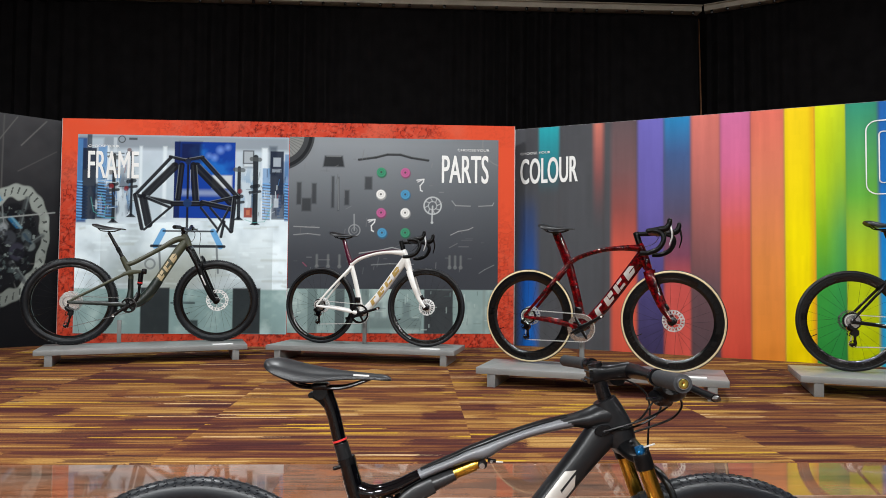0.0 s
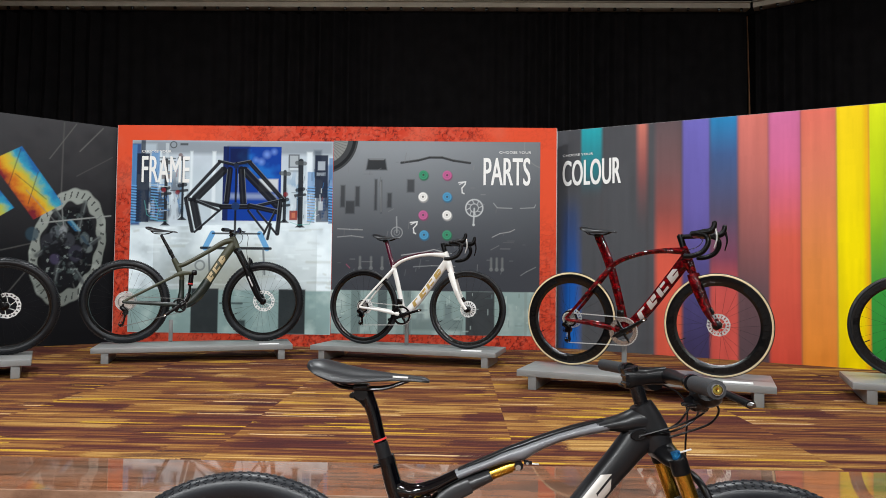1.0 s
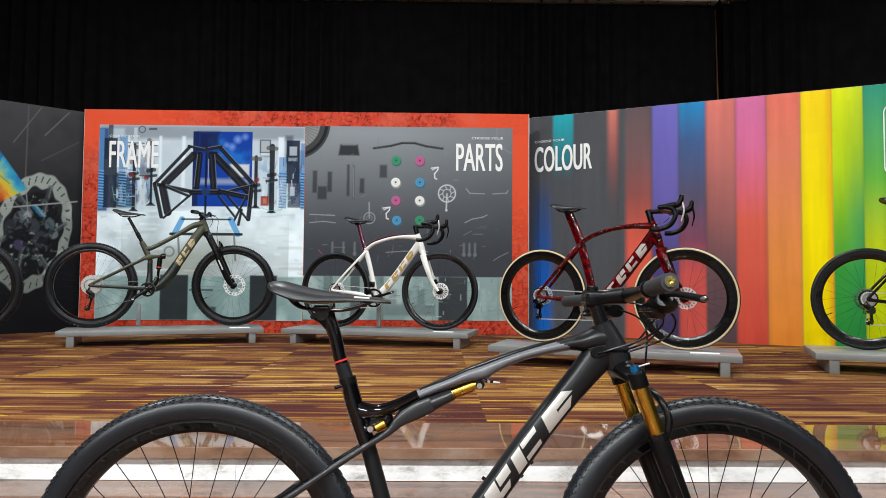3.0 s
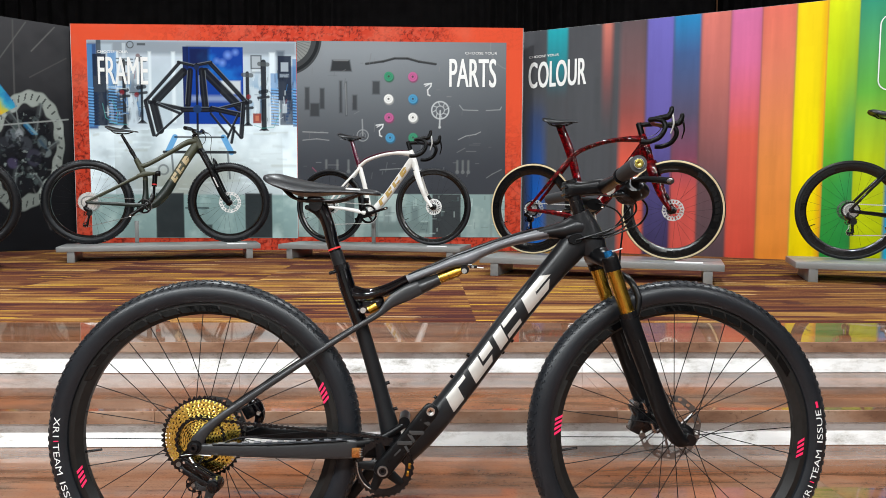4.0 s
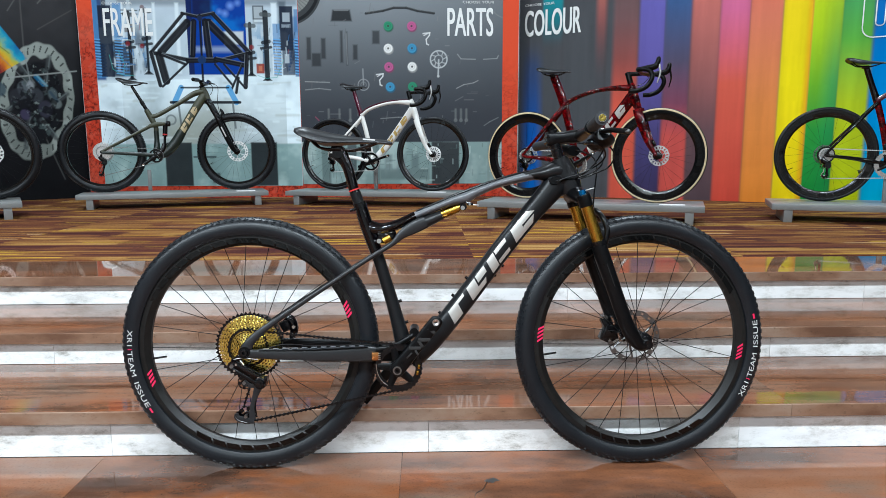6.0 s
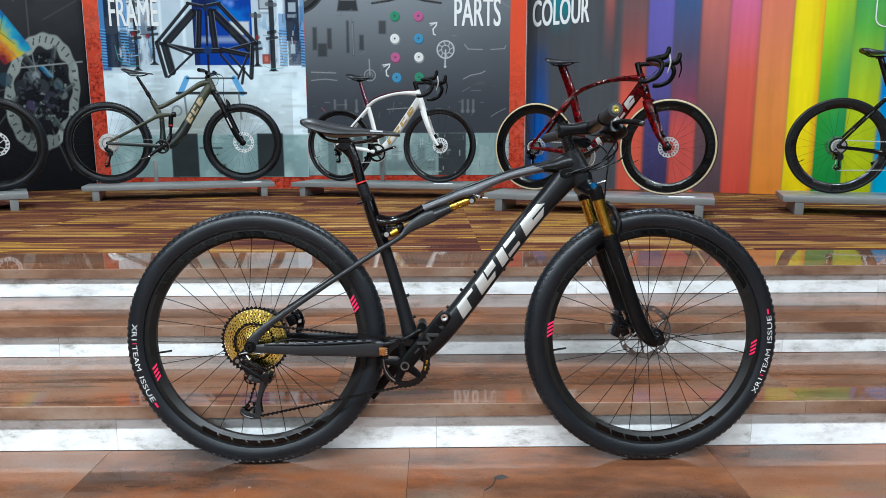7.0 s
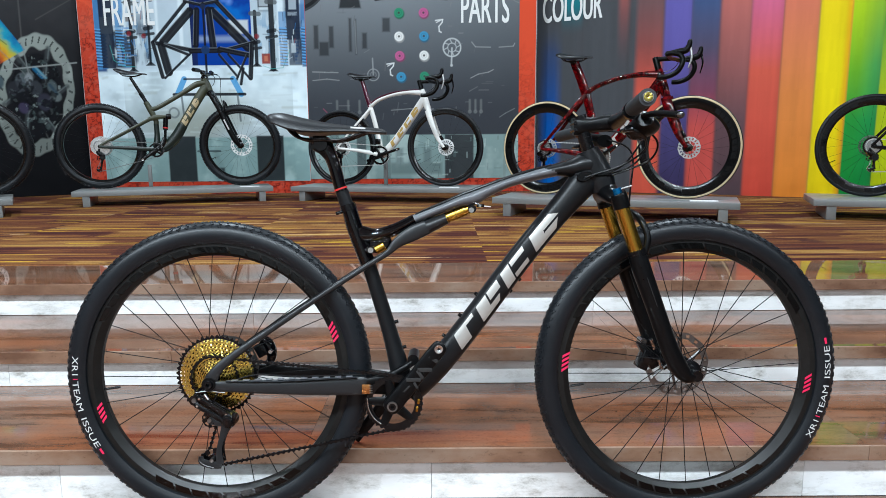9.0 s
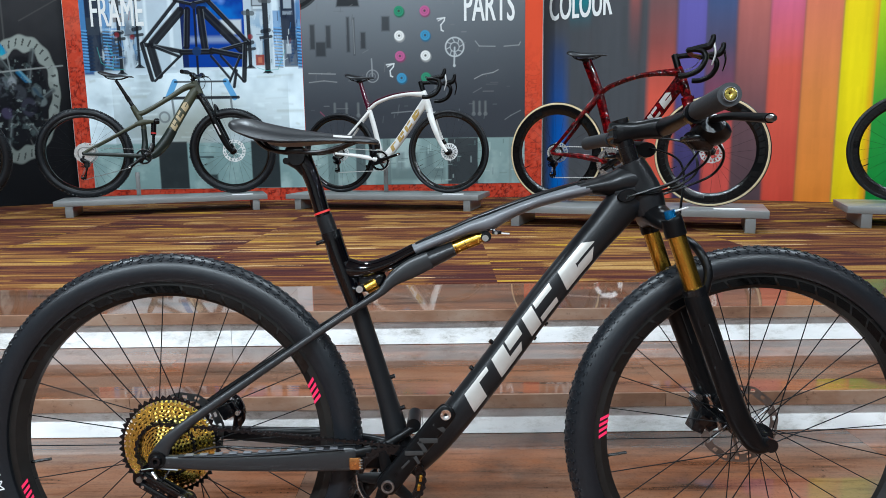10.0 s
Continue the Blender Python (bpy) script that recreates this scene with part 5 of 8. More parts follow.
def rotor_shape(r, y, web=0.016):
    """A brake disc: a wavy pierced band on slanted arms round a hub plate."""
    s, n = Soup(), 90
    for side in (-0.0009, 0.0009):
        verts, faces = [], []
        for k in range(n):
            a = 2 * math.pi * k / n
            wave = 1 + 0.014 * math.sin(12 * a)
            for f in (0.0, 0.28, 0.72, 1.0):
                rr = r * wave - web * f
                verts.append((rr * math.cos(a), y + side, rr * math.sin(a)))
        for k in range(n):
            j = (k + 1) % n
            for i in range(3):
                if i == 1 and k % 5 in (1, 2):
                    continue
                faces.append((4 * k + i, 4 * k + i + 1, 4 * j + i + 1, 4 * j + i))
        s.add(verts, faces)
    for k in range(6):
        a = math.pi / 3 * k
        s.add(*rod((0.022 * math.cos(a), y, 0.022 * math.sin(a)), ((r - web + 0.002) * math.cos(a + 0.5), y, (r - web + 0.002) * math.sin(a + 0.5)), 0.0032, 6))
    s.add(*lathe([(0.010, y - 0.004), (0.026, y - 0.004), (0.026, y + 0.004), (0.010, y + 0.004)], 20))
    return s


def cog_ring(r, inner, y, teeth, thick=0.0018, windows=0):
    """A toothed ring; windows: the number of openings cut round its web."""
    verts, faces, n = [], [], teeth * 4
    step = (1.0, 0.965, 0.93, 0.965)
    mid = r * 0.90
    for k in range(n):
        a = 2 * math.pi * k / n
        ro = r * step[k % 4]
        for rr in (ro, mid, inner):
            verts.append((rr * math.cos(a), y - thick / 2, rr * math.sin(a)))
        for rr in (ro, mid, inner):
            verts.append((rr * math.cos(a), y + thick / 2, rr * math.sin(a)))
    for k in range(n):
        j = (k + 1) % n
        A, B = 6 * k, 6 * j
        faces += [(A, A + 1, B + 1, B), (A + 4, A + 3, B + 3, B + 4), (A, B, B + 3, A + 3)]
        if not windows or (k * windows * 2 // n) % 2 == 0:
            faces += [(A + 1, A + 2, B + 2, B + 1), (A + 5, A + 4, B + 4, B + 5)]
    return verts, faces


def pierced_cone(r0, y0, r1, y1, holes, open_part=0.66):
    """A conical web from radius r0 to r1 with a ring of round openings."""
    verts, faces = [], []
    da = 2 * math.pi / holes
    for k in range(holes):
        base, a0 = len(verts), k * da
        cell = [(-1, -1), (0, -1), (1, -1), (1, 0), (1, 1), (0, 1), (-1, 1), (-1, 0)]
        cell += [(open_part * math.cos(radians(a)), open_part * math.sin(radians(a))) for a in (225, 270, 315, 0, 45, 90, 135, 180)]
        for u, v in cell:
            f = (v + 1) / 2
            r, y, a = r0 + (r1 - r0) * f, y0 + (y1 - y0) * f, a0 + da * (u + 1) / 2
            verts.append((r * math.cos(a), y, r * math.sin(a)))
        faces += [(base + i, base + (i + 1) % 8, base + 8 + (i + 1) % 8, base + 8 + i) for i in range(8)]
    return verts, faces


def cassette(parent, r_big, r_small, count, gold, m):
    """A stack of toothed rings, the largest nearest the wheel."""
    radii = [r_big + (r_small - r_big) * (k / (count - 1)) ** 0.8 for k in range(count)]
    steps = [(0.012, -0.040), (r_small * 0.7, -0.040)]
    for k in range(count - 1, -1, -1):
        y = -0.003 - 0.0031 * k
        steps += [(radii[k] * (0.80 if gold else 0.88), y + (0.0030 if gold else 0.0006)), (radii[k] * (0.80 if gold else 0.88), y + 0.0034)]
    body = part("cassette", lathe(steps + [(0.012, 0.0)], 40), DARK_METAL, parent, m=m)
    for k in range(count):
        f = k / (count - 1)
        r = r_big + (r_small - r_big) * f ** 0.8
        nxt = r_big + (r_small - r_big) * ((k + 1.6) / (count - 1)) ** 0.8
        teeth = max(10, int(round(r / 0.002)))
        # largest cog is black; the sixth's black also holds the shade between cogs
        dark = gold and k in (0, 5)
        mat = (DARK_METAL if dark else BRASS) if gold else (DARK_METAL if k < 2 and r_big < 0.07 else ROTOR_STEEL if k % 2 and r_big < 0.07 else STEEL)
        y = -0.003 - 0.0031 * k
        cog = part("cog", cog_ring(r, r * 0.90 if gold else max(0.012, min(nxt, r * 0.86)), y, teeth, 0.0022), mat, body, "cog coloured black" if dark else "", angle=25)
        if gold and k < count - 1:
            # the pierced web that steps down to the next cog
            low = radii[k + 1] * 0.93
            part("web", pierced_cone(low, y - 0.0024, r * 0.93, y + 0.0002, max(12, int(2 * math.pi * r / 0.0098)), 0.62), BRASS, cog, "", pose(0, 0, 0, 0, 7.0 * k, 0), angle=20)
    return body


def wheel(name, bike, centre, R, w, rim_depth, spokes, m, tyre_mat=None, side_mat=None, knobs=None, rim_w=0.026, rotor=0.0, rotor_y=0.035, marks="", words=False, label="", seed=1, hub_mat=None, rotor_mat=None, web=0.016, rim_mat=None, mark_mat=None, spoke_r=0.0011):
    """A wheel round its own axle: the rim is the part, its tyre, hub and spokes hang from it."""
    rr = R - w * 0.88
    prof = [(rr + 0.004, -rim_w / 2), (rr - rim_depth * 0.45, -rim_w * 0.54), (rr - rim_depth, -rim_w * 0.18), (rr - rim_depth, rim_w * 0.18), (rr - rim_depth * 0.45, rim_w * 0.54), (rr + 0.004, rim_w / 2)]
    rim = part(name, lathe(prof, 96), rim_mat or RIM, bike, label, m @ Matrix.Translation(centre))
    t = Soup().add(*lathe(tyre_profile(R, w, rr), 112))
    if knobs:
        k = tread(R, w, *knobs, seed)
        t.add(k.v, k.f)
    part("tyre", t, tyre_mat or RUBBER, rim, angle=35)
    if side_mat:
        for sgn in (-1, 1):
            prof2 = [(R - w * 0.5 + w * 0.505 * math.cos(radians(a)), sgn * w * 0.505 * math.sin(radians(a))) for a in (50, 60, 70, 80, 92, 104)]
            part("sidewall", lathe(prof2, 112, False), side_mat, rim, "tan sidewall band")
    part("hub", lathe([(0.006, -0.052), (0.017, -0.05), (0.019, -0.035), (0.028, -0.033), (0.028, -0.028), (0.015, -0.022), (0.014, 0.022), (0.026, 0.028), (0.026, 0.033), (0.017, 0.036), (0.016, 0.05), (0.006, 0.052)], 24), hub_mat or DARK_METAL, rim)
    # straight spokes, alternate sides, laid tangent to the hub
    for k in range(spokes):
        a = 2 * math.pi * (k + 0.13) / spokes
        sgn = -1 if k % 2 else 1
        b = a + (0.85 if (k // 2) % 2 else -0.85)
        p = (0.026 * math.cos(b), 0.030 * sgn, 0.026 * math.sin(b))
        q = ((rr - rim_depth + 0.004) * math.cos(a), 0.003 * sgn, (rr - rim_depth + 0.004) * math.sin(a))
        part("spoke", rod(p, q, spoke_r, 5), SPOKE, rim)
    va = radians(-172 if words else 205)
    part("valve", rod(((rr - rim_depth) * math.cos(va), 0, (rr - rim_depth) * math.sin(va)), ((rr - rim_depth - 0.038) * math.cos(va), 0, (rr - rim_depth - 0.038) * math.sin(va)), 0.003, 8), DARK_METAL, rim)
    if rotor:
        part("rotor", rotor_shape(rotor, rotor_y, web), rotor_mat or ROTOR_STEEL, rim, "steel brake rotor")
    # gloss marks on the rim side: bars in place of a name
    rm = rr - rim_depth * 0.44
    y = -rim_w * 0.54 - 0.0008
    if marks:
        for mid in {"mtb": (-88, 62, 118), "road": (-155, 20, 145, -60), "small": (-80, 100)}[marks]:
            widths = (9, 7, 7, 6, 7, 6, 7, 6, 7)
            tot = sum(widths) + 1.0 * 8
            a = mid - tot / 2
            for wd in widths:
                # one plain bar for each letter
                hgt = rim_depth * 0.27
                part("rim_mark", arc_strip(rm - hgt, rm + hgt, a, a + wd, y, 4, 0.03), mark_mat or RIM_MARK, rim)
                a += wd + 1.0
    return rim


def saddle(bike, x, z, length=0.262, width=0.14, m=None):
    """A narrow race saddle; x, z: the clamp."""
    th = part("saddle", saddle_shell(length, width), LEATHER, bike, "black padded saddle", (m or Matrix()) @ pose(x, 0, z))
    for sgn in (-1, 1):
        part("saddle_rail", sweep([(-0.085, sgn * 0.035, 0.034), (-0.055, sgn * 0.023, 0.006), (0.0, sgn * 0.022, 0.0), (0.05, sgn * 0.022, 0.002), (0.11, sgn * 0.012, 0.022)], 0.0036, n=8), DARK_METAL, th)
    return th


def saddle_shell(length, width):
    """Lofted from tail to nose round the clamp at the origin."""
    st = ((-0.120, 0.058, 0.50, 0.006), (-0.108, 0.056, 0.80, 0.014), (-0.085, 0.050, 0.97, 0.024), (-0.055, 0.041, 1.0, 0.026), (-0.02, 0.035, 0.86, 0.022), (0.02, 0.031, 0.58, 0.016), (0.06, 0.028, 0.38, 0.012), (0.10, 0.025, 0.28, 0.010), (0.13, 0.022, 0.24, 0.009), (0.142, 0.018, 0.12, 0.005))
    k = length / 0.262
    full = catmull([(a * k, b, c * width / 2, d) for a, b, c, d in st], 4)
    verts, faces, n = [], [], 18
    for x, z, hw, th in full:
        for i in range(n):
            a = 2 * math.pi * i / n
            ca, sa = math.cos(a), math.sin(a)
            yy = hw * math.copysign(abs(ca) ** 0.8, ca)
            drop = 0.28 * hw * abs(ca) ** 2.4 * (1.0 if sa < 0.2 else 0.75)
            verts.append((x, yy, z + th * (sa * 0.55 if sa > 0 else sa * 0.75) - drop))
    for i in range(len(full) - 1):
        for a in range(n):
            b = (a + 1) % n
            faces.append((i * n + a, i * n + b, (i + 1) * n + b, (i + 1) * n + a))
    faces += [tuple(range(n - 1, -1, -1)), tuple((len(full) - 1) * n + a for a in range(n))]
    return verts, faces


def tube(name, bike, pts, wide, deep, mat, label="", m=None, steps=6, n=16, power=2.0):
    return part(name, sweep(pts, wide, deep, n=n, steps=steps, power=power), mat, bike, label, m)


def tube_bars(bike, pts, wide, deep, bars, mat, label, power=2.4):
    """Slanted bars laid on a tube's near side: (start, end, low, high, slant) along and across it."""
    full = catmull([(*p, w, d) for p, w, d in zip(pts, wide, deep)], 8)
    seg = np.r_[0, np.cumsum(np.linalg.norm(np.diff(full[:, :3], axis=0), axis=1))]
    for s0, s1, v0, v1, slant in bars:
        verts, faces, nu, nv = [], [], 5, 8
        for i in range(nu + 1):
            for j in range(nv + 1):
                v = v0 + (v1 - v0) * j / nv
                s = s0 + (s1 - s0) * i / nu - slant * v
                row = [np.interp(s * seg[-1], seg, full[:, c]) for c in range(5)]
                e = 0.004
                a = np.array([np.interp((s - e) * seg[-1], seg, full[:, c]) for c in range(3)])
                b = np.array([np.interp((s + e) * seg[-1], seg, full[:, c]) for c in range(3)])
                t = (b - a) / np.linalg.norm(b - a)
                up = np.cross((0, 1, 0), t)
                up = up if up[2] > 0 else -up
                c = np.array(row[:3]) + up * v * row[4] * 1.012
                c[1] -= row[3] * max(0.0, 1 - abs(v) ** power) ** (1 / power) + 0.0009
                verts.append(tuple(c))
        for i in range(nu):
            for j in range(nv):
                k = i * (nv + 1) + j
                faces.append((k, k + 1, k + nv + 2, k + nv + 1))
        part("decal", (verts, faces), mat, bike, label)


def chain_path(ring, r1, cog, r2, pulleys):
    """A closed line round chainring, cog and two pulleys (x, z, radius)."""
    pts = []
    (cx, cz), (gx, gz) = ring, cog

    def arc(x, z, r, a0, a1, n=14):
        pts.extend((x + r * math.cos(radians(a0 + (a1 - a0) * k / n)), z + r * math.sin(radians(a0 + (a1 - a0) * k / n))) for k in range(n + 1))
    arc(gx, gz, r2, 260, 95)
    arc(cx, cz, r1, 92, -98)
    (ux, uz, ur), (lx, lz, lr) = pulleys
    arc(lx, lz, lr, 280, 120, 8)
    arc(ux, uz, ur, -50, 60, 6)
    pts.append(pts[0])
    return pts


def chain_links(pts, y, pitch=0.0127):
    """Rollers and waisted side plates along a closed line."""
    p = np.array(pts)
    seg = np.r_[0, np.cumsum(np.linalg.norm(np.diff(p, axis=0), axis=1))]
    s, out = Soup(), int(seg[-1] / pitch)
    for k in range(out):
        a, b = k * seg[-1] / out, (k + 1) * seg[-1] / out
        q = [np.array([np.interp(d, seg, p[:, 0]), np.interp(d, seg, p[:, 1])]) for d in (a, b)]
        mid, v = (q[0] + q[1]) / 2, q[1] - q[0]
        ang = math.degrees(math.atan2(v[1], v[0]))
        wide = 0.0030 if k % 2 else 0.0019
        for sgn in (-1, 1):
            s.add(*block(0.0085, 0.0010, 0.0034, 0, (0, sgn * wide, 0)), pose(mid[0], y, mid[1], 0, -ang, 0))
        s.add(*rod((q[0][0], y - 0.0038, q[0][1]), (q[0][0], y + 0.0038, q[0][1]), 0.0042, 8))
    return s


def crank(bike, bb, ring_r, eye, y_ring, arm_mat, ring_mat, spider=5, left=True, arm_w=0.015):
    """Chainring with spider arms, drive-side crank arm towards eye and the far arm opposite."""
    teeth = int(ring_r / 0.002)
    ring = part("chainring", cog_ring(ring_r, ring_r * (0.66 if ring_mat is STEEL else 0.74), 0, teeth, 0.003), ring_mat, bike, "", pose(bb[0], y_ring, bb[1]), angle=25)
    s = Soup()
    for k in range(spider):
        a = 2 * math.pi * k / spider + 0.4
        s.add(*sweep([(0.012 * math.cos(a), 0, 0.012 * math.sin(a)), (ring_r * 0.84 * math.cos(a + 0.12), 0, ring_r * 0.84 * math.sin(a + 0.12))], [0.004, 0.003], [0.013, 0.009], n=8, steps=1))
    s.add(*lathe([(0.006, -0.004), (0.022, -0.004), (0.022, 0.01), (0.006, 0.01)], 20))
    part("spider", s, arm_mat, ring)
    ex, ez = eye
    arm = part("crank_arm", sweep([(bb[0] - (ex - bb[0]) * 0.10, y_ring - 0.014, bb[1] - (ez - bb[1]) * 0.10), (bb[0], y_ring - 0.016, bb[1]), ((bb[0] + ex) / 2, y_ring - 0.022, (bb[1] + ez) / 2), (ex, y_ring - 0.026, ez), (ex + (ex - bb[0]) * 0.09, y_ring - 0.026, ez + (ez - bb[1]) * 0.09)],
                                    [0.007, 0.010, 0.008, 0.007, 0.004], [0.012, 0.021, arm_w, arm_w, 0.007], n=16, power=2.6), arm_mat, bike)
    part("pedal_eye", lathe([(0.0028, 0.000), (0.0070, -0.002), (0.0098, -0.002), (0.0098, 0.001), (0.0028, 0.001)], 20), STEEL, arm, "bright threaded pedal eye", pose(ex, y_ring - 0.0335, ez))
    part("axle_cap", lathe([(0.004, -0.002), (0.012, -0.002), (0.013, 0.002), (0.004, 0.002)], 20), DARK_METAL, arm, "", pose(bb[0], y_ring - 0.0275, bb[1]))
    if left:
        part("crank_arm", sweep([(bb[0], 0.065, bb[1]), (2 * bb[0] - ex, 0.075, 2 * bb[1] - ez)], [0.010, 0.007], [0.018, 0.013], n=12, steps=1, power=2.6), arm_mat, bike)
    part("bottom_bracket", lathe([(0.01, -0.046), (0.024, -0.046), (0.026, -0.03), (0.026, 0.03), (0.024, 0.046), (0.01, 0.046)], 24), DARK_METAL, bike, "", pose(bb[0], 0, bb[1]))
    return ring


def derailleur(bike, axle, lower, y, mat):
    """A rear changer: hanger knuckle, slanted link plates, cage and two pulleys."""
    ax, az = axle
    lx, lz = lower
    k = (az - lz) / 0.19
    ux, uz = ax - 0.010, az - 0.092 * k
    px, pz = ax + 0.018, az - 0.088 * k
    d = part("rear_derailleur", Soup().add(*rod((ax - 0.018, y + 0.010, az - 0.040 * k), (ax - 0.018, y - 0.014, az - 0.040 * k), 0.0145, 16)).add(
        *block(0.016, 0.008, 0.046, 0.003, (0, 0, 0), pose(ax - 0.010, y + 0.004, az - 0.020 * k, 0, 22, 0))), mat, bike)
    for off in (-0.016, 0.002):
        part("link_plate", block(0.070, 0.009, 0.031, 0.008), mat, d, "", pose(ax + 0.006, y + off, az - 0.064 * k - off * 0.4, 0, 38, 0))
    part("spring_cover", block(0.038, 0.018, 0.016, 0.005), GLOSS_BLACK, d, "", pose(ax - 0.004, y - 0.006, az - 0.056 * k, 0, 38, 0))
    part("knuckle", rod((px, y + 0.012, pz), (px, y - 0.026, pz), 0.0215, 18), mat, d)
    part("knuckle_cap", rod((px, y - 0.0255, pz), (px, y - 0.029, pz), 0.012, 16), GLOSS_BLACK, d)
    for off in (-0.010, 0.007):
        part("cage", Soup().add(*sweep([(px, y + off, pz), ((px + lx) / 2 + 0.006, y + off, (pz + lz) / 2), (lx + 0.010, y + off, lz), (lx - 0.020, y + off, lz - 0.006)], 0.0014, [0.012, 0.006, 0.009, 0.009], n=8)).add(
            *sweep([(px, y + off, pz), ((px + ux) / 2, y + off, uz - 0.006), (ux, y + off, uz)], 0.0014, [0.010, 0.006, 0.009], n=8)), mat, d)
    for qx, qz, r in ((ux, uz, 0.021), (lx, lz, 0.025)):
        pl = part("pulley", cog_ring(r, r * 0.55, 0, int(r / 0.002), 0.005, 6), DARK_METAL, d, "", pose(qx, y, qz), angle=25)
        part("pulley_bolt", rod((0, -0.013, 0), (0, 0.010, 0), 0.0048, 10), DARK_METAL, pl)
    return (ux, uz, 0.018), (lx, lz, 0.022)


def race_derailleur(bike):
    """The changer of the race bike: hanger knuckle, parallel links, clutch knuckle, pierced cage and two pulleys."""
    y = -0.060
    (bx, bz), (px, pz), (ux, uz), (lx, lz) = (-0.038, 0.320), (0.040, 0.271), (-0.006, 0.271), (-0.004, 0.175)
    d = part("rear_derailleur", Soup().add(*sweep([(-0.002, y - 0.008, 0.350), (-0.022, y - 0.008, 0.340), (bx, y - 0.006, bz)], [0.005, 0.005, 0.006], [0.010, 0.009, 0.012], n=12)).add(
        *rod((bx, y + 0.008, bz), (bx, y - 0.016, bz), 0.0125, 18)), GLOSS_BLACK, bike, "gloss black rear derailleur")
    part("hinge_bolt", rod((bx, y - 0.0155, bz), (bx, y - 0.019, bz), 0.0055, 12), ROTOR_STEEL, d)
    ang = math.degrees(math.atan2(bz - pz, px - bx))
    for dx, dz, dy, w, mat in ((0.004, 0.010, -0.016, 0.0085, GLOSS_BLACK), (0.0, -0.006, -0.020, 0.0075, DARK_METAL), (0.006, 0.002, 0.000, 0.016, DARK_METAL)):
        link = part("link_plate", block(0.088, 0.005, w * 1.6, 0.003), mat, d, "", pose((bx + px) / 2 + dx, y + dy, (bz + pz) / 2 + dz, 0, ang, 0))
        for e in (-0.036, 0.036):
            part("link_pin", rod((e, -0.0035, 0), (e, 0.0035, 0), 0.0030, 8), STEEL, link)
    part("spring", sweep([(bx + 0.010, y - 0.012, bz + 0.010), (bx + 0.040, y - 0.010, bz - 0.012), (px - 0.010, y - 0.012, pz + 0.018)], 0.0055, n=10), SATIN_DARK, d)
    part("cable_clamp", sweep([(bx + 0.006, y - 0.020, bz + 0.020), (bx + 0.030, y - 0.023, bz + 0.024), (px - 0.004, y - 0.022, bz + 0.020)], 0.0011, n=6), ROTOR_STEEL, d, "bright cable run")
    part("adjuster", rod((bx + 0.026, y - 0.020, bz + 0.016), (bx + 0.036, y - 0.024, bz + 0.004), 0.0034, 8), STEEL, d)
    k = part("knuckle", lathe([(0.0, -0.030), (0.010, -0.030), (0.0125, -0.027), (0.0130, -0.021), (0.0170, -0.019), (0.0175, 0.008), (0.010, 0.012), (0.0, 0.012)], 24, False), DARK_METAL, d, "black clutch knuckle", pose(px, y, pz), angle=30)
    part("knuckle_bolt", rod((0, -0.029, 0), (0, -0.033, 0), 0.0050, 10), GLOSS_BLACK, k)
    part("clutch_lever", block(0.010, 0.006, 0.030, 0.002), GLOSS_BLACK, k, "", pose(0.014, -0.020, 0.008, 0, 14, 0))
    for off, mat in ((-0.011, SATIN_DARK), (0.008, DARK_METAL)):
        part("cage", Soup().add(*sweep([(px - 0.004, y + off, pz - 0.004), (0.022, y + off, 0.232), (0.014, y + off, 0.200), (0.014, y + off, 0.166)], 0.0013, [0.013, 0.0068, 0.0064, 0.010], n=8)).add(
            *sweep([(0.018, y + off, 0.160), (0.0, y + off, 0.163), (-0.026, y + off, 0.170), (-0.030, y + off, 0.184)], 0.0013, [0.006, 0.009, 0.009, 0.006], n=8)).add(
            *sweep([(px - 0.004, y + off, pz), (0.016, y + off, 0.262), (ux, y + off, uz)], 0.0013, [0.012, 0.006, 0.009], n=8)), mat, d)
    for qx, qz, r in ((ux, uz, 0.0215), (lx, lz, 0.026)):
        pl = part("pulley", cog_ring(r, r * 0.52, 0, int(r / 0.0018), 0.005, 6), DARK_METAL, d, "", pose(qx, y, qz), angle=25)
        part("pulley_bolt", rod((0, -0.015, 0), (0, 0.010, 0), 0.0048, 10), ROTOR_STEEL, pl)
        part("bearing", lathe([(0.005, -0.004), (0.011, -0.004), (0.011, 0.004), (0.005, 0.004)], 16), GLOSS_BLACK, pl)
    part("cage_tip", sweep([(-0.034, y - 0.013, 0.186), (-0.033, y - 0.013, 0.174), (-0.022, y - 0.013, 0.164), (0.0, y - 0.013, 0.157)], 0.0010, 0.0010, n=6), ROTOR_STEEL, d, "bright cage edge")
    return (ux, uz, 0.018), (lx, lz, 0.022)


def cable(bike, pts, r=0.0022, mat=None, name="cable", m=None):
    return part(name, sweep(pts, r, n=6, steps=8, ref=(0.1, 1, 0.1)), mat or DARK_METAL, bike, "", m)


def steer(point, head_angle, deg):
    """A turn of the front end round the steering axis through point."""
    axis = Vector((-math.cos(radians(head_angle)), 0, math.sin(radians(head_angle))))
    return Matrix.Translation(point) @ Matrix.Rotation(radians(deg), 4, axis) @ Matrix.Translation(-Vector(point))


MTB_ROWS = ([(-7, 0.0), (7, 0.5), (-20, 0.25), (20, 0.75), (-33, 0.05), (33, 0.55), (-42, 0.33), (42, 0.83), (-50, 0.10), (50, 0.60)], 116, (0.0019, 0.0046, 0.0058))


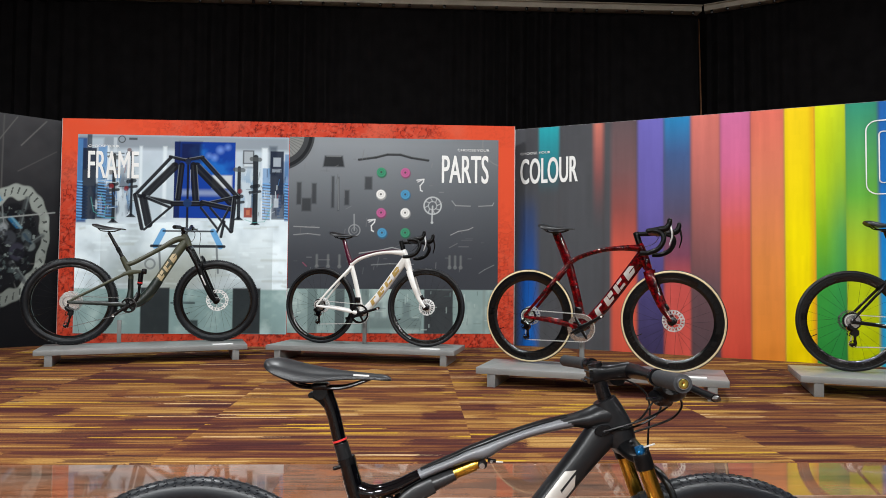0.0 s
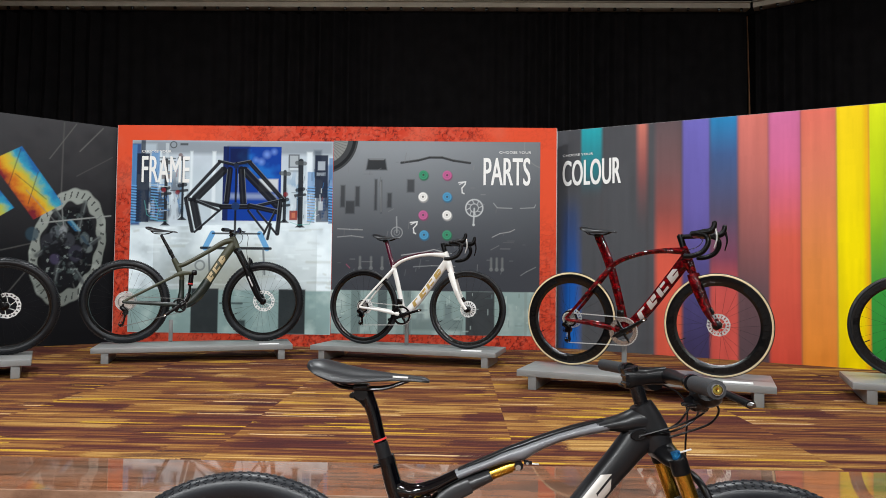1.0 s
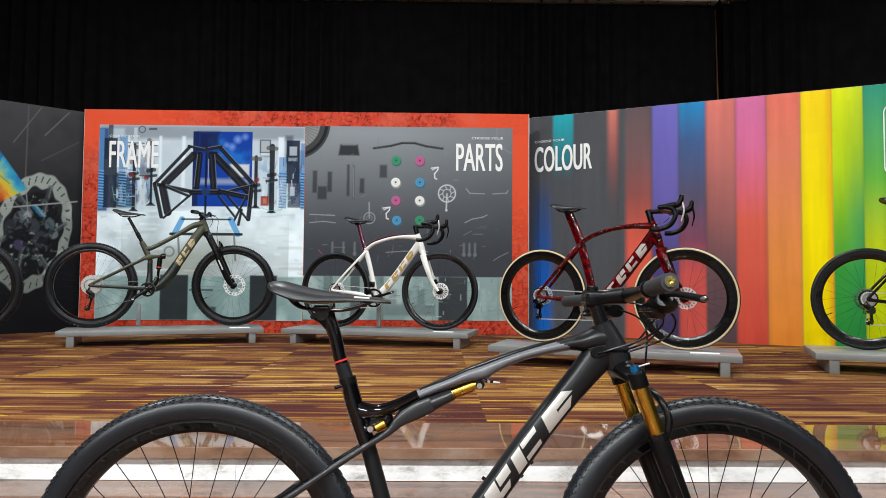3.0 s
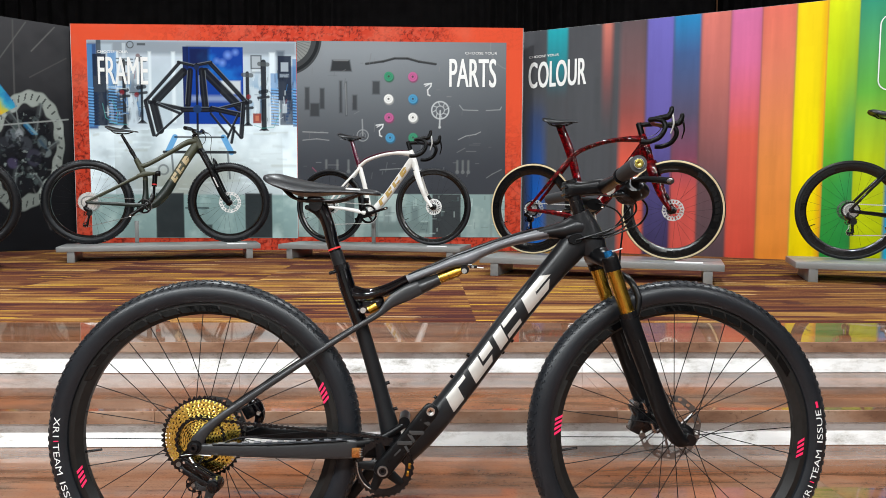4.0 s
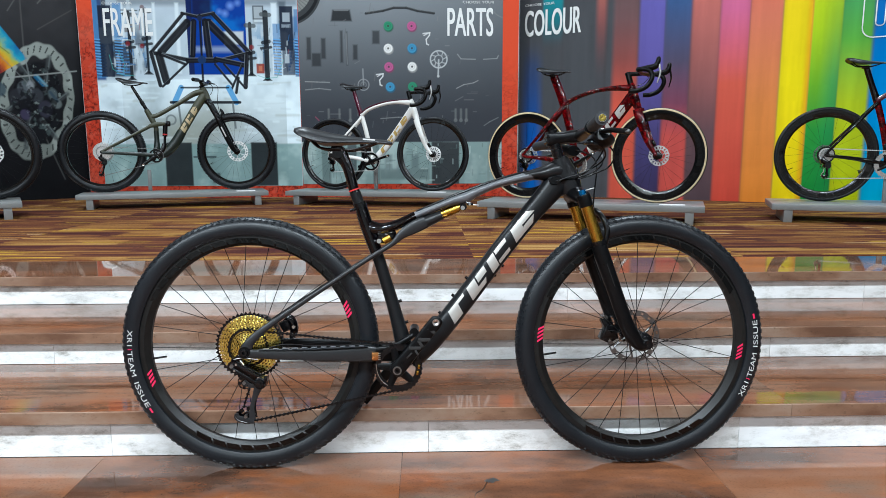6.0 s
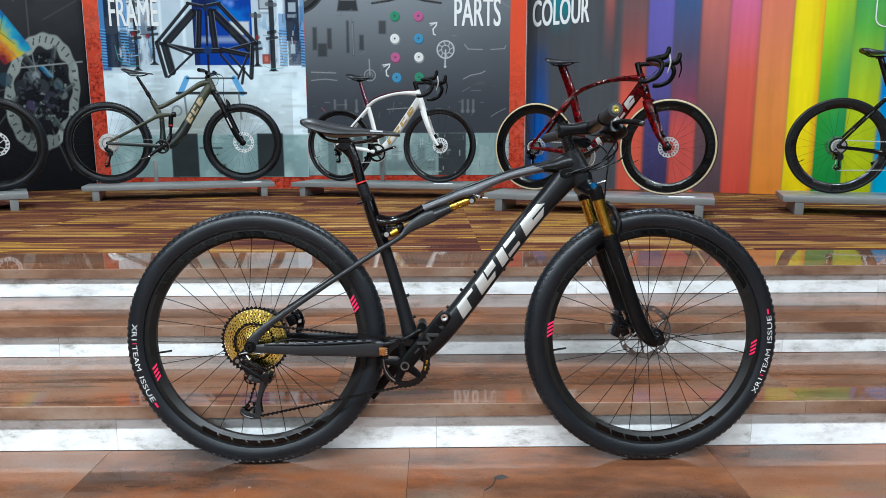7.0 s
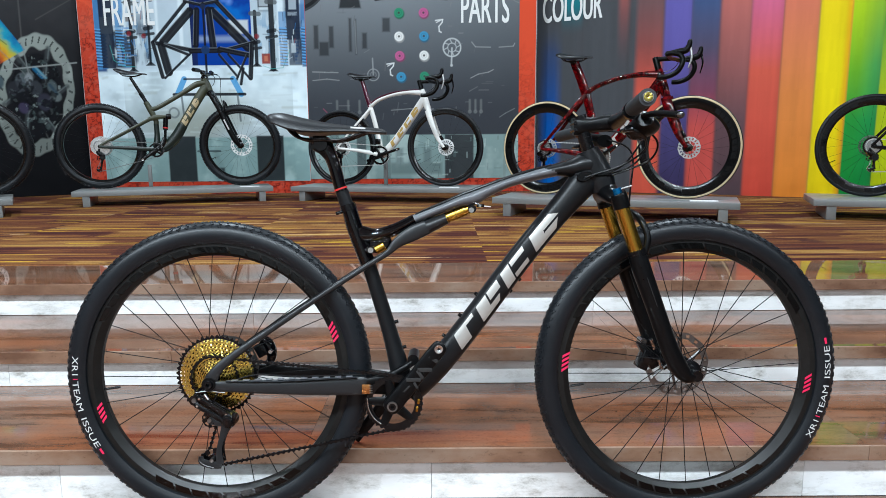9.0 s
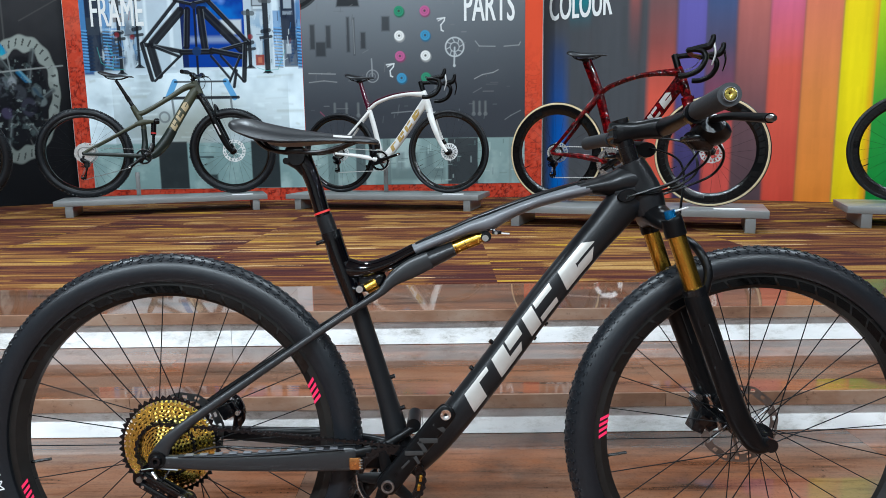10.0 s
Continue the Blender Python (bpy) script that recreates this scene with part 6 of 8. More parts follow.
# ---------------------------------------------------------------- the race mountain bike in front of the steps
def build_race_bike():
    R = 0.366
    bike = thing("mountain_bike", "matte black full-suspension race mountain bike leaning by the steps", "bicycle", pose(-0.5905, 0.0016, 0.0, -4.07, 0, 0.287))
    turn = steer((0.92, 0, 0.8), 70.3, 1.6)
    ahead, cockpit = turn @ pose(0.016, 0, 0.002), turn @ pose(0.019, 0, 0.001)
    ra, fa, bb = (0.0, R), (1.129, R), (0.4225, 0.304)
    rear = wheel("rear_wheel", bike, (ra[0], 0, ra[1]), R, 0.060, 0.027, 28, Matrix(), knobs=MTB_ROWS, rim_w=0.034, rotor=0.080, rotor_y=0.050, marks="mtb", words=True, label="black carbon rear wheel", seed=2)
    front = wheel("front_wheel", bike, (fa[0], 0, fa[1]), R, 0.060, 0.027, 28, turn, knobs=MTB_ROWS, rim_w=0.034, rotor=0.080, rotor_y=0.050, marks="mtb", words=True, label="black carbon front wheel", seed=5)
    for wh, mid in ((rear, 191.3), (front, -9.7)):
        y = -0.0307
        part("tyre_bar", arc_strip(0.331, 0.3425, mid - 10.45, mid - 10.05, y, 2), PINK, wh, "small red bar mark")
        part("tyre_bar", arc_strip(0.334, 0.3395, mid + 20.4, mid + 23.0, y, 3), PINK, wh, "small red bar mark")
        for words, length, off in (("XR1", 0.046, 0.0950), ("TEAM", 0.074, 0.0190), ("ISSUE", 0.080, -0.0770)):
            part("tyre_word", bend_words(words, 0.0138, length, 0.3440, mid - math.degrees(off / 0.344), y, inward=True), WHITE_INK, wh, "white printed tyre word", smooth=False)
        for base in ((193, 15) if mid > 0 else (-12, 170)):
            for k in range(4):
                part("pink_mark", arc_strip(0.2895, 0.3055, base + k * 2.15, base + k * 2.15 + 1.25, -0.0196, 2, 0.038), PINK, wh)
    cassette(rear, 0.0985, 0.020, 12, True, pose(0, -0.022, 0))

    # frame
    down_pts = [(0.886, 0, 0.830), (0.840, 0, 0.776), (0.795, 0, 0.724), (0.719, 0, 0.630), (0.621, 0, 0.498), (0.526, 0, 0.380), (0.458, 0, 0.316)]
    down_w, down_d = [0.028, 0.030, 0.031, 0.031, 0.031, 0.034, 0.040], [0.036, 0.0315, 0.0295, 0.0295, 0.0300, 0.031, 0.032]
    frame = part("frame", sweep(down_pts, down_w, down_d, n=20, power=2.4), FRAME_BLACK, bike, "matte black carbon frame")
    part("seat_tube", sweep([(0.337, 0, 0.712), (0.3645, 0, 0.625), (0.4125, 0, 0.462), (0.444, 0, 0.335)], [0.018, 0.018, 0.022, 0.034], [0.0185, 0.0172, 0.0190, 0.026], n=18), FRAME_BLACK, frame)
    part("seat_lug", sweep([(0.3185, 0, 0.766), (0.333, 0, 0.714), (0.3645, 0, 0.624)], [0.0185, 0.0195, 0.020], [0.0175, 0.0195, 0.0185], n=18), GLOSS_BLACK, frame, "gloss black seat tube top")
    part("top_tube", sweep([(0.340, 0, 0.699), (0.380, 0, 0.697), (0.424, 0, 0.709), (0.476, 0, 0.7345)], [0.018, 0.021, 0.022, 0.0215], [0.024, 0.0165, 0.0145, 0.0125], n=18, power=2.0), GLOSS_BLACK, frame, "gloss black rear of the top tube")
    part("top_tube", sweep([(0.463, 0, 0.7285), (0.505, 0, 0.7465), (0.545, 0, 0.7620), (0.585, 0, 0.7775), (0.617, 0, 0.7860), (0.648, 0, 0.8005), (0.699, 0, 0.8205), (0.752, 0, 0.8355), (0.815, 0, 0.8495)], [0.021, 0.022, 0.023, 0.024, 0.024, 0.024, 0.025, 0.0265, 0.027], [0.0115, 0.0115, 0.0120, 0.0150, 0.0185, 0.0150, 0.0125, 0.0135, 0.0150], n=20, power=1.9), SATIN_GREY, frame, "satin graphite top tube")
    part("top_tube_ridge", sweep([(0.478, 0, 0.7465), (0.505, 0, 0.7578), (0.545, 0, 0.7738), (0.585, 0, 0.7910), (0.617, 0, 0.8025), (0.648, 0, 0.8142), (0.699, 0, 0.8318), (0.752, 0, 0.8475), (0.800, 0, 0.8595)], [0.013, 0.015, 0.017, 0.018, 0.019, 0.019, 0.019, 0.019, 0.015], [0.0020, 0.0030, 0.0036, 0.0040, 0.0044, 0.0042, 0.0040, 0.0040, 0.0030], n=14), MAT_BLACK, frame, "matte black upper side of the top tube")
    part("top_tube_front", sweep([(0.785, 0, 0.8436), (0.815, 0, 0.8495), (0.848, 0, 0.8535), (0.880, 0, 0.860), (0.908, 0, 0.860)], [0.0262, 0.0275, 0.029, 0.030, 0.026], [0.0140, 0.0155, 0.0220, 0.029, 0.030], n=20, power=1.9), FRAME_BLACK, frame)
    part("head_tube", sweep([(0.886, 0, 0.895), (0.896, 0, 0.871), (0.913, 0, 0.831), (0.924, 0, 0.801)], [0.025, 0.028, 0.031, 0.032], [0.026, 0.032, 0.036, 0.032], n=20), FRAME_BLACK, frame)
    part("gusset", sweep([(0.853, 0, 0.838), (0.880, 0, 0.838), (0.908, 0, 0.840)], [0.022, 0.027, 0.026], [0.018, 0.034, 0.030], n=16), FRAME_BLACK, frame)
    port = part("cable_port", lathe([(0.0, -0.002), (0.014, -0.002), (0.016, 0.001), (0.0, 0.002)], 16, False), DARK_METAL, frame, "oval cable port", pose(0.873, -0.0312, 0.832, 0, -14, 0) @ Matrix.Diagonal((1.2, 1, 0.75, 1)))
    # silver blocks along the down tube
    bars = [(0.683, 0.742, -0.60, 0.60, 0.02), (0.640, 0.683, 0.34, 0.60, 0.02), (0.560, 0.615, -0.62, 0.60, 0.02), (0.492, 0.552, 0.02, 0.60, 0.02), (0.500, 0.552, -0.62, -0.22, 0.05),
            (0.425, 0.470, -0.62, 0.60, 0.02), (0.345, 0.418, 0.26, 0.60, 0.02), (0.345, 0.418, -0.62, -0.30, 0.02), (0.246, 0.306, -0.62, 0.60, 0.02), (0.160, 0.238, 0.06, 0.60, -0.05), (0.170, 0.238, -0.62, -0.10, 0.06)]
    tube_bars(frame, down_pts, down_w, down_d, bars, SILVER, "silver block mark")
    # stays
    for sgn in (-1, 1):
        part("chainstay", sweep([(0.0, sgn * 0.079, 0.3560), (0.10, sgn * 0.076, 0.3512), (0.22, sgn * 0.066, 0.3468), (0.335, sgn * 0.052, 0.3455), (0.358, sgn * 0.047, 0.3450)], [0.007, 0.008, 0.009, 0.010, 0.010], [0.0112, 0.0142, 0.0178, 0.0226, 0.0215], n=16, power=3.4), SATIN_DARK if sgn < 0 else MAT_BLACK, frame)
        part("stay_root", sweep([(0.350, sgn * 0.046, 0.3425), (0.380, sgn * 0.040, 0.3390), (0.408, sgn * 0.032, 0.336)], [0.009, 0.010, 0.012], [0.0165, 0.0175, 0.018], n=14, power=3.0), MAT_BLACK, frame)
        part("seatstay", sweep([(0.0, sgn * 0.079, 0.362), (0.018, sgn * 0.077, 0.392), (0.060, sgn * 0.072, 0.428), (0.150, sgn * 0.060, 0.489), (0.270, sgn * 0.044, 0.568), (0.352, sgn * 0.034, 0.620), (0.410, sgn * 0.031, 0.656), (0.436, sgn * 0.030, 0.681), (0.470, sgn * 0.028, 0.701), (0.505, sgn * 0.025, 0.717)], [0.006] * 10, [0.017, 0.012, 0.009, 0.0075, 0.0068, 0.0065, 0.0075, 0.0125, 0.0175, 0.0165], n=12), SATIN_DARK if sgn < 0 else MAT_BLACK, frame, "satin charcoal seatstay" if sgn < 0 else "")
        part("dropout", lathe([(0.003, -0.007), (0.016, -0.007), (0.018, 0.0), (0.016, 0.007), (0.003, 0.007)], 20), MAT_BLACK, frame, "", pose(0.0, sgn * 0.080, 0.360))
    part("chain_guard", sweep([(0.04, -0.0825, 0.3668), (0.16, -0.079, 0.3660), (0.34, -0.062, 0.3690)], 0.006, 0.0030, n=8), RUBBER, frame, "ribbed rubber chainstay guard")
    # ribs of the guard; glints along them are put in as pale grey
    for k in range(11):
        f = k / 10
        part("guard_rib", block(0.015, 0.010, 0.0022, 0.0008), SATIN_GREY, frame, "", pose(0.060 + 0.262 * f, -0.0850 + 0.019 * f, 0.3696 + 0.0018 * f, 0, 0, 3))
    part("axle_bolt", lathe([(0.0045, -0.004), (0.009, -0.004), (0.011, 0.003), (0.0045, 0.003)], 20), DARK_METAL, frame, "", pose(0.0, -0.089, 0.360))
    # strut shock under the top tube
    shock = part("shock_strut", sweep([(0.440, 0, 0.684), (0.480, 0, 0.7045), (0.520, 0, 0.7225), (0.5515, 0, 0.7362)], [0.020, 0.024, 0.024, 0.0225], [0.013, 0.0185, 0.0165, 0.0140], n=18), SATIN_DARK, bike, "charcoal strut body")
    part("shock_shaft", rod((0.540, 0, 0.7325), (0.597, 0, 0.7545), 0.0128, 20), GOLD, shock, "gold shock shaft")
    for x in (0.5535, 0.572):
        part("shaft_band", rod((x, 0, 0.7377 + (x - 0.5535) * 0.386), (x + 0.0012, 0, 0.7382 + (x - 0.5535) * 0.386), 0.0132, 20), DARK_METAL, shock)
    part("shock_eye", rod((0.612, -0.016, 0.7585), (0.612, 0.016, 0.7585), 0.0100, 16), DARK_METAL, shock)
    part("remote_clip", block(0.018, 0.010, 0.007, 0.002, (0.632, -0.016, 0.7660), None), DARK_METAL, shock)
    part("shock_head", rod((0.594, 0, 0.7533), (0.606, 0, 0.7580), 0.0105, 18), GOLD, shock, "gold shock head")
    part("rebound_dial", rod((0.610, -0.022, 0.7560), (0.610, -0.014, 0.7560), 0.0062, 12), STEEL, shock, "bright adjuster dial")
    part("clip_end", block(0.016, 0.005, 0.0030, 0.001), ALLOY, shock, "bright cable clip", pose(0.648, -0.018, 0.7640, 0, 4, 0))
    part("clip_screw", rod((0.630, -0.024, 0.7655), (0.630, -0.018, 0.7655), 0.0032, 8), STEEL, shock)
    part("pivot_spring", rod((0.384, -0.014, 0.6625), (0.404, -0.014, 0.6735), 0.0110, 16), GOLD, shock, "gold pivot bush")
    part("pivot_bolt", rod((0.3725, -0.032, 0.6635), (0.3725, -0.012, 0.6635), 0.0066, 16), STEEL, shock, "steel pivot bolt")
    part("shock_mount", block(0.055, 0.034, 0.038, 0.008, (0.392, 0.004, 0.674)), GLOSS_BLACK, shock)
    # saddle and post
    post = part("seatpost", sweep([(0.2640, 0, 0.914), (0.2725, 0, 0.897), (0.2806, 0, 0.880), (0.2890, 0, 0.855), (0.301, 0, 0.808), (0.3165, 0, 0.762)], [0.014, 0.0138, 0.0137, 0.0137, 0.0137, 0.0137], [0.0200, 0.0172, 0.0154, 0.0148, 0.0148, 0.0150], n=18), GLOSS_BLACK, bike, "gloss black seatpost")
    part("post_head", sweep([(0.2375, 0, 0.9050), (0.2450, 0, 0.9040), (0.2600, 0, 0.8980), (0.2725, 0, 0.8860)], [0.013, 0.014, 0.0135, 0.012], [0.0060, 0.0085, 0.0110, 0.0120], n=14), MAT_BLACK, post, "flared seatpost head")
    part("head_bolt", rod((0.2385, -0.0145, 0.9055), (0.2385, 0.0145, 0.9055), 0.0062, 12), DARK_METAL, post)
    part("post_mast", sweep([(0.3035, 0, 0.8015), (0.3185, 0, 0.757)], [0.0160, 0.0165], [0.0158, 0.0160], n=18, steps=1), FRAME_BLACK, bike)
    part("post_ring", sweep([(0.3005, 0, 0.8100), (0.3018, 0, 0.8062)], [0.0148, 0.0148], [0.0160, 0.0160], n=18, steps=1), RED, bike, "red ring on the seatpost")
    part("seat_collar", sweep([(0.3155, 0, 0.771), (0.3205, 0, 0.756)], [0.0205, 0.0205], [0.0195, 0.0195], n=18, steps=1), DARK_METAL, bike)
    part("collar_bolt", rod((0.290, -0.010, 0.7495), (0.306, -0.010, 0.754), 0.0042, 10), DARK_METAL, bike)
    part("saddle_clamp", Soup().add(*rod((0.259, -0.022, 0.912), (0.259, 0.022, 0.912), 0.0155, 14)).add(*block(0.036, 0.052, 0.014, 0.005, (0.257, 0, 0.924))), DARK_METAL, bike)
    sd = saddle(bike, 0.264, 0.921, 0.272, 0.142)
    part("saddle_mark", Soup().add(*sweep([(0.066, -0.0245, 0.0285), (0.083, -0.0215, 0.0275), (0.100, -0.019, 0.0265)], 0.0008, 0.0022, n=6)), WHITE_INK, sd, "small white bar mark")
    # main pivot and the swingarm yoke round it
    part("main_pivot", rod((0.4695, -0.034, 0.4005), (0.4695, 0.034, 0.4005), 0.0135, 20), MAT_BLACK, frame)
    part("swingarm_yoke", sweep([(0.352, -0.050, 0.352), (0.405, -0.042, 0.362), (0.445, -0.034, 0.381), (0.474, -0.026, 0.398)], [0.007, 0.008, 0.008, 0.006], [0.012, 0.010, 0.009, 0.008], n=12), MAT_BLACK, frame, "black swingarm yoke")
    # bottle bosses
    for x, z, dx, dz in ((0.4215, 0.485, 0.012, 0.004), (0.4400, 0.423, 0.012, 0.004), (0.628, 0.548, -0.010, 0.008), (0.589, 0.497, -0.010, 0.008), (0.550, 0.447, -0.010, 0.008), (0.697, 0.566, 0.010, -0.008), (0.719, 0.594, 0.010, -0.008)):
        part("boss_bolt", rod((x, 0, z), (x + dx, 0, z + dz), 0.0042, 8), DARK_METAL, frame)
    # drivetrain
    crank(bike, bb, 0.0680, (0.531, 0.440), -0.056, MAT_BLACK, DARK_METAL, 5, arm_w=0.0185)
    for x, z, lx, lz, tilt in ((0.4987, 0.3913, 0.034, 0.0095, 0), (0.4724, 0.3683, 0.034, 0.0085, 0), (0.4565, 0.3472, 0.020, 0.0040, -45), (0.5190, 0.4165, 0.024, 0.0090, 38), (0.4880, 0.3800, 0.024, 0.0075, 55), (0.4774, 0.3550, 0.016, 0.0060, 60)):
        part("crank_mark", block(lx, 0.001, lz, 0.0002), MARK_GREY, bike, "dull grey bar mark", pose(x, -0.0876, z, 0, tilt, 0))
    part("axle_ring", lathe([(0.0085, -0.002), (0.0120, -0.002), (0.0125, 0.001), (0.0085, 0.001)], 20), ROTOR_STEEL, bike, "steel ring round the crank axle", pose(bb[0], -0.0850, bb[1]))
    for dx, dz in ((0.060, 0.004), (0.056, -0.014)):
        part("ring_bolt", block(0.006, 0.003, 0.013, 0.001), GOLD, bike, "gold chainring mark", pose(bb[0] + dx, -0.0590, bb[1] + dz, 0, 8, 0))
    part("chain_catcher", sweep([(0.362, -0.062, 0.318), (0.366, -0.064, 0.292), (0.378, -0.064, 0.270), (0.394, -0.062, 0.256)], 0.0020, n=8), STEEL, bike, "bright bent wire guide")
    guide = part("guide_plate", block(0.022, 0.005, 0.023, 0.002), COPPER, bike, "copper-coloured chain guide edge", pose(0.361, -0.066, 0.341))
    for k in range(4):
        part("tooth", block(0.007, 0.004, 0.0024, 0.0006), ROTOR_STEEL, guide, "", pose(0.011, -0.003, 0.0085 - 0.0055 * k))
    pu = race_derailleur(bike)
    part("chain", chain_links(chain_path(bb, 0.0670, ra, 0.052, pu), -0.052), DARK_METAL, bike, "black roller chain")
    # fork
    fork = part("fork", sweep([(0.928, -0.067, 0.772), (0.922, -0.045, 0.782), (0.914, 0, 0.796), (0.922, 0.045, 0.782), (0.928, 0.067, 0.772)], [0.012, 0.024, 0.028, 0.024, 0.012], [0.010, 0.017, 0.024, 0.017, 0.010], n=16, ref=(1, 0, 0)), MAT_BLACK, bike, "black suspension fork with gold stanchions", ahead)
    for sgn in (-1, 1):
        y = sgn * 0.067
        part("crown_cup", sweep([(0.9250, y, 0.7900), (0.9258, y, 0.7880), (0.9300, y, 0.773), (0.9350, y, 0.7565)], [0.0160, 0.0185, 0.0195, 0.0195], n=20, steps=3), MAT_BLACK, fork)
        part("stanchion", rod((0.932, y, 0.766), (0.9745, y, 0.640), 0.0166, 24), GOLD, fork, "gold anodised stanchion")
        part("fork_leg", sweep([(0.971, y, 0.650), (0.984, y, 0.610), (1.016, y, 0.523), (1.047, y, 0.438), (1.066, y, 0.398), (1.089, y * 0.98, 0.3665), (1.114, y * 0.96, 0.362)], [0.021, 0.0225, 0.021, 0.020, 0.018, 0.014, 0.010], [0.0215, 0.0220, 0.0205, 0.0210, 0.0215, 0.0185, 0.0135], n=18), MAT_BLACK, fork)
        part("wiper", rod((0.9675, y, 0.661), (0.973, y, 0.646), 0.0212, 20), DARK_METAL, fork)
        part("leg_mark", block(0.0015, 0.001, 0.07, 0.0003), MARK_GREY, fork, "", pose(1.000, y - 0.0232, 0.565, 0, -20, 0))
    part("fork_arch", sweep([(0.986, -0.067, 0.640), (0.995, -0.066, 0.690), (0.983, -0.046, 0.730), (0.976, 0, 0.744), (0.983, 0.046, 0.730), (0.995, 0.066, 0.690), (0.986, 0.067, 0.640)], [0.008] * 7, [0.009] * 7, n=10, ref=(1, 0, 0.3)), MAT_BLACK, fork)
    part("lockout_knob", rod((0.9255, -0.067, 0.788), (0.9215, -0.067, 0.8015), 0.0100, 18), BLUE, fork, "blue anodised lockout knob")
    part("lockout_lever", block(0.030, 0.006, 0.003, 0.001), ALLOY, fork, "", pose(0.941, -0.070, 0.8035, 0, -16, 0))
    part("front_axle_end", rod((fa[0] - 0.014, -0.075, fa[1] - 0.002), (fa[0] - 0.014, -0.058, fa[1] - 0.002), 0.013, 18), DARK_METAL, fork)
    cal = part("brake_caliper", Soup().add(*block(0.074, 0.028, 0.038, 0.003, (0, 0, 0), pose(1.046, 0.052, 0.392, 0, 62, 0))).add(*block(0.026, 0.036, 0.052, 0.003, (0, 0, 0), pose(1.030, 0.050, 0.378, 0, 25, 0))), DARK_METAL, fork, "black brake caliper")
    part("caliper_cap", rod((1.032, 0.026, 0.380), (1.032, 0.034, 0.380), 0.0105, 18), GLOSS_BLACK, cal)
    part("cooling_fin", block(0.012, 0.020, 0.044, 0.002), DARK_METAL, cal, "", pose(1.058, 0.050, 0.408, 0, 30, 0))
    part("adapter", block(0.090, 0.014, 0.018, 0.004), DARK_METAL, cal, "", pose(1.070, 0.060, 0.388, 0, 62, 0))
    part("banjo", rod((1.022, 0.030, 0.425), (1.022, 0.062, 0.425), 0.008, 12), STEEL, cal)
    for dx, dz in ((0.0, 0.03), (0.02, -0.02)):
        part("caliper_bolt", rod((1.040 + dx, 0.030, 0.400 + dz), (1.050 + dx, 0.036, 0.375 + dz), 0.0045, 8), STEEL, fork)
    # cockpit
    for a in (0.0, 0.25, 0.5, 0.75):
        part("spacer", rod((0.890 - 0.0145 * a, 0, 0.890 + 0.046 * a), (0.890 - 0.0145 * (a + 0.235), 0, 0.890 + 0.046 * (a + 0.235)), 0.0155, 18), DARK_METAL, bike, "", turn)
    stem = part("stem", sweep([(0.850, 0, 0.949), (0.868, 0, 0.951), (0.898, 0, 0.9545), (0.928, 0, 0.958), (0.943, 0, 0.9590)], [0.014, 0.019, 0.016, 0.018, 0.020], [0.020, 0.022, 0.017, 0.019, 0.020], n=16, power=2.6), MAT_BLACK, bike, "matte black stem", turn)
    for z in (0.941, 0.957):
        part("stem_bolt", rod((0.852, -0.021, z), (0.852, 0.021, z), 0.0042, 10), DARK_METAL, stem)
    part("top_cap", rod((0.8685, 0, 0.966), (0.866, 0, 0.975), 0.016, 16), DARK_METAL, stem)
    bar_pts = [(0.880, -0.385, 0.9605), (0.897, -0.25, 0.959), (0.915, -0.12, 0.958), (0.926, -0.04, 0.958), (0.926, 0.04, 0.958), (0.915, 0.12, 0.958), (0.897, 0.25, 0.959), (0.880, 0.385, 0.9605)]
    bar = part("handlebar", sweep(bar_pts, [0.011, 0.011, 0.0125, 0.0165, 0.0165, 0.0125, 0.011, 0.011], n=16, ref=(0, 0, 1)), MAT_BLACK, bike, "matte black handlebar", cockpit)
    for sgn in (-1, 1):
        part("grip", sweep([(0.8795, sgn * 0.386, 0.9605), (0.889, sgn * 0.315, 0.960), (0.898, sgn * 0.242, 0.959)], [0.0158, 0.0155, 0.0152], n=20, ref=(0, 0, 1)), GRIP, bar, "grey silicone grip")
        part("bar_plug", lathe([(0.0, -0.0022), (0.0035, -0.0040), (0.0080, -0.0032), (0.0090, 0.002), (0.0, 0.003)], 20, False), BRASS, bar, "gold bar end plug", pose(0.8792, sgn * 0.3875, 0.9605, 0, 0, 0 if sgn < 0 else 180))
        part("plug_rim", lathe([(0.0088, -0.003), (0.0098, -0.003), (0.0104, 0.001), (0.0088, 0.001)], 20), STEEL, bar, "steel ring round the bar end", pose(0.8792, sgn * 0.3872, 0.9605, 0, 0, 0 if sgn < 0 else 180))
        part("brake_clamp", rod((0.901, sgn * 0.226, 0.958), (0.904, sgn * 0.208, 0.958), 0.0175, 16), DARK_METAL, bar)
        part("brake_body", sweep([(0.928, sgn * 0.226, 0.940), (0.938, sgn * 0.192, 0.929), (0.948, sgn * 0.145, 0.927)], [0.015, 0.0205, 0.016], [0.018, 0.032, 0.022], n=16, ref=(0, 0, 1)), MAT_BLACK, bar, "black brake reservoir")
        part("brake_lever", sweep([(0.926, sgn * 0.226, 0.947), (0.938, sgn * 0.262, 0.947), (0.945, sgn * 0.310, 0.940), (0.951, sgn * 0.354, 0.933)], [0.008, 0.008, 0.008, 0.009], [0.0060, 0.0062, 0.0066, 0.0072], n=10, ref=(1, 0, 0)), MAT_BLACK, bar, "dark brake lever with a bright tip")
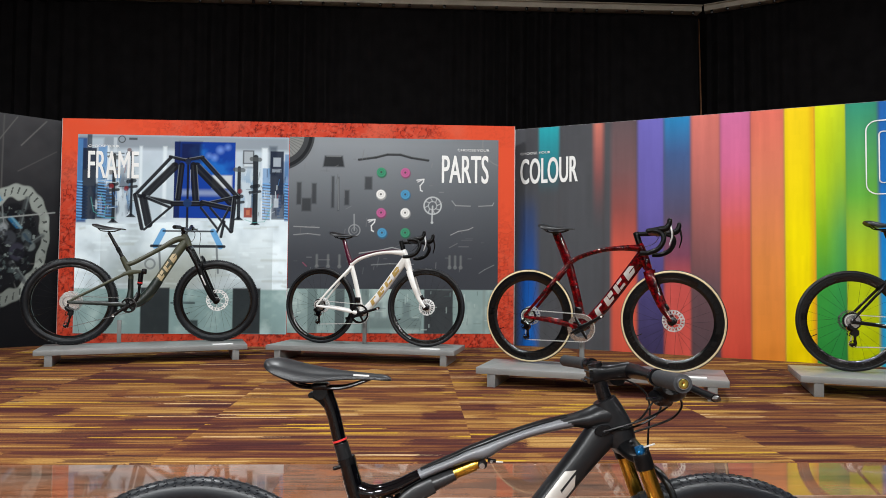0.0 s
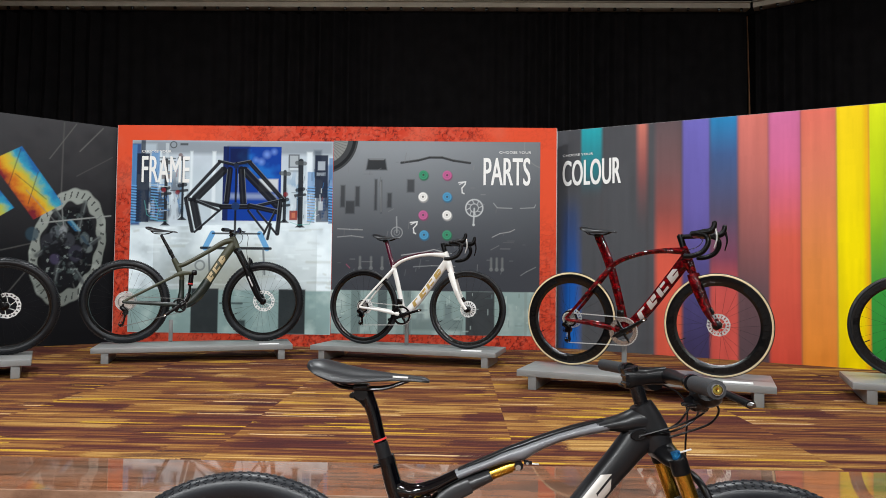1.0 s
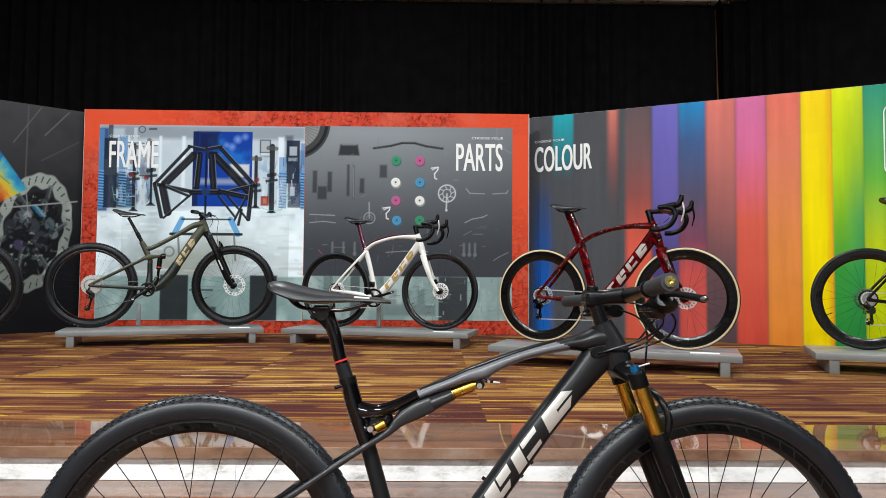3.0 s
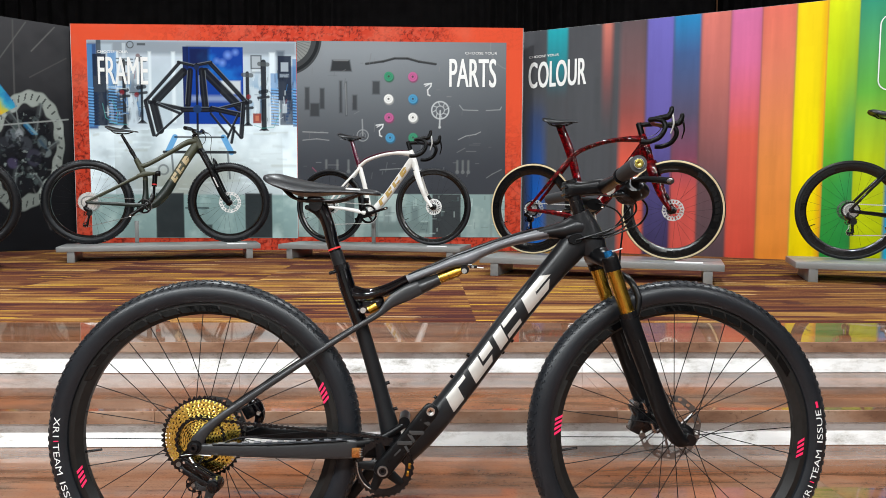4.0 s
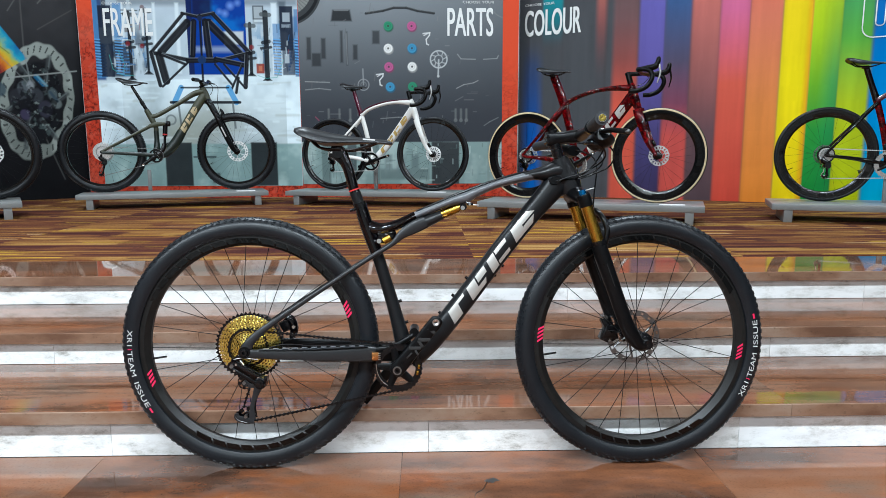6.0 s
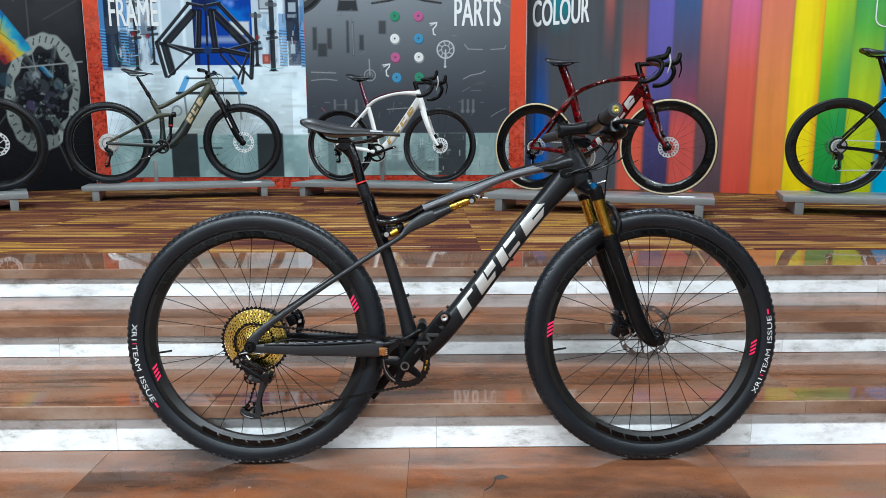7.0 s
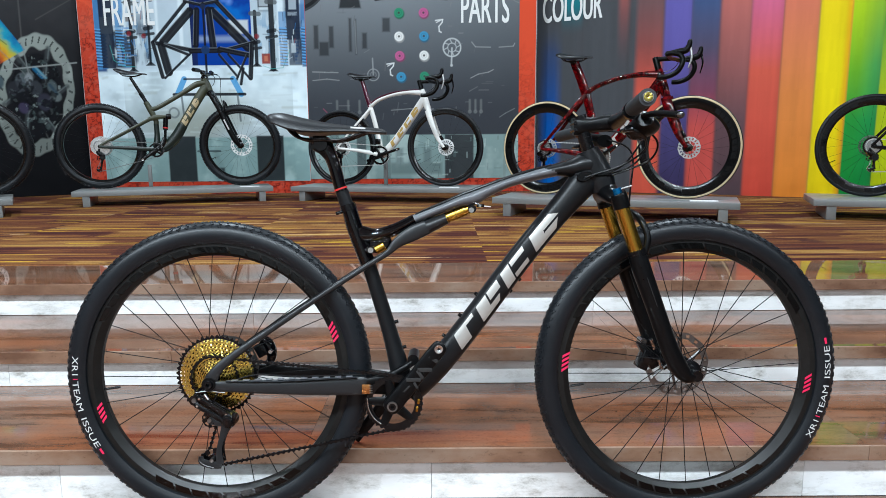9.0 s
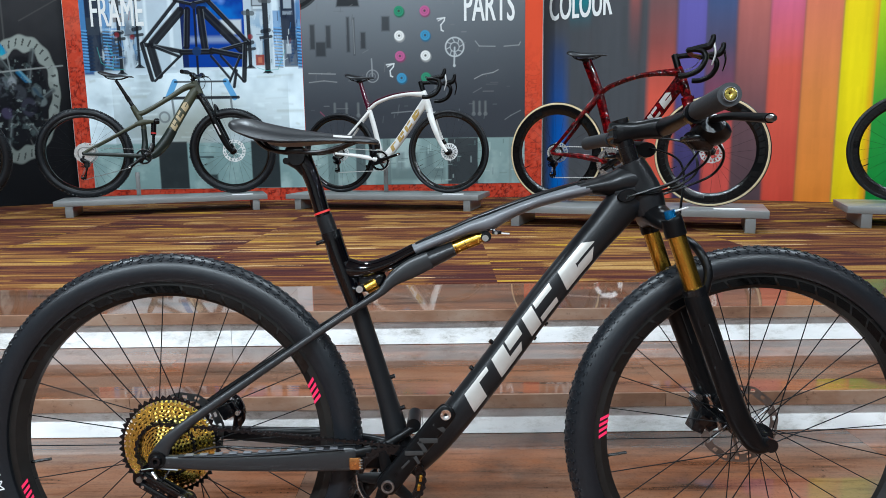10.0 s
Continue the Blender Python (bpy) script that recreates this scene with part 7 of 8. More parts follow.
        part("lever_tip", sweep([(0.9505, sgn * 0.350, 0.9335), (0.9535, sgn * 0.361, 0.932)], [0.0092, 0.004], [0.0066, 0.004], n=10, steps=1, ref=(1, 0, 0)), ROTOR_STEEL, bar)
        part("lever_pivot", block(0.012, 0.012, 0.009, 0.003), ROTOR_STEEL, bar, "bright lever pivot", pose(0.9265, sgn * 0.230, 0.9505, 0, 10, sgn * 20))
        part("shifter", Soup().add(*sweep([(0.900, sgn * 0.200, 0.922), (0.918, sgn * 0.192, 0.918), (0.940, sgn * 0.185, 0.908)], [0.012, 0.020, 0.010], [0.009, 0.017, 0.010], n=14)).add(*block(0.020, 0.036, 0.008, 0.003, (0.892, sgn * 0.225, 0.918))), DARK_METAL, bar)
    # hoses and cables
    for pts in ([(0.950, -0.145, 0.946), (0.985, -0.07, 0.930), (0.975, 0.0, 0.880), (0.930, -0.020, 0.842), (0.848, -0.031, 0.818)],
                [(0.950, 0.145, 0.946), (0.990, 0.05, 0.925), (0.985, -0.02, 0.870), (0.930, -0.032, 0.835), (0.850, -0.032, 0.822)],
                [(0.930, -0.175, 0.930), (0.985, -0.13, 0.895), (0.985, -0.09, 0.860), (0.940, -0.075, 0.838), (0.905, -0.068, 0.826)],
                [(0.930, 0.175, 0.935), (0.995, 0.09, 0.890), (0.990, 0.075, 0.780), (0.985, 0.074, 0.650), (1.03, 0.078, 0.480), (1.055, 0.062, 0.415)],
                [(0.930, -0.180, 0.925), (0.970, -0.10, 0.885), (0.935, -0.05, 0.850), (0.86, -0.034, 0.824)]):
        cable(bike, pts, 0.0024, MAT_BLACK, m=turn @ pose(0.022, 0, 0.008))
    cable(bike, [(0.36, -0.050, 0.372), (0.20, -0.064, 0.372), (0.10, -0.072, 0.378), (0.03, -0.074, 0.350), (0.0, -0.070, 0.310)], 0.0022)
    cable(bike, [(0.636, -0.012, 0.768), (0.60, -0.018, 0.775), (0.56, -0.02, 0.77)], 0.0016)
    cal = part("rear_caliper", sweep([(0.082, 0.052, 0.440), (0.104, 0.052, 0.424), (0.112, 0.052, 0.396), (0.104, 0.052, 0.372)], [0.012, 0.015, 0.014, 0.010], [0.010, 0.014, 0.013, 0.008], n=14), GLOSS_BLACK, bike, "black rear brake caliper")
    part("pad_holder", block(0.030, 0.012, 0.034, 0.004), DARK_METAL, cal, "", pose(0.088, 0.046, 0.410, 0, -28, 0))
    for x, z in ((0.086, 0.436), (0.108, 0.376), (0.114, 0.408)):
        part("caliper_bolt", rod((x, 0.030, z), (x, 0.044, z), 0.0050, 10), STEEL if z > 0.4 else DARK_METAL, cal)
    return bike


build_race_bike()


# ---------------------------------------------------------------- bikes on plinths
PLINTH_H = 0.130
TOP = STAGE_Z + PLINTH_H


def plinth(m, length, depth, post, group="plinths"):
    """A bench of sheet steel; its origin is the front left corner on the carpet."""
    th = thing("bike_plinth", "grey powder-coated bench plinth carrying a bicycle", "plinth", m, group)
    slab = 0.042
    part("top", block(length, depth, slab, 0.002, (length / 2, depth / 2, PLINTH_H - slab / 2)), PLINTH, th)
    for x in (0.105, length - 0.095):
        part("leg", block(0.056, depth - 0.06, PLINTH_H - slab, 0.002, (x, depth / 2 - 0.02, (PLINTH_H - slab) / 2)), PLINTH, th)
    part("support_post", block(0.034, 0.020, 0.20, 0.003, (*post, PLINTH_H + 0.10)), PLINTH, th, "grey upright that holds the bike")
    return th


def info_card(m):
    c = part("info_card", block(0.17, 0.045, 0.006, 0.001), CARD, None, m=m)
    return tagged(c, "small white card lying on a plinth", "card", "info cards")


def drop_bar(bike, m):
    """Wrapped drop handlebar with upright hoods and hanging levers."""
    bar = part("handlebar", sweep([(0.880, -0.19, 0.936), (0.874, -0.12, 0.935), (0.866, 0, 0.930), (0.874, 0.12, 0.935), (0.880, 0.19, 0.936)], 0.014, n=12, ref=(0, 0, 1)), MAT_BLACK, bike, "black drop handlebar", m)
    for sgn in (-1, 1):
        y = sgn * 0.195
        part("drop", sweep([(0.878, y, 0.936), (0.920, y, 0.938), (0.968, y * 1.01, 0.922), (0.982, y * 1.03, 0.876), (0.950, y * 1.05, 0.820), (0.888, y * 1.06, 0.793), (0.835, y * 1.06, 0.792)], 0.0165, n=12), MAT_BLACK, bar, "black wrapped bar drop")
        part("brake_hood", sweep([(0.905, y, 0.940), (0.955, y * 0.99, 0.946), (0.998, y * 0.98, 0.952), (1.016, y * 0.98, 0.982), (1.018, y * 0.98, 1.008), (1.017, y * 0.98, 1.016)], [0.015, 0.017, 0.018, 0.016, 0.013, 0.006], [0.015, 0.019, 0.021, 0.017, 0.014, 0.006], n=12), MAT_BLACK, bar)
        part("brake_lever", sweep([(1.024, y * 0.98, 0.966), (1.034, y * 1.0, 0.905), (1.018, y * 1.04, 0.840)], [0.008, 0.007, 0.005], [0.008, 0.006, 0.004], n=10), ALLOY if sgn < 0 else DARK_METAL, bar, "brake lever")
    return bar


def build_road_bike(label, m, look_, group="road bikes on plinths"):
    """A racing bicycle; look_ holds its colours and tube depths."""
    R = look_.get("R", 0.342)
    bike = thing("road_bike", label, "bicycle", m, group)
    ra, fa, bb = (-0.010, R), (1.002, R), (0.392, R - 0.070)
    aero = look_["aero"]
    turn = steer((0.84, 0, 0.69), 72.5, look_.get("turn", 0))
    common = dict(spoke_r=0.0007, spokes=24, knobs=None, side_mat=look_.get("side"), marks=look_.get("marks", "road"), rotor_mat=look_.get("disc", ROTOR_STEEL), web=look_.get("web", 0.014), rim_mat=RIM_GLOSS, mark_mat=RIM_SATIN)
    rear = wheel("rear_wheel", bike, (ra[0], 0, ra[1]), R, look_["tyre"], look_["rim"], m=Matrix(), rotor=0.070, rotor_y=0.045, **common)
    wheel("front_wheel", bike, (fa[0], 0, fa[1]), R, look_["tyre"], look_["rim"], m=turn, rotor=0.074, rotor_y=0.040, **common)
    cassette(rear, 0.062, 0.022, 11, False, pose(0, -0.018, 0))
    main, top, post = look_["main"], look_["top"], look_["post"]
    down_pts = [(0.812, 0, 0.782), (0.700, 0, 0.632), (0.545, 0, 0.430), (0.405, 0, 0.285)]
    dw, dd = [0.022, 0.022, 0.024, 0.034], [0.031 + 0.012 * aero, 0.030 + 0.012 * aero, 0.031 + 0.010 * aero, 0.036]
    frame = part("frame", sweep(down_pts, dw, dd, n=18, power=2.4), main, bike, look_["frame_label"])
    part("seat_tube", sweep([(0.288, 0, 0.722), (0.330, 0, 0.580 - 0.01 * aero), (0.372, 0, 0.400), (0.396, 0, 0.280)], [0.015, 0.015, 0.018, 0.034], [0.019 + 0.014 * aero, 0.018 + 0.012 * aero, 0.020 + 0.009 * aero, 0.028], n=16), look_["seat"], frame)
    part("top_tube", sweep([(0.285, 0, 0.722), (0.370, 0, 0.772 + look_["arch"]), (0.520, 0, 0.818 + look_["arch"]), (0.660, 0, 0.834 + look_["arch"]), (0.798, 0, 0.832)], [0.016, 0.018, 0.018, 0.019, 0.022], [0.020, 0.016, 0.015, 0.018, 0.026], n=16, power=2.4), top, frame)
    if look_.get("ridge"):
        part("top_tube_ridge", sweep([(0.290, 0, 0.742), (0.370, 0, 0.791 + look_["arch"]), (0.520, 0, 0.836 + look_["arch"]), (0.660, 0, 0.851 + look_["arch"]), (0.770, 0, 0.858)], [0.016, 0.0185, 0.0185, 0.017, 0.012], [0.013, 0.010, 0.009, 0.007, 0.005], n=12), look_["ridge"], frame, "plum upper side of the top tube")
    part("head_tube", sweep([(0.788, 0, 0.862), (0.800, 0, 0.820), (0.826, 0, 0.742), (0.843, 0, 0.690)], [0.020, 0.021, 0.024, 0.024], [0.024, 0.030, 0.033, 0.027], n=16), main, frame)
    for sgn in (-1, 1):
        part("chainstay", sweep([(-0.022, sgn * 0.066, R - 0.004), (0.19, sgn * 0.050, R - 0.030), (0.378, sgn * 0.030, R - 0.066)], [0.006, 0.007, 0.010], [0.010, 0.012 + 0.004 * aero, 0.018 + 0.004 * aero], n=12), look_["stay"], frame)
        part("seatstay", sweep([(-0.022, sgn * 0.066, R + 0.004), (0.09, sgn * 0.056, R + 0.135), (0.262, sgn * 0.022, 0.665 + 0.02 * aero), (0.292, sgn * 0.010, 0.705)], [0.005, 0.005, 0.006, 0.008], [0.009, 0.008 + 0.004 * aero, 0.009 + 0.008 * aero, 0.016], n=10), look_["sstay"], frame)
    tube_bars(frame, down_pts, dw, dd, look_["bars"], look_["bar_mat"], "coloured block mark")
    sz = look_["saddle"]
    part("seatpost", sweep([(0.292, 0, 0.712), (0.252, 0, 0.820), (look_["sx"] + 0.010, 0, sz - 0.006)], [0.013, 0.0125, 0.012], [0.022 + 0.012 * aero, 0.015 + 0.018 * aero, 0.014 + 0.018 * aero], n=14), post, bike, look_.get("post_label", ""))
    saddle(bike, look_["sx"], sz, 0.262, 0.14)
    part("saddle_clamp", block(0.045, 0.040, 0.022, 0.006, (look_["sx"] + 0.004, 0, sz - 0.004)), DARK_METAL, bike)
    fork = part("fork", sweep([(0.842, 0, 0.712), (0.849, 0, 0.684), (0.856, 0, 0.660)], [0.026, 0.034, 0.040], [0.026, 0.024, 0.018], n=14), look_["fork"], bike, "", turn)
    for sgn in (-1, 1):
        part("blade", sweep([(0.850, sgn * 0.030, 0.678), (0.869, sgn * 0.040, 0.620), (0.904, sgn * 0.046, 0.525), (0.948, sgn * 0.050, 0.425), (1.002, sgn * 0.054, R)], [0.010, 0.009, 0.008, 0.007, 0.006], [0.024 + 0.010 * aero, 0.023 + 0.010 * aero, 0.020 + 0.008 * aero, 0.016 + 0.005 * aero, 0.012], n=12), look_["fork"], fork)
    part("caliper", block(0.045, 0.022, 0.026, 0.006, (0, 0, 0), pose(0.958, 0.045, 0.435, 0, 60, 0)), DARK_METAL, fork)
    part("stem", sweep([(0.758, 0, 0.925), (0.790, 0, 0.928), (0.866, 0, 0.930)], [0.016, 0.014, 0.017], [0.022, 0.016, 0.017], n=12), MAT_BLACK, bike, "", turn)
    part("spacer", rod((0.788, 0, 0.860), (0.764, 0, 0.940), 0.021, 14), MAT_BLACK, bike, "", turn)
    drop_bar(bike, turn)
    crank(bike, bb, look_.get("ring", 0.098), look_.get("eye", (0.560, R + 0.010)), -0.042, look_.get("crank", DARK_METAL), look_.get("ring_mat", ALLOY), 4, left=True, arm_w=0.012)
    pu = derailleur(bike, (-0.020, R - 0.014), (-0.012, R - 0.150), -0.050, GLOSS_BLACK)
    part("chain", chain_links(chain_path(bb, look_.get("ring", 0.098) - 0.004, ra, 0.045, pu), -0.040), ALLOY, bike, "dull steel chain")
    part("front_derailleur", block(0.050, 0.016, 0.050, 0.006, (0.372, -0.040, R + 0.055)), DARK_METAL, bike)
    cable(bike, [(0.88, 0.10, 0.92), (0.905, 0.04, 0.90), (0.880, 0.0, 0.86), (0.822, 0.0, 0.84)], 0.0024)
    return bike


LETTERS = [(0.745, 0.800, -0.66, 0.66, 0.02), (0.690, 0.745, 0.34, 0.66, 0.02), (0.588, 0.645, -0.66, 0.66, 0.02), (0.510, 0.580, 0.02, 0.66, 0.02), (0.520, 0.580, -0.66, -0.22, 0.05),
           (0.425, 0.475, -0.66, 0.66, 0.02), (0.340, 0.417, 0.26, 0.66, 0.02), (0.340, 0.417, -0.66, -0.30, 0.02), (0.232, 0.292, -0.66, 0.66, 0.02), (0.140, 0.224, 0.06, 0.66, -0.05), (0.150, 0.224, -0.66, -0.10, 0.06)]
WHITE_LOOK = dict(ridge=PLUM, disc=WHITE_GLARE, main=WHITE_PAINT, top=WHITE_PAINT, seat=WHITE_PAINT, stay=WHITE_PAINT, sstay=WHITE_PAINT, post=PLUM, fork=WHITE_PAINT, aero=0.35, arch=0.006, tyre=0.034, rim=0.030, saddle=0.966, sx=0.201, R=0.350,
                  bars=LETTERS, bar_mat=OCHRE, frame_label="pearl white frame with gold marks", post_label="plum seatpost", marks="small", ring=0.092, ring_mat=DARK_METAL, eye=(0.575, 0.335), turn=4, web=0.046)
RED_LOOK = dict(main=FLAKE, top=FLAKE, seat=FLAKE, stay=FLAKE, sstay=FLAKE, post=FLAKE, fork=FLAKE, aero=1.0, arch=0.0, tyre=0.027, rim=0.060, saddle=0.952, sx=0.189, R=0.342, side=TAN,
                bars=LETTERS, bar_mat=SILVER, frame_label="marbled red lacquered aero frame", post_label="deep red aero seatpost", ring=0.102, ring_mat=STEEL, eye=(0.546, 0.362), crank=DARK_METAL, turn=0, disc=ALLOY, web=0.030)
DARK_LOOK = dict(main=FLAKE, top=PLUM, seat=FLAKE, stay=GLOSS_BLACK, sstay=GLOSS_BLACK, post=GLOSS_BLACK, fork=GLOSS_BLACK, aero=0.3, arch=0.0, tyre=0.029, rim=0.048, saddle=0.960, sx=0.195, R=0.342,
                 bars=LETTERS, bar_mat=SILVER, frame_label="red and black lacquered frame", ring=0.100, ring_mat=STEEL, eye=(0.555, 0.33), turn=0)


def build_trail_bike(label, m, main, low, bar_mat, turn_deg=-10):
    """A long-travel mountain bike on a plinth."""
    R = 0.3745
    bike = thing("trail_bike", label, "bicycle", m, "mountain bikes on plinths")
    turn = steer((0.945, 0, 0.87), 66, turn_deg)
    bb = (0.460, 0.338)
    rows = ([(-14, 0.0), (14, 0.5), (-46, 0.1), (46, 0.6)], 72, (0.006, 0.011, 0.014))
    rear = wheel("rear_wheel", bike, (0, 0, R), R, 0.066, 0.020, 28, Matrix(), knobs=rows, spoke_r=0.0007, rim_w=0.036, rim_mat=RIM_GLOSS, mark_mat=RIM_SATIN, rotor_mat=ALLOY, web=0.024, rotor=0.09, rotor_y=0.050, marks="small", seed=8)
    wheel("front_wheel", bike, (1.198, 0, R), R, 0.066, 0.020, 28, turn, knobs=rows, spoke_r=0.0007, rim_w=0.036, rim_mat=RIM_GLOSS, mark_mat=RIM_SATIN, rotor_mat=WHITE_GLARE, web=0.030, rotor=0.10, rotor_y=0.050, marks="small", seed=9)
    cassette(rear, 0.084, 0.020, 11, False, pose(0, -0.022, 0))
    dp = [(0.922, 0, 0.915), (0.840, 0, 0.795), (0.690, 0, 0.550), (0.600, 0, 0.415), (0.475, 0, 0.342)]
    dw, dd = [0.028, 0.030, 0.030, 0.032, 0.040], [0.040, 0.040, 0.040, 0.044, 0.036]
    frame = part("frame", sweep(dp, dw, dd, n=18, power=2.4), main, bike, "satin painted trail frame")
    part("down_tube_guard", sweep([(0.700, 0, 0.565), (0.635, 0, 0.462), (0.550, 0, 0.372), (0.480, 0, 0.342)], [0.034, 0.036, 0.038, 0.040], [0.043, 0.046, 0.042, 0.036], n=16), low, frame, "dark green lower frame")
    part("top_tube", sweep([(0.425, 0, 0.700), (0.500, 0, 0.722), (0.690, 0, 0.835), (0.830, 0, 0.925), (0.918, 0, 0.945)], [0.020, 0.020, 0.020, 0.024, 0.028], [0.024, 0.020, 0.020, 0.026, 0.030], n=16), main, frame)
    part("seat_mast", sweep([(0.396, 0, 0.768), (0.432, 0, 0.695), (0.470, 0, 0.605), (0.471, 0, 0.560)], [0.020, 0.020, 0.018, 0.018], [0.022, 0.026, 0.022, 0.022], n=16), main, frame)
    part("seat_tube", sweep([(0.471, 0, 0.575), (0.472, 0, 0.470), (0.462, 0, 0.350)], [0.0184, 0.019, 0.032], [0.0224, 0.024, 0.036], n=16), low, frame, "dark green lower seat tube")
    part("shock_link", sweep([(0.540, -0.030, 0.450), (0.515, -0.034, 0.390), (0.470, -0.036, 0.350)], [0.007, 0.008, 0.008], [0.020, 0.024, 0.026], n=10), DARK_METAL, frame)
    part("head_tube", sweep([(0.904, 0, 0.982), (0.925, 0, 0.930), (0.950, 0, 0.868)], [0.025, 0.028, 0.030], [0.028, 0.034, 0.030], n=16), main, frame)
    for sgn in (-1, 1):
        part("seatstay", sweep([(0.0, sgn * 0.078, R), (0.05, sgn * 0.072, R + 0.036), (0.25, sgn * 0.055, 0.520), (0.415, sgn * 0.046, 0.612)], [0.007, 0.007, 0.008, 0.008], [0.012, 0.010, 0.011, 0.013], n=10), main, frame)
        part("chainstay", sweep([(0.0, sgn * 0.078, R - 0.004), (0.20, sgn * 0.066, R - 0.014), (0.44, sgn * 0.046, 0.345)], [0.008, 0.009, 0.011], [0.012, 0.016, 0.020], n=10), low, frame)
        part("rocker_link", sweep([(0.410, sgn * 0.050, 0.612), (0.475, sgn * 0.040, 0.632), (0.555, sgn * 0.026, 0.640)], [0.006, 0.008, 0.007], [0.014, 0.022, 0.014], n=10), main, frame)
    tube_bars(frame, dp, dw, dd, [(0.08 + a * 0.72, 0.08 + b * 0.72, c, d, e) for a, b, c, d, e in LETTERS], bar_mat, "sand coloured block mark")
    sh = part("rear_shock", rod((0.556, 0, 0.640), (0.545, 0, 0.520), 0.022, 16), DARK_METAL, bike, "black rear shock")
    part("shock_shaft", rod((0.545, 0, 0.520), (0.538, 0, 0.440), 0.012, 14), DARK_METAL, sh)
    part("shock_band", rod((0.5478, 0, 0.545), (0.5465, 0, 0.533), 0.0224, 16), RED, sh, "red band on the shock")
    part("shock_can", block(0.045, 0.040, 0.050, 0.012, (0.580, 0, 0.640)), DARK_METAL, sh)
    part("seatpost", sweep([(0.400, 0, 0.765), (0.365, 0, 0.832), (0.284, 0, 0.982)], [0.0165, 0.0155, 0.0125], n=14), DARK_METAL, bike, "black dropper seatpost")
    part("dropper_collar", rod((0.378, 0, 0.806), (0.358, 0, 0.845), 0.0185, 16), MAT_BLACK, bike)
    saddle(bike, 0.278, 0.990, 0.27, 0.14)
    fork = part("fork", sweep([(0.958, -0.085, 0.848), (0.956, 0, 0.860), (0.958, 0.085, 0.848)], [0.022, 0.028, 0.022], [0.024, 0.024, 0.024], n=14, ref=(1, 0, 0)), MAT_BLACK, bike, "black long-travel fork", turn)
    for sgn in (-1, 1):
        y = sgn * 0.068
        part("stanchion", rod((0.955, y, 0.860), (1.060, y, 0.655), 0.0200, 16), DARK_METAL, fork)
        part("fork_leg", sweep([(1.052, y, 0.672), (1.092, y, 0.578), (1.154, y, 0.440), (1.198, y, R)], [0.024, 0.025, 0.023, 0.014], [0.027, 0.027, 0.025, 0.018], n=14), MAT_BLACK, fork)
        part("leg_mark", block(0.012, 0.001, 0.10, 0.0003), EDGE, fork, "pale bar mark", pose(1.095, y - 0.0285, 0.572, 0, -24, 0))
    part("fork_arch", sweep([(1.062, -0.067, 0.665), (1.080, -0.055, 0.738), (1.066, 0, 0.780), (1.080, 0.055, 0.738), (1.062, 0.067, 0.665)], 0.010, 0.011, n=10, ref=(1, 0, 0.3)), MAT_BLACK, fork)
    part("stem", sweep([(0.888, 0, 1.012), (0.903, 0, 1.014), (0.938, 0, 1.020)], [0.020, 0.020, 0.022], [0.022, 0.018, 0.020], n=12), DARK_METAL, bike, "", turn)
    part("spacer", rod((0.905, 0, 0.978), (0.892, 0, 1.004), 0.018, 14), DARK_METAL, bike, "", turn)
    dx, dz = -0.037, 0.028
    bar = part("handlebar", sweep([(x + dx, y, z + dz) for x, y, z in ((0.938, -0.39, 1.022), (0.960, -0.25, 1.018), (0.978, -0.08, 0.996), (0.980, 0, 0.992), (0.978, 0.08, 0.996), (0.960, 0.25, 1.018), (0.938, 0.39, 1.022))], [0.011, 0.011, 0.015, 0.0175, 0.015, 0.011, 0.011], n=12, ref=(0, 0, 1)), MAT_BLACK, bike, "black riser handlebar", turn)
    for sgn in (-1, 1):
        part("grip", sweep([(0.937 + dx, sgn * 0.392, 1.022 + dz), (0.956 + dx, sgn * 0.27, 1.0185 + dz)], 0.017, n=14, steps=1, ref=(0, 0, 1)), MAT_BLACK, bar)
        part("brake_lever", sweep([(0.985 + dx, sgn * 0.20, 1.005 + dz), (1.005 + dx, sgn * 0.27, 0.998 + dz), (1.000 + dx, sgn * 0.34, 1.0 + dz)], 0.006, n=8, ref=(0, 0, 1)), DARK_METAL, bar)
        part("brake_body", block(0.040, 0.070, 0.034, 0.008, (0.975 + dx, sgn * 0.19, 1.004 + dz)), DARK_METAL, bar)
    for pts in ([(0.955, -0.16, 1.03), (1.005, -0.05, 1.0), (0.985, 0, 0.93), (0.930, -0.028, 0.890)], [(0.955, 0.16, 1.03), (1.04, 0.05, 0.99), (1.03, 0.07, 0.82), (1.085, 0.075, 0.60), (1.155, 0.062, 0.46)]):
        cable(bike, pts, 0.0026, MAT_BLACK, m=turn)
    part("brake_caliper", block(0.055, 0.03, 0.034, 0.008, (0, 0, 0), pose(1.150, 0.056, 0.425, 0, 55, 0)), DARK_METAL, fork)
    crank(bike, bb, 0.066, (0.345, 0.255), -0.048, DARK_METAL, DARK_METAL, 5)
    pu = derailleur(bike, (0.0, R - 0.012), (-0.018, R - 0.200), -0.056, DARK_METAL)
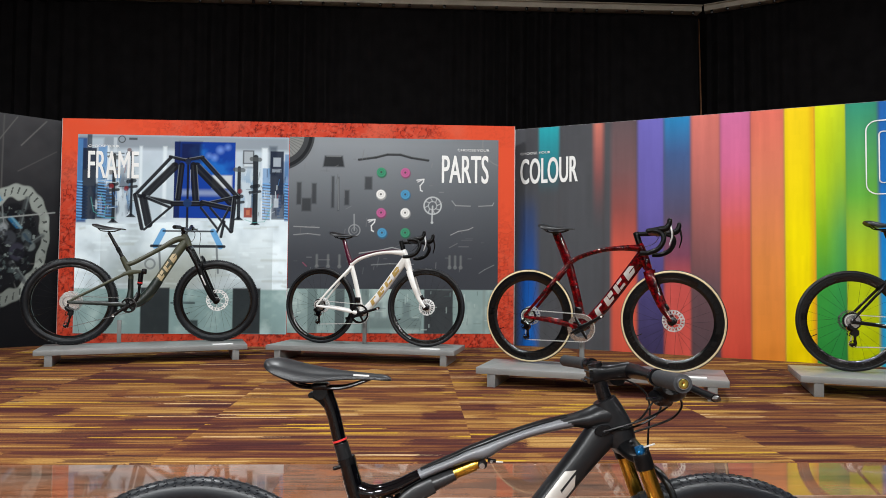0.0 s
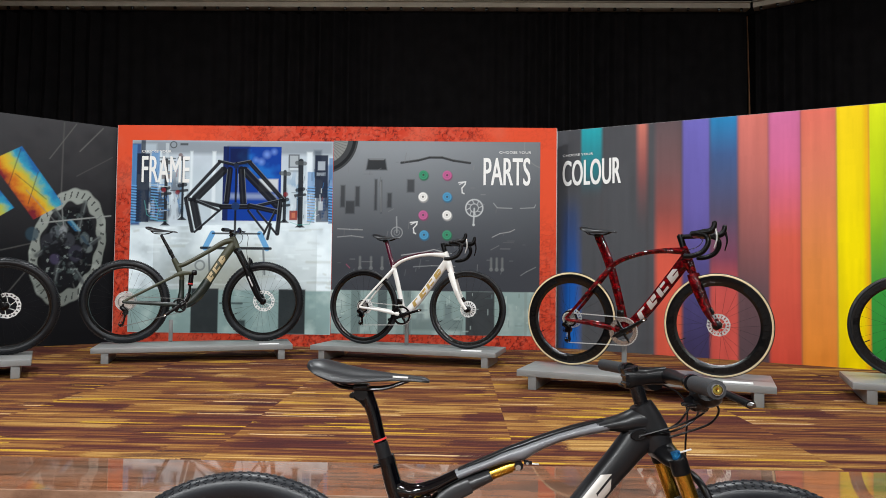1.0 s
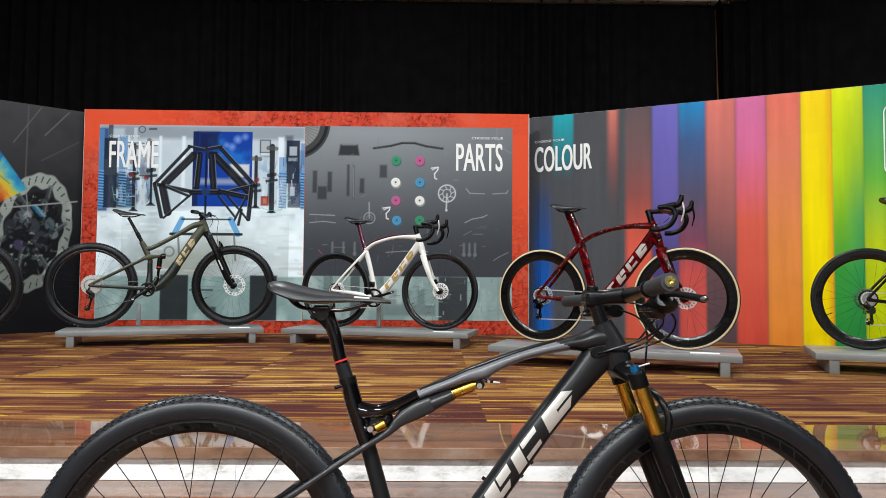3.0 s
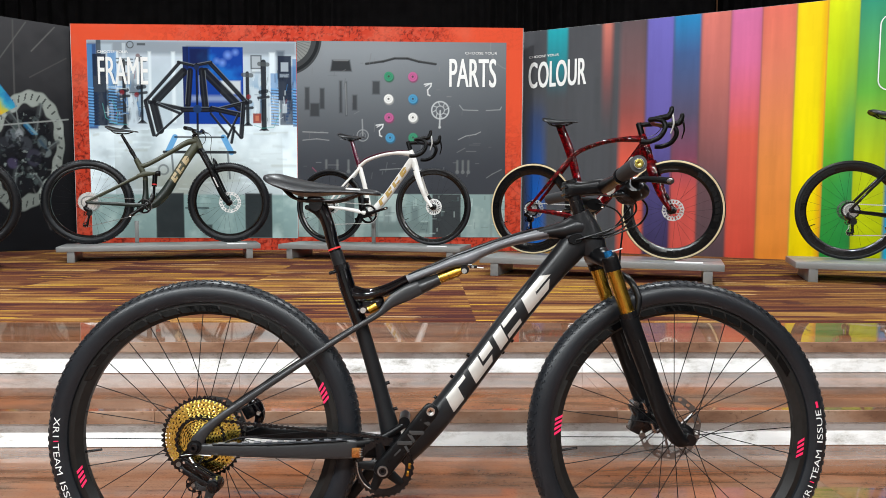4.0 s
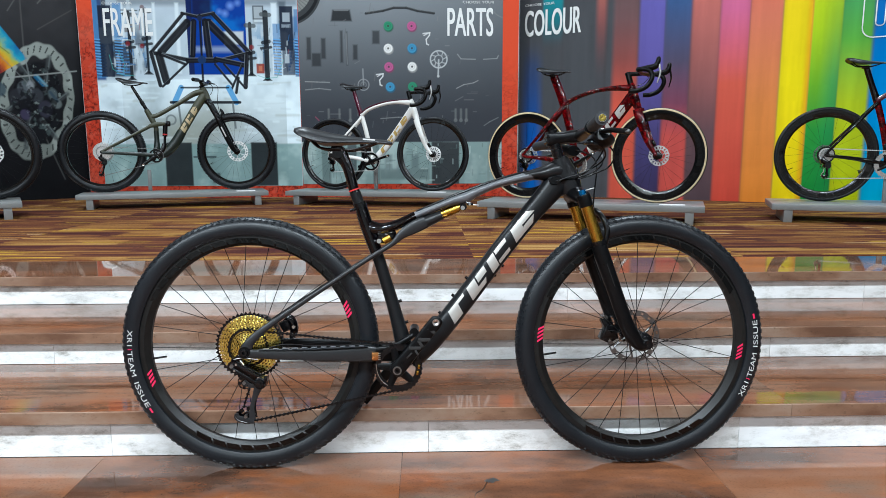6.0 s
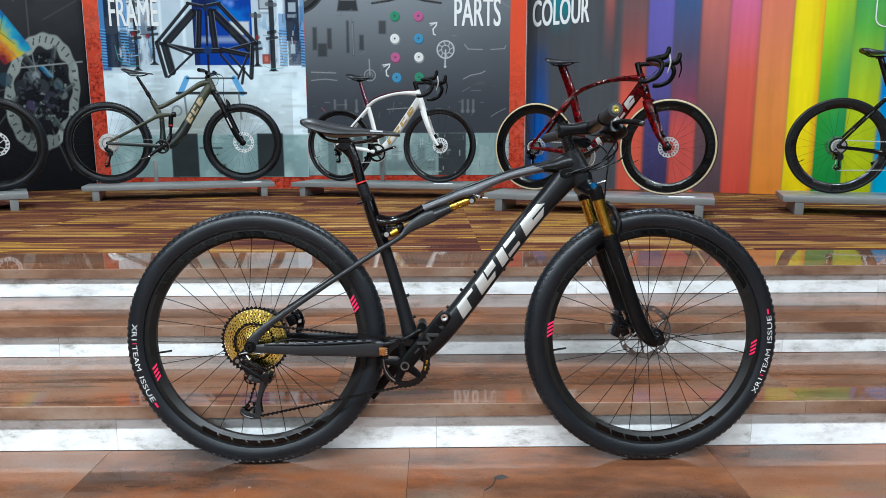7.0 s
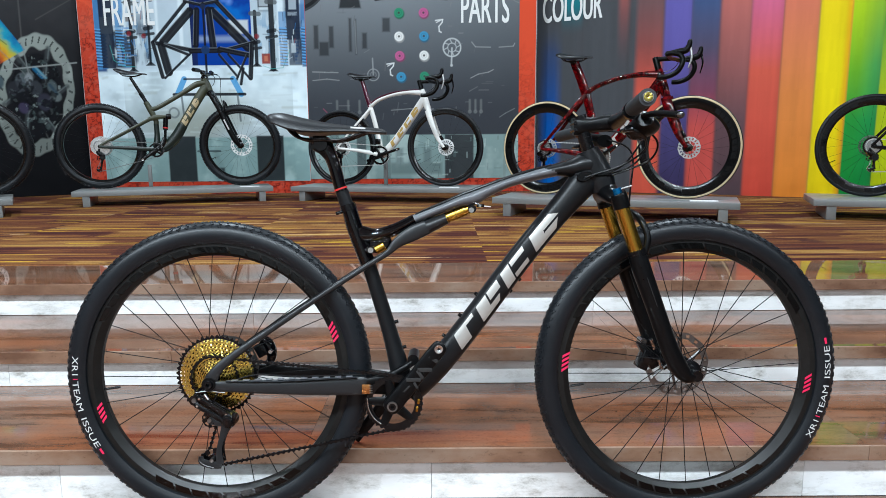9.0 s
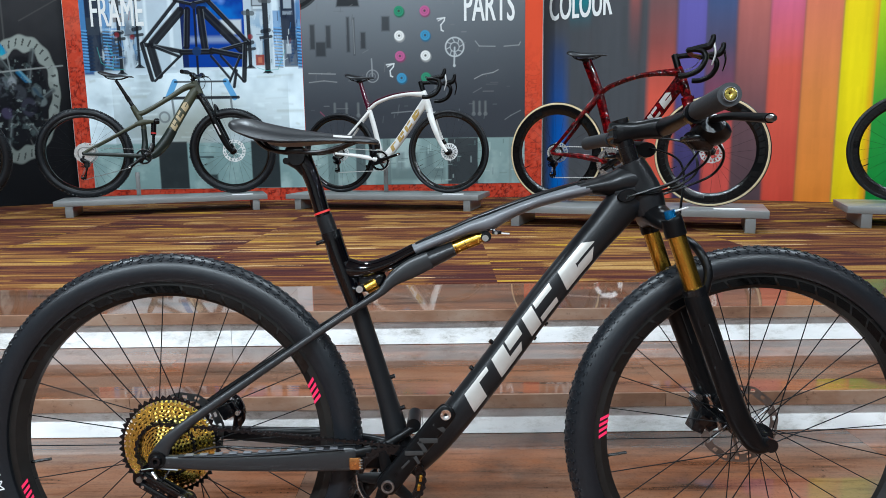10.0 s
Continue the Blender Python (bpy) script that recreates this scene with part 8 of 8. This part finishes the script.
    part("chain", chain_links(chain_path(bb, 0.064, (0, R), 0.050, pu), -0.044), ROTOR_STEEL, bike, "dull steel chain")
    return bike


def show_bike(build, label, x, y, yaw, size, look_=None):
    """Stands a bicycle on the top of its plinth; x, y is the foot of the rear wheel."""
    m = pose(x, y, TOP, 0, 0, yaw) @ Matrix.Scale(size, 4)
    return build(label, m, look_) if look_ else build(label, m, *TRAIL_LOOK[label.split()[0]])


def plinth_at(x, y, yaw, length, depth, post, card=None):
    """A plinth whose front left corner stands at x, y on the carpet."""
    m = pose(x, y, STAGE_Z, 0, 0, yaw)
    plinth(m, length, depth, post)
    if card:
        info_card(m @ pose(card[0], card[1], PLINTH_H + 0.003, 0, 0, 2))


TRAIL_LOOK = dict(olive=(OLIVE, TEAL, SAND), black=(MAT_BLACK, MAT_BLACK, SATIN_GREY))
plinth_at(-1.420, 4.470, -14.2, 1.67, 0.50, (0.78, 0.36), (1.45, 0.07))
show_bike(build_road_bike, "pearl white endurance road bike with plum seatpost on a plinth", -0.9637, 4.6404, -16.9, 0.9713, WHITE_LOOK)
plinth_at(0.290, 3.130, -21.1, 1.59, 0.50, (0.66, 0.42), (1.38, 0.07))
show_bike(build_road_bike, "marbled red aero road bike with tan-wall tyres on a plinth", 0.7083, 3.3919, -30.5, 0.9805, RED_LOOK)
plinth_at(2.350, 2.790, -22.0, 1.62, 0.56, (0.76, 0.38))
show_bike(build_road_bike, "red and black road bike with deep rims on a plinth", 2.8184, 2.9718, -19.3, 0.9911, DARK_LOOK)
plinth_at(-3.110, 3.960, 19.4, 1.62, 0.50, (0.575, 0.46), (1.42, 0.07))
show_bike(build_trail_bike, "olive green full-suspension trail bike on a plinth", -3.0517, 4.3953, 17.2, 0.9824)
plinth_at(-4.460, 2.440, 32.0, 1.55, 0.60, (0.60, 0.46))
show_bike(build_trail_bike, "black full-suspension trail bike on a plinth", -4.4876, 2.866, 32.0, 0.9701)

for ob in scene.objects:
    if ob.parent is None and ob.name.split(".")[0] == "display_panel":
        ob.matrix_basis = SET_PLAN @ ob.matrix_basis
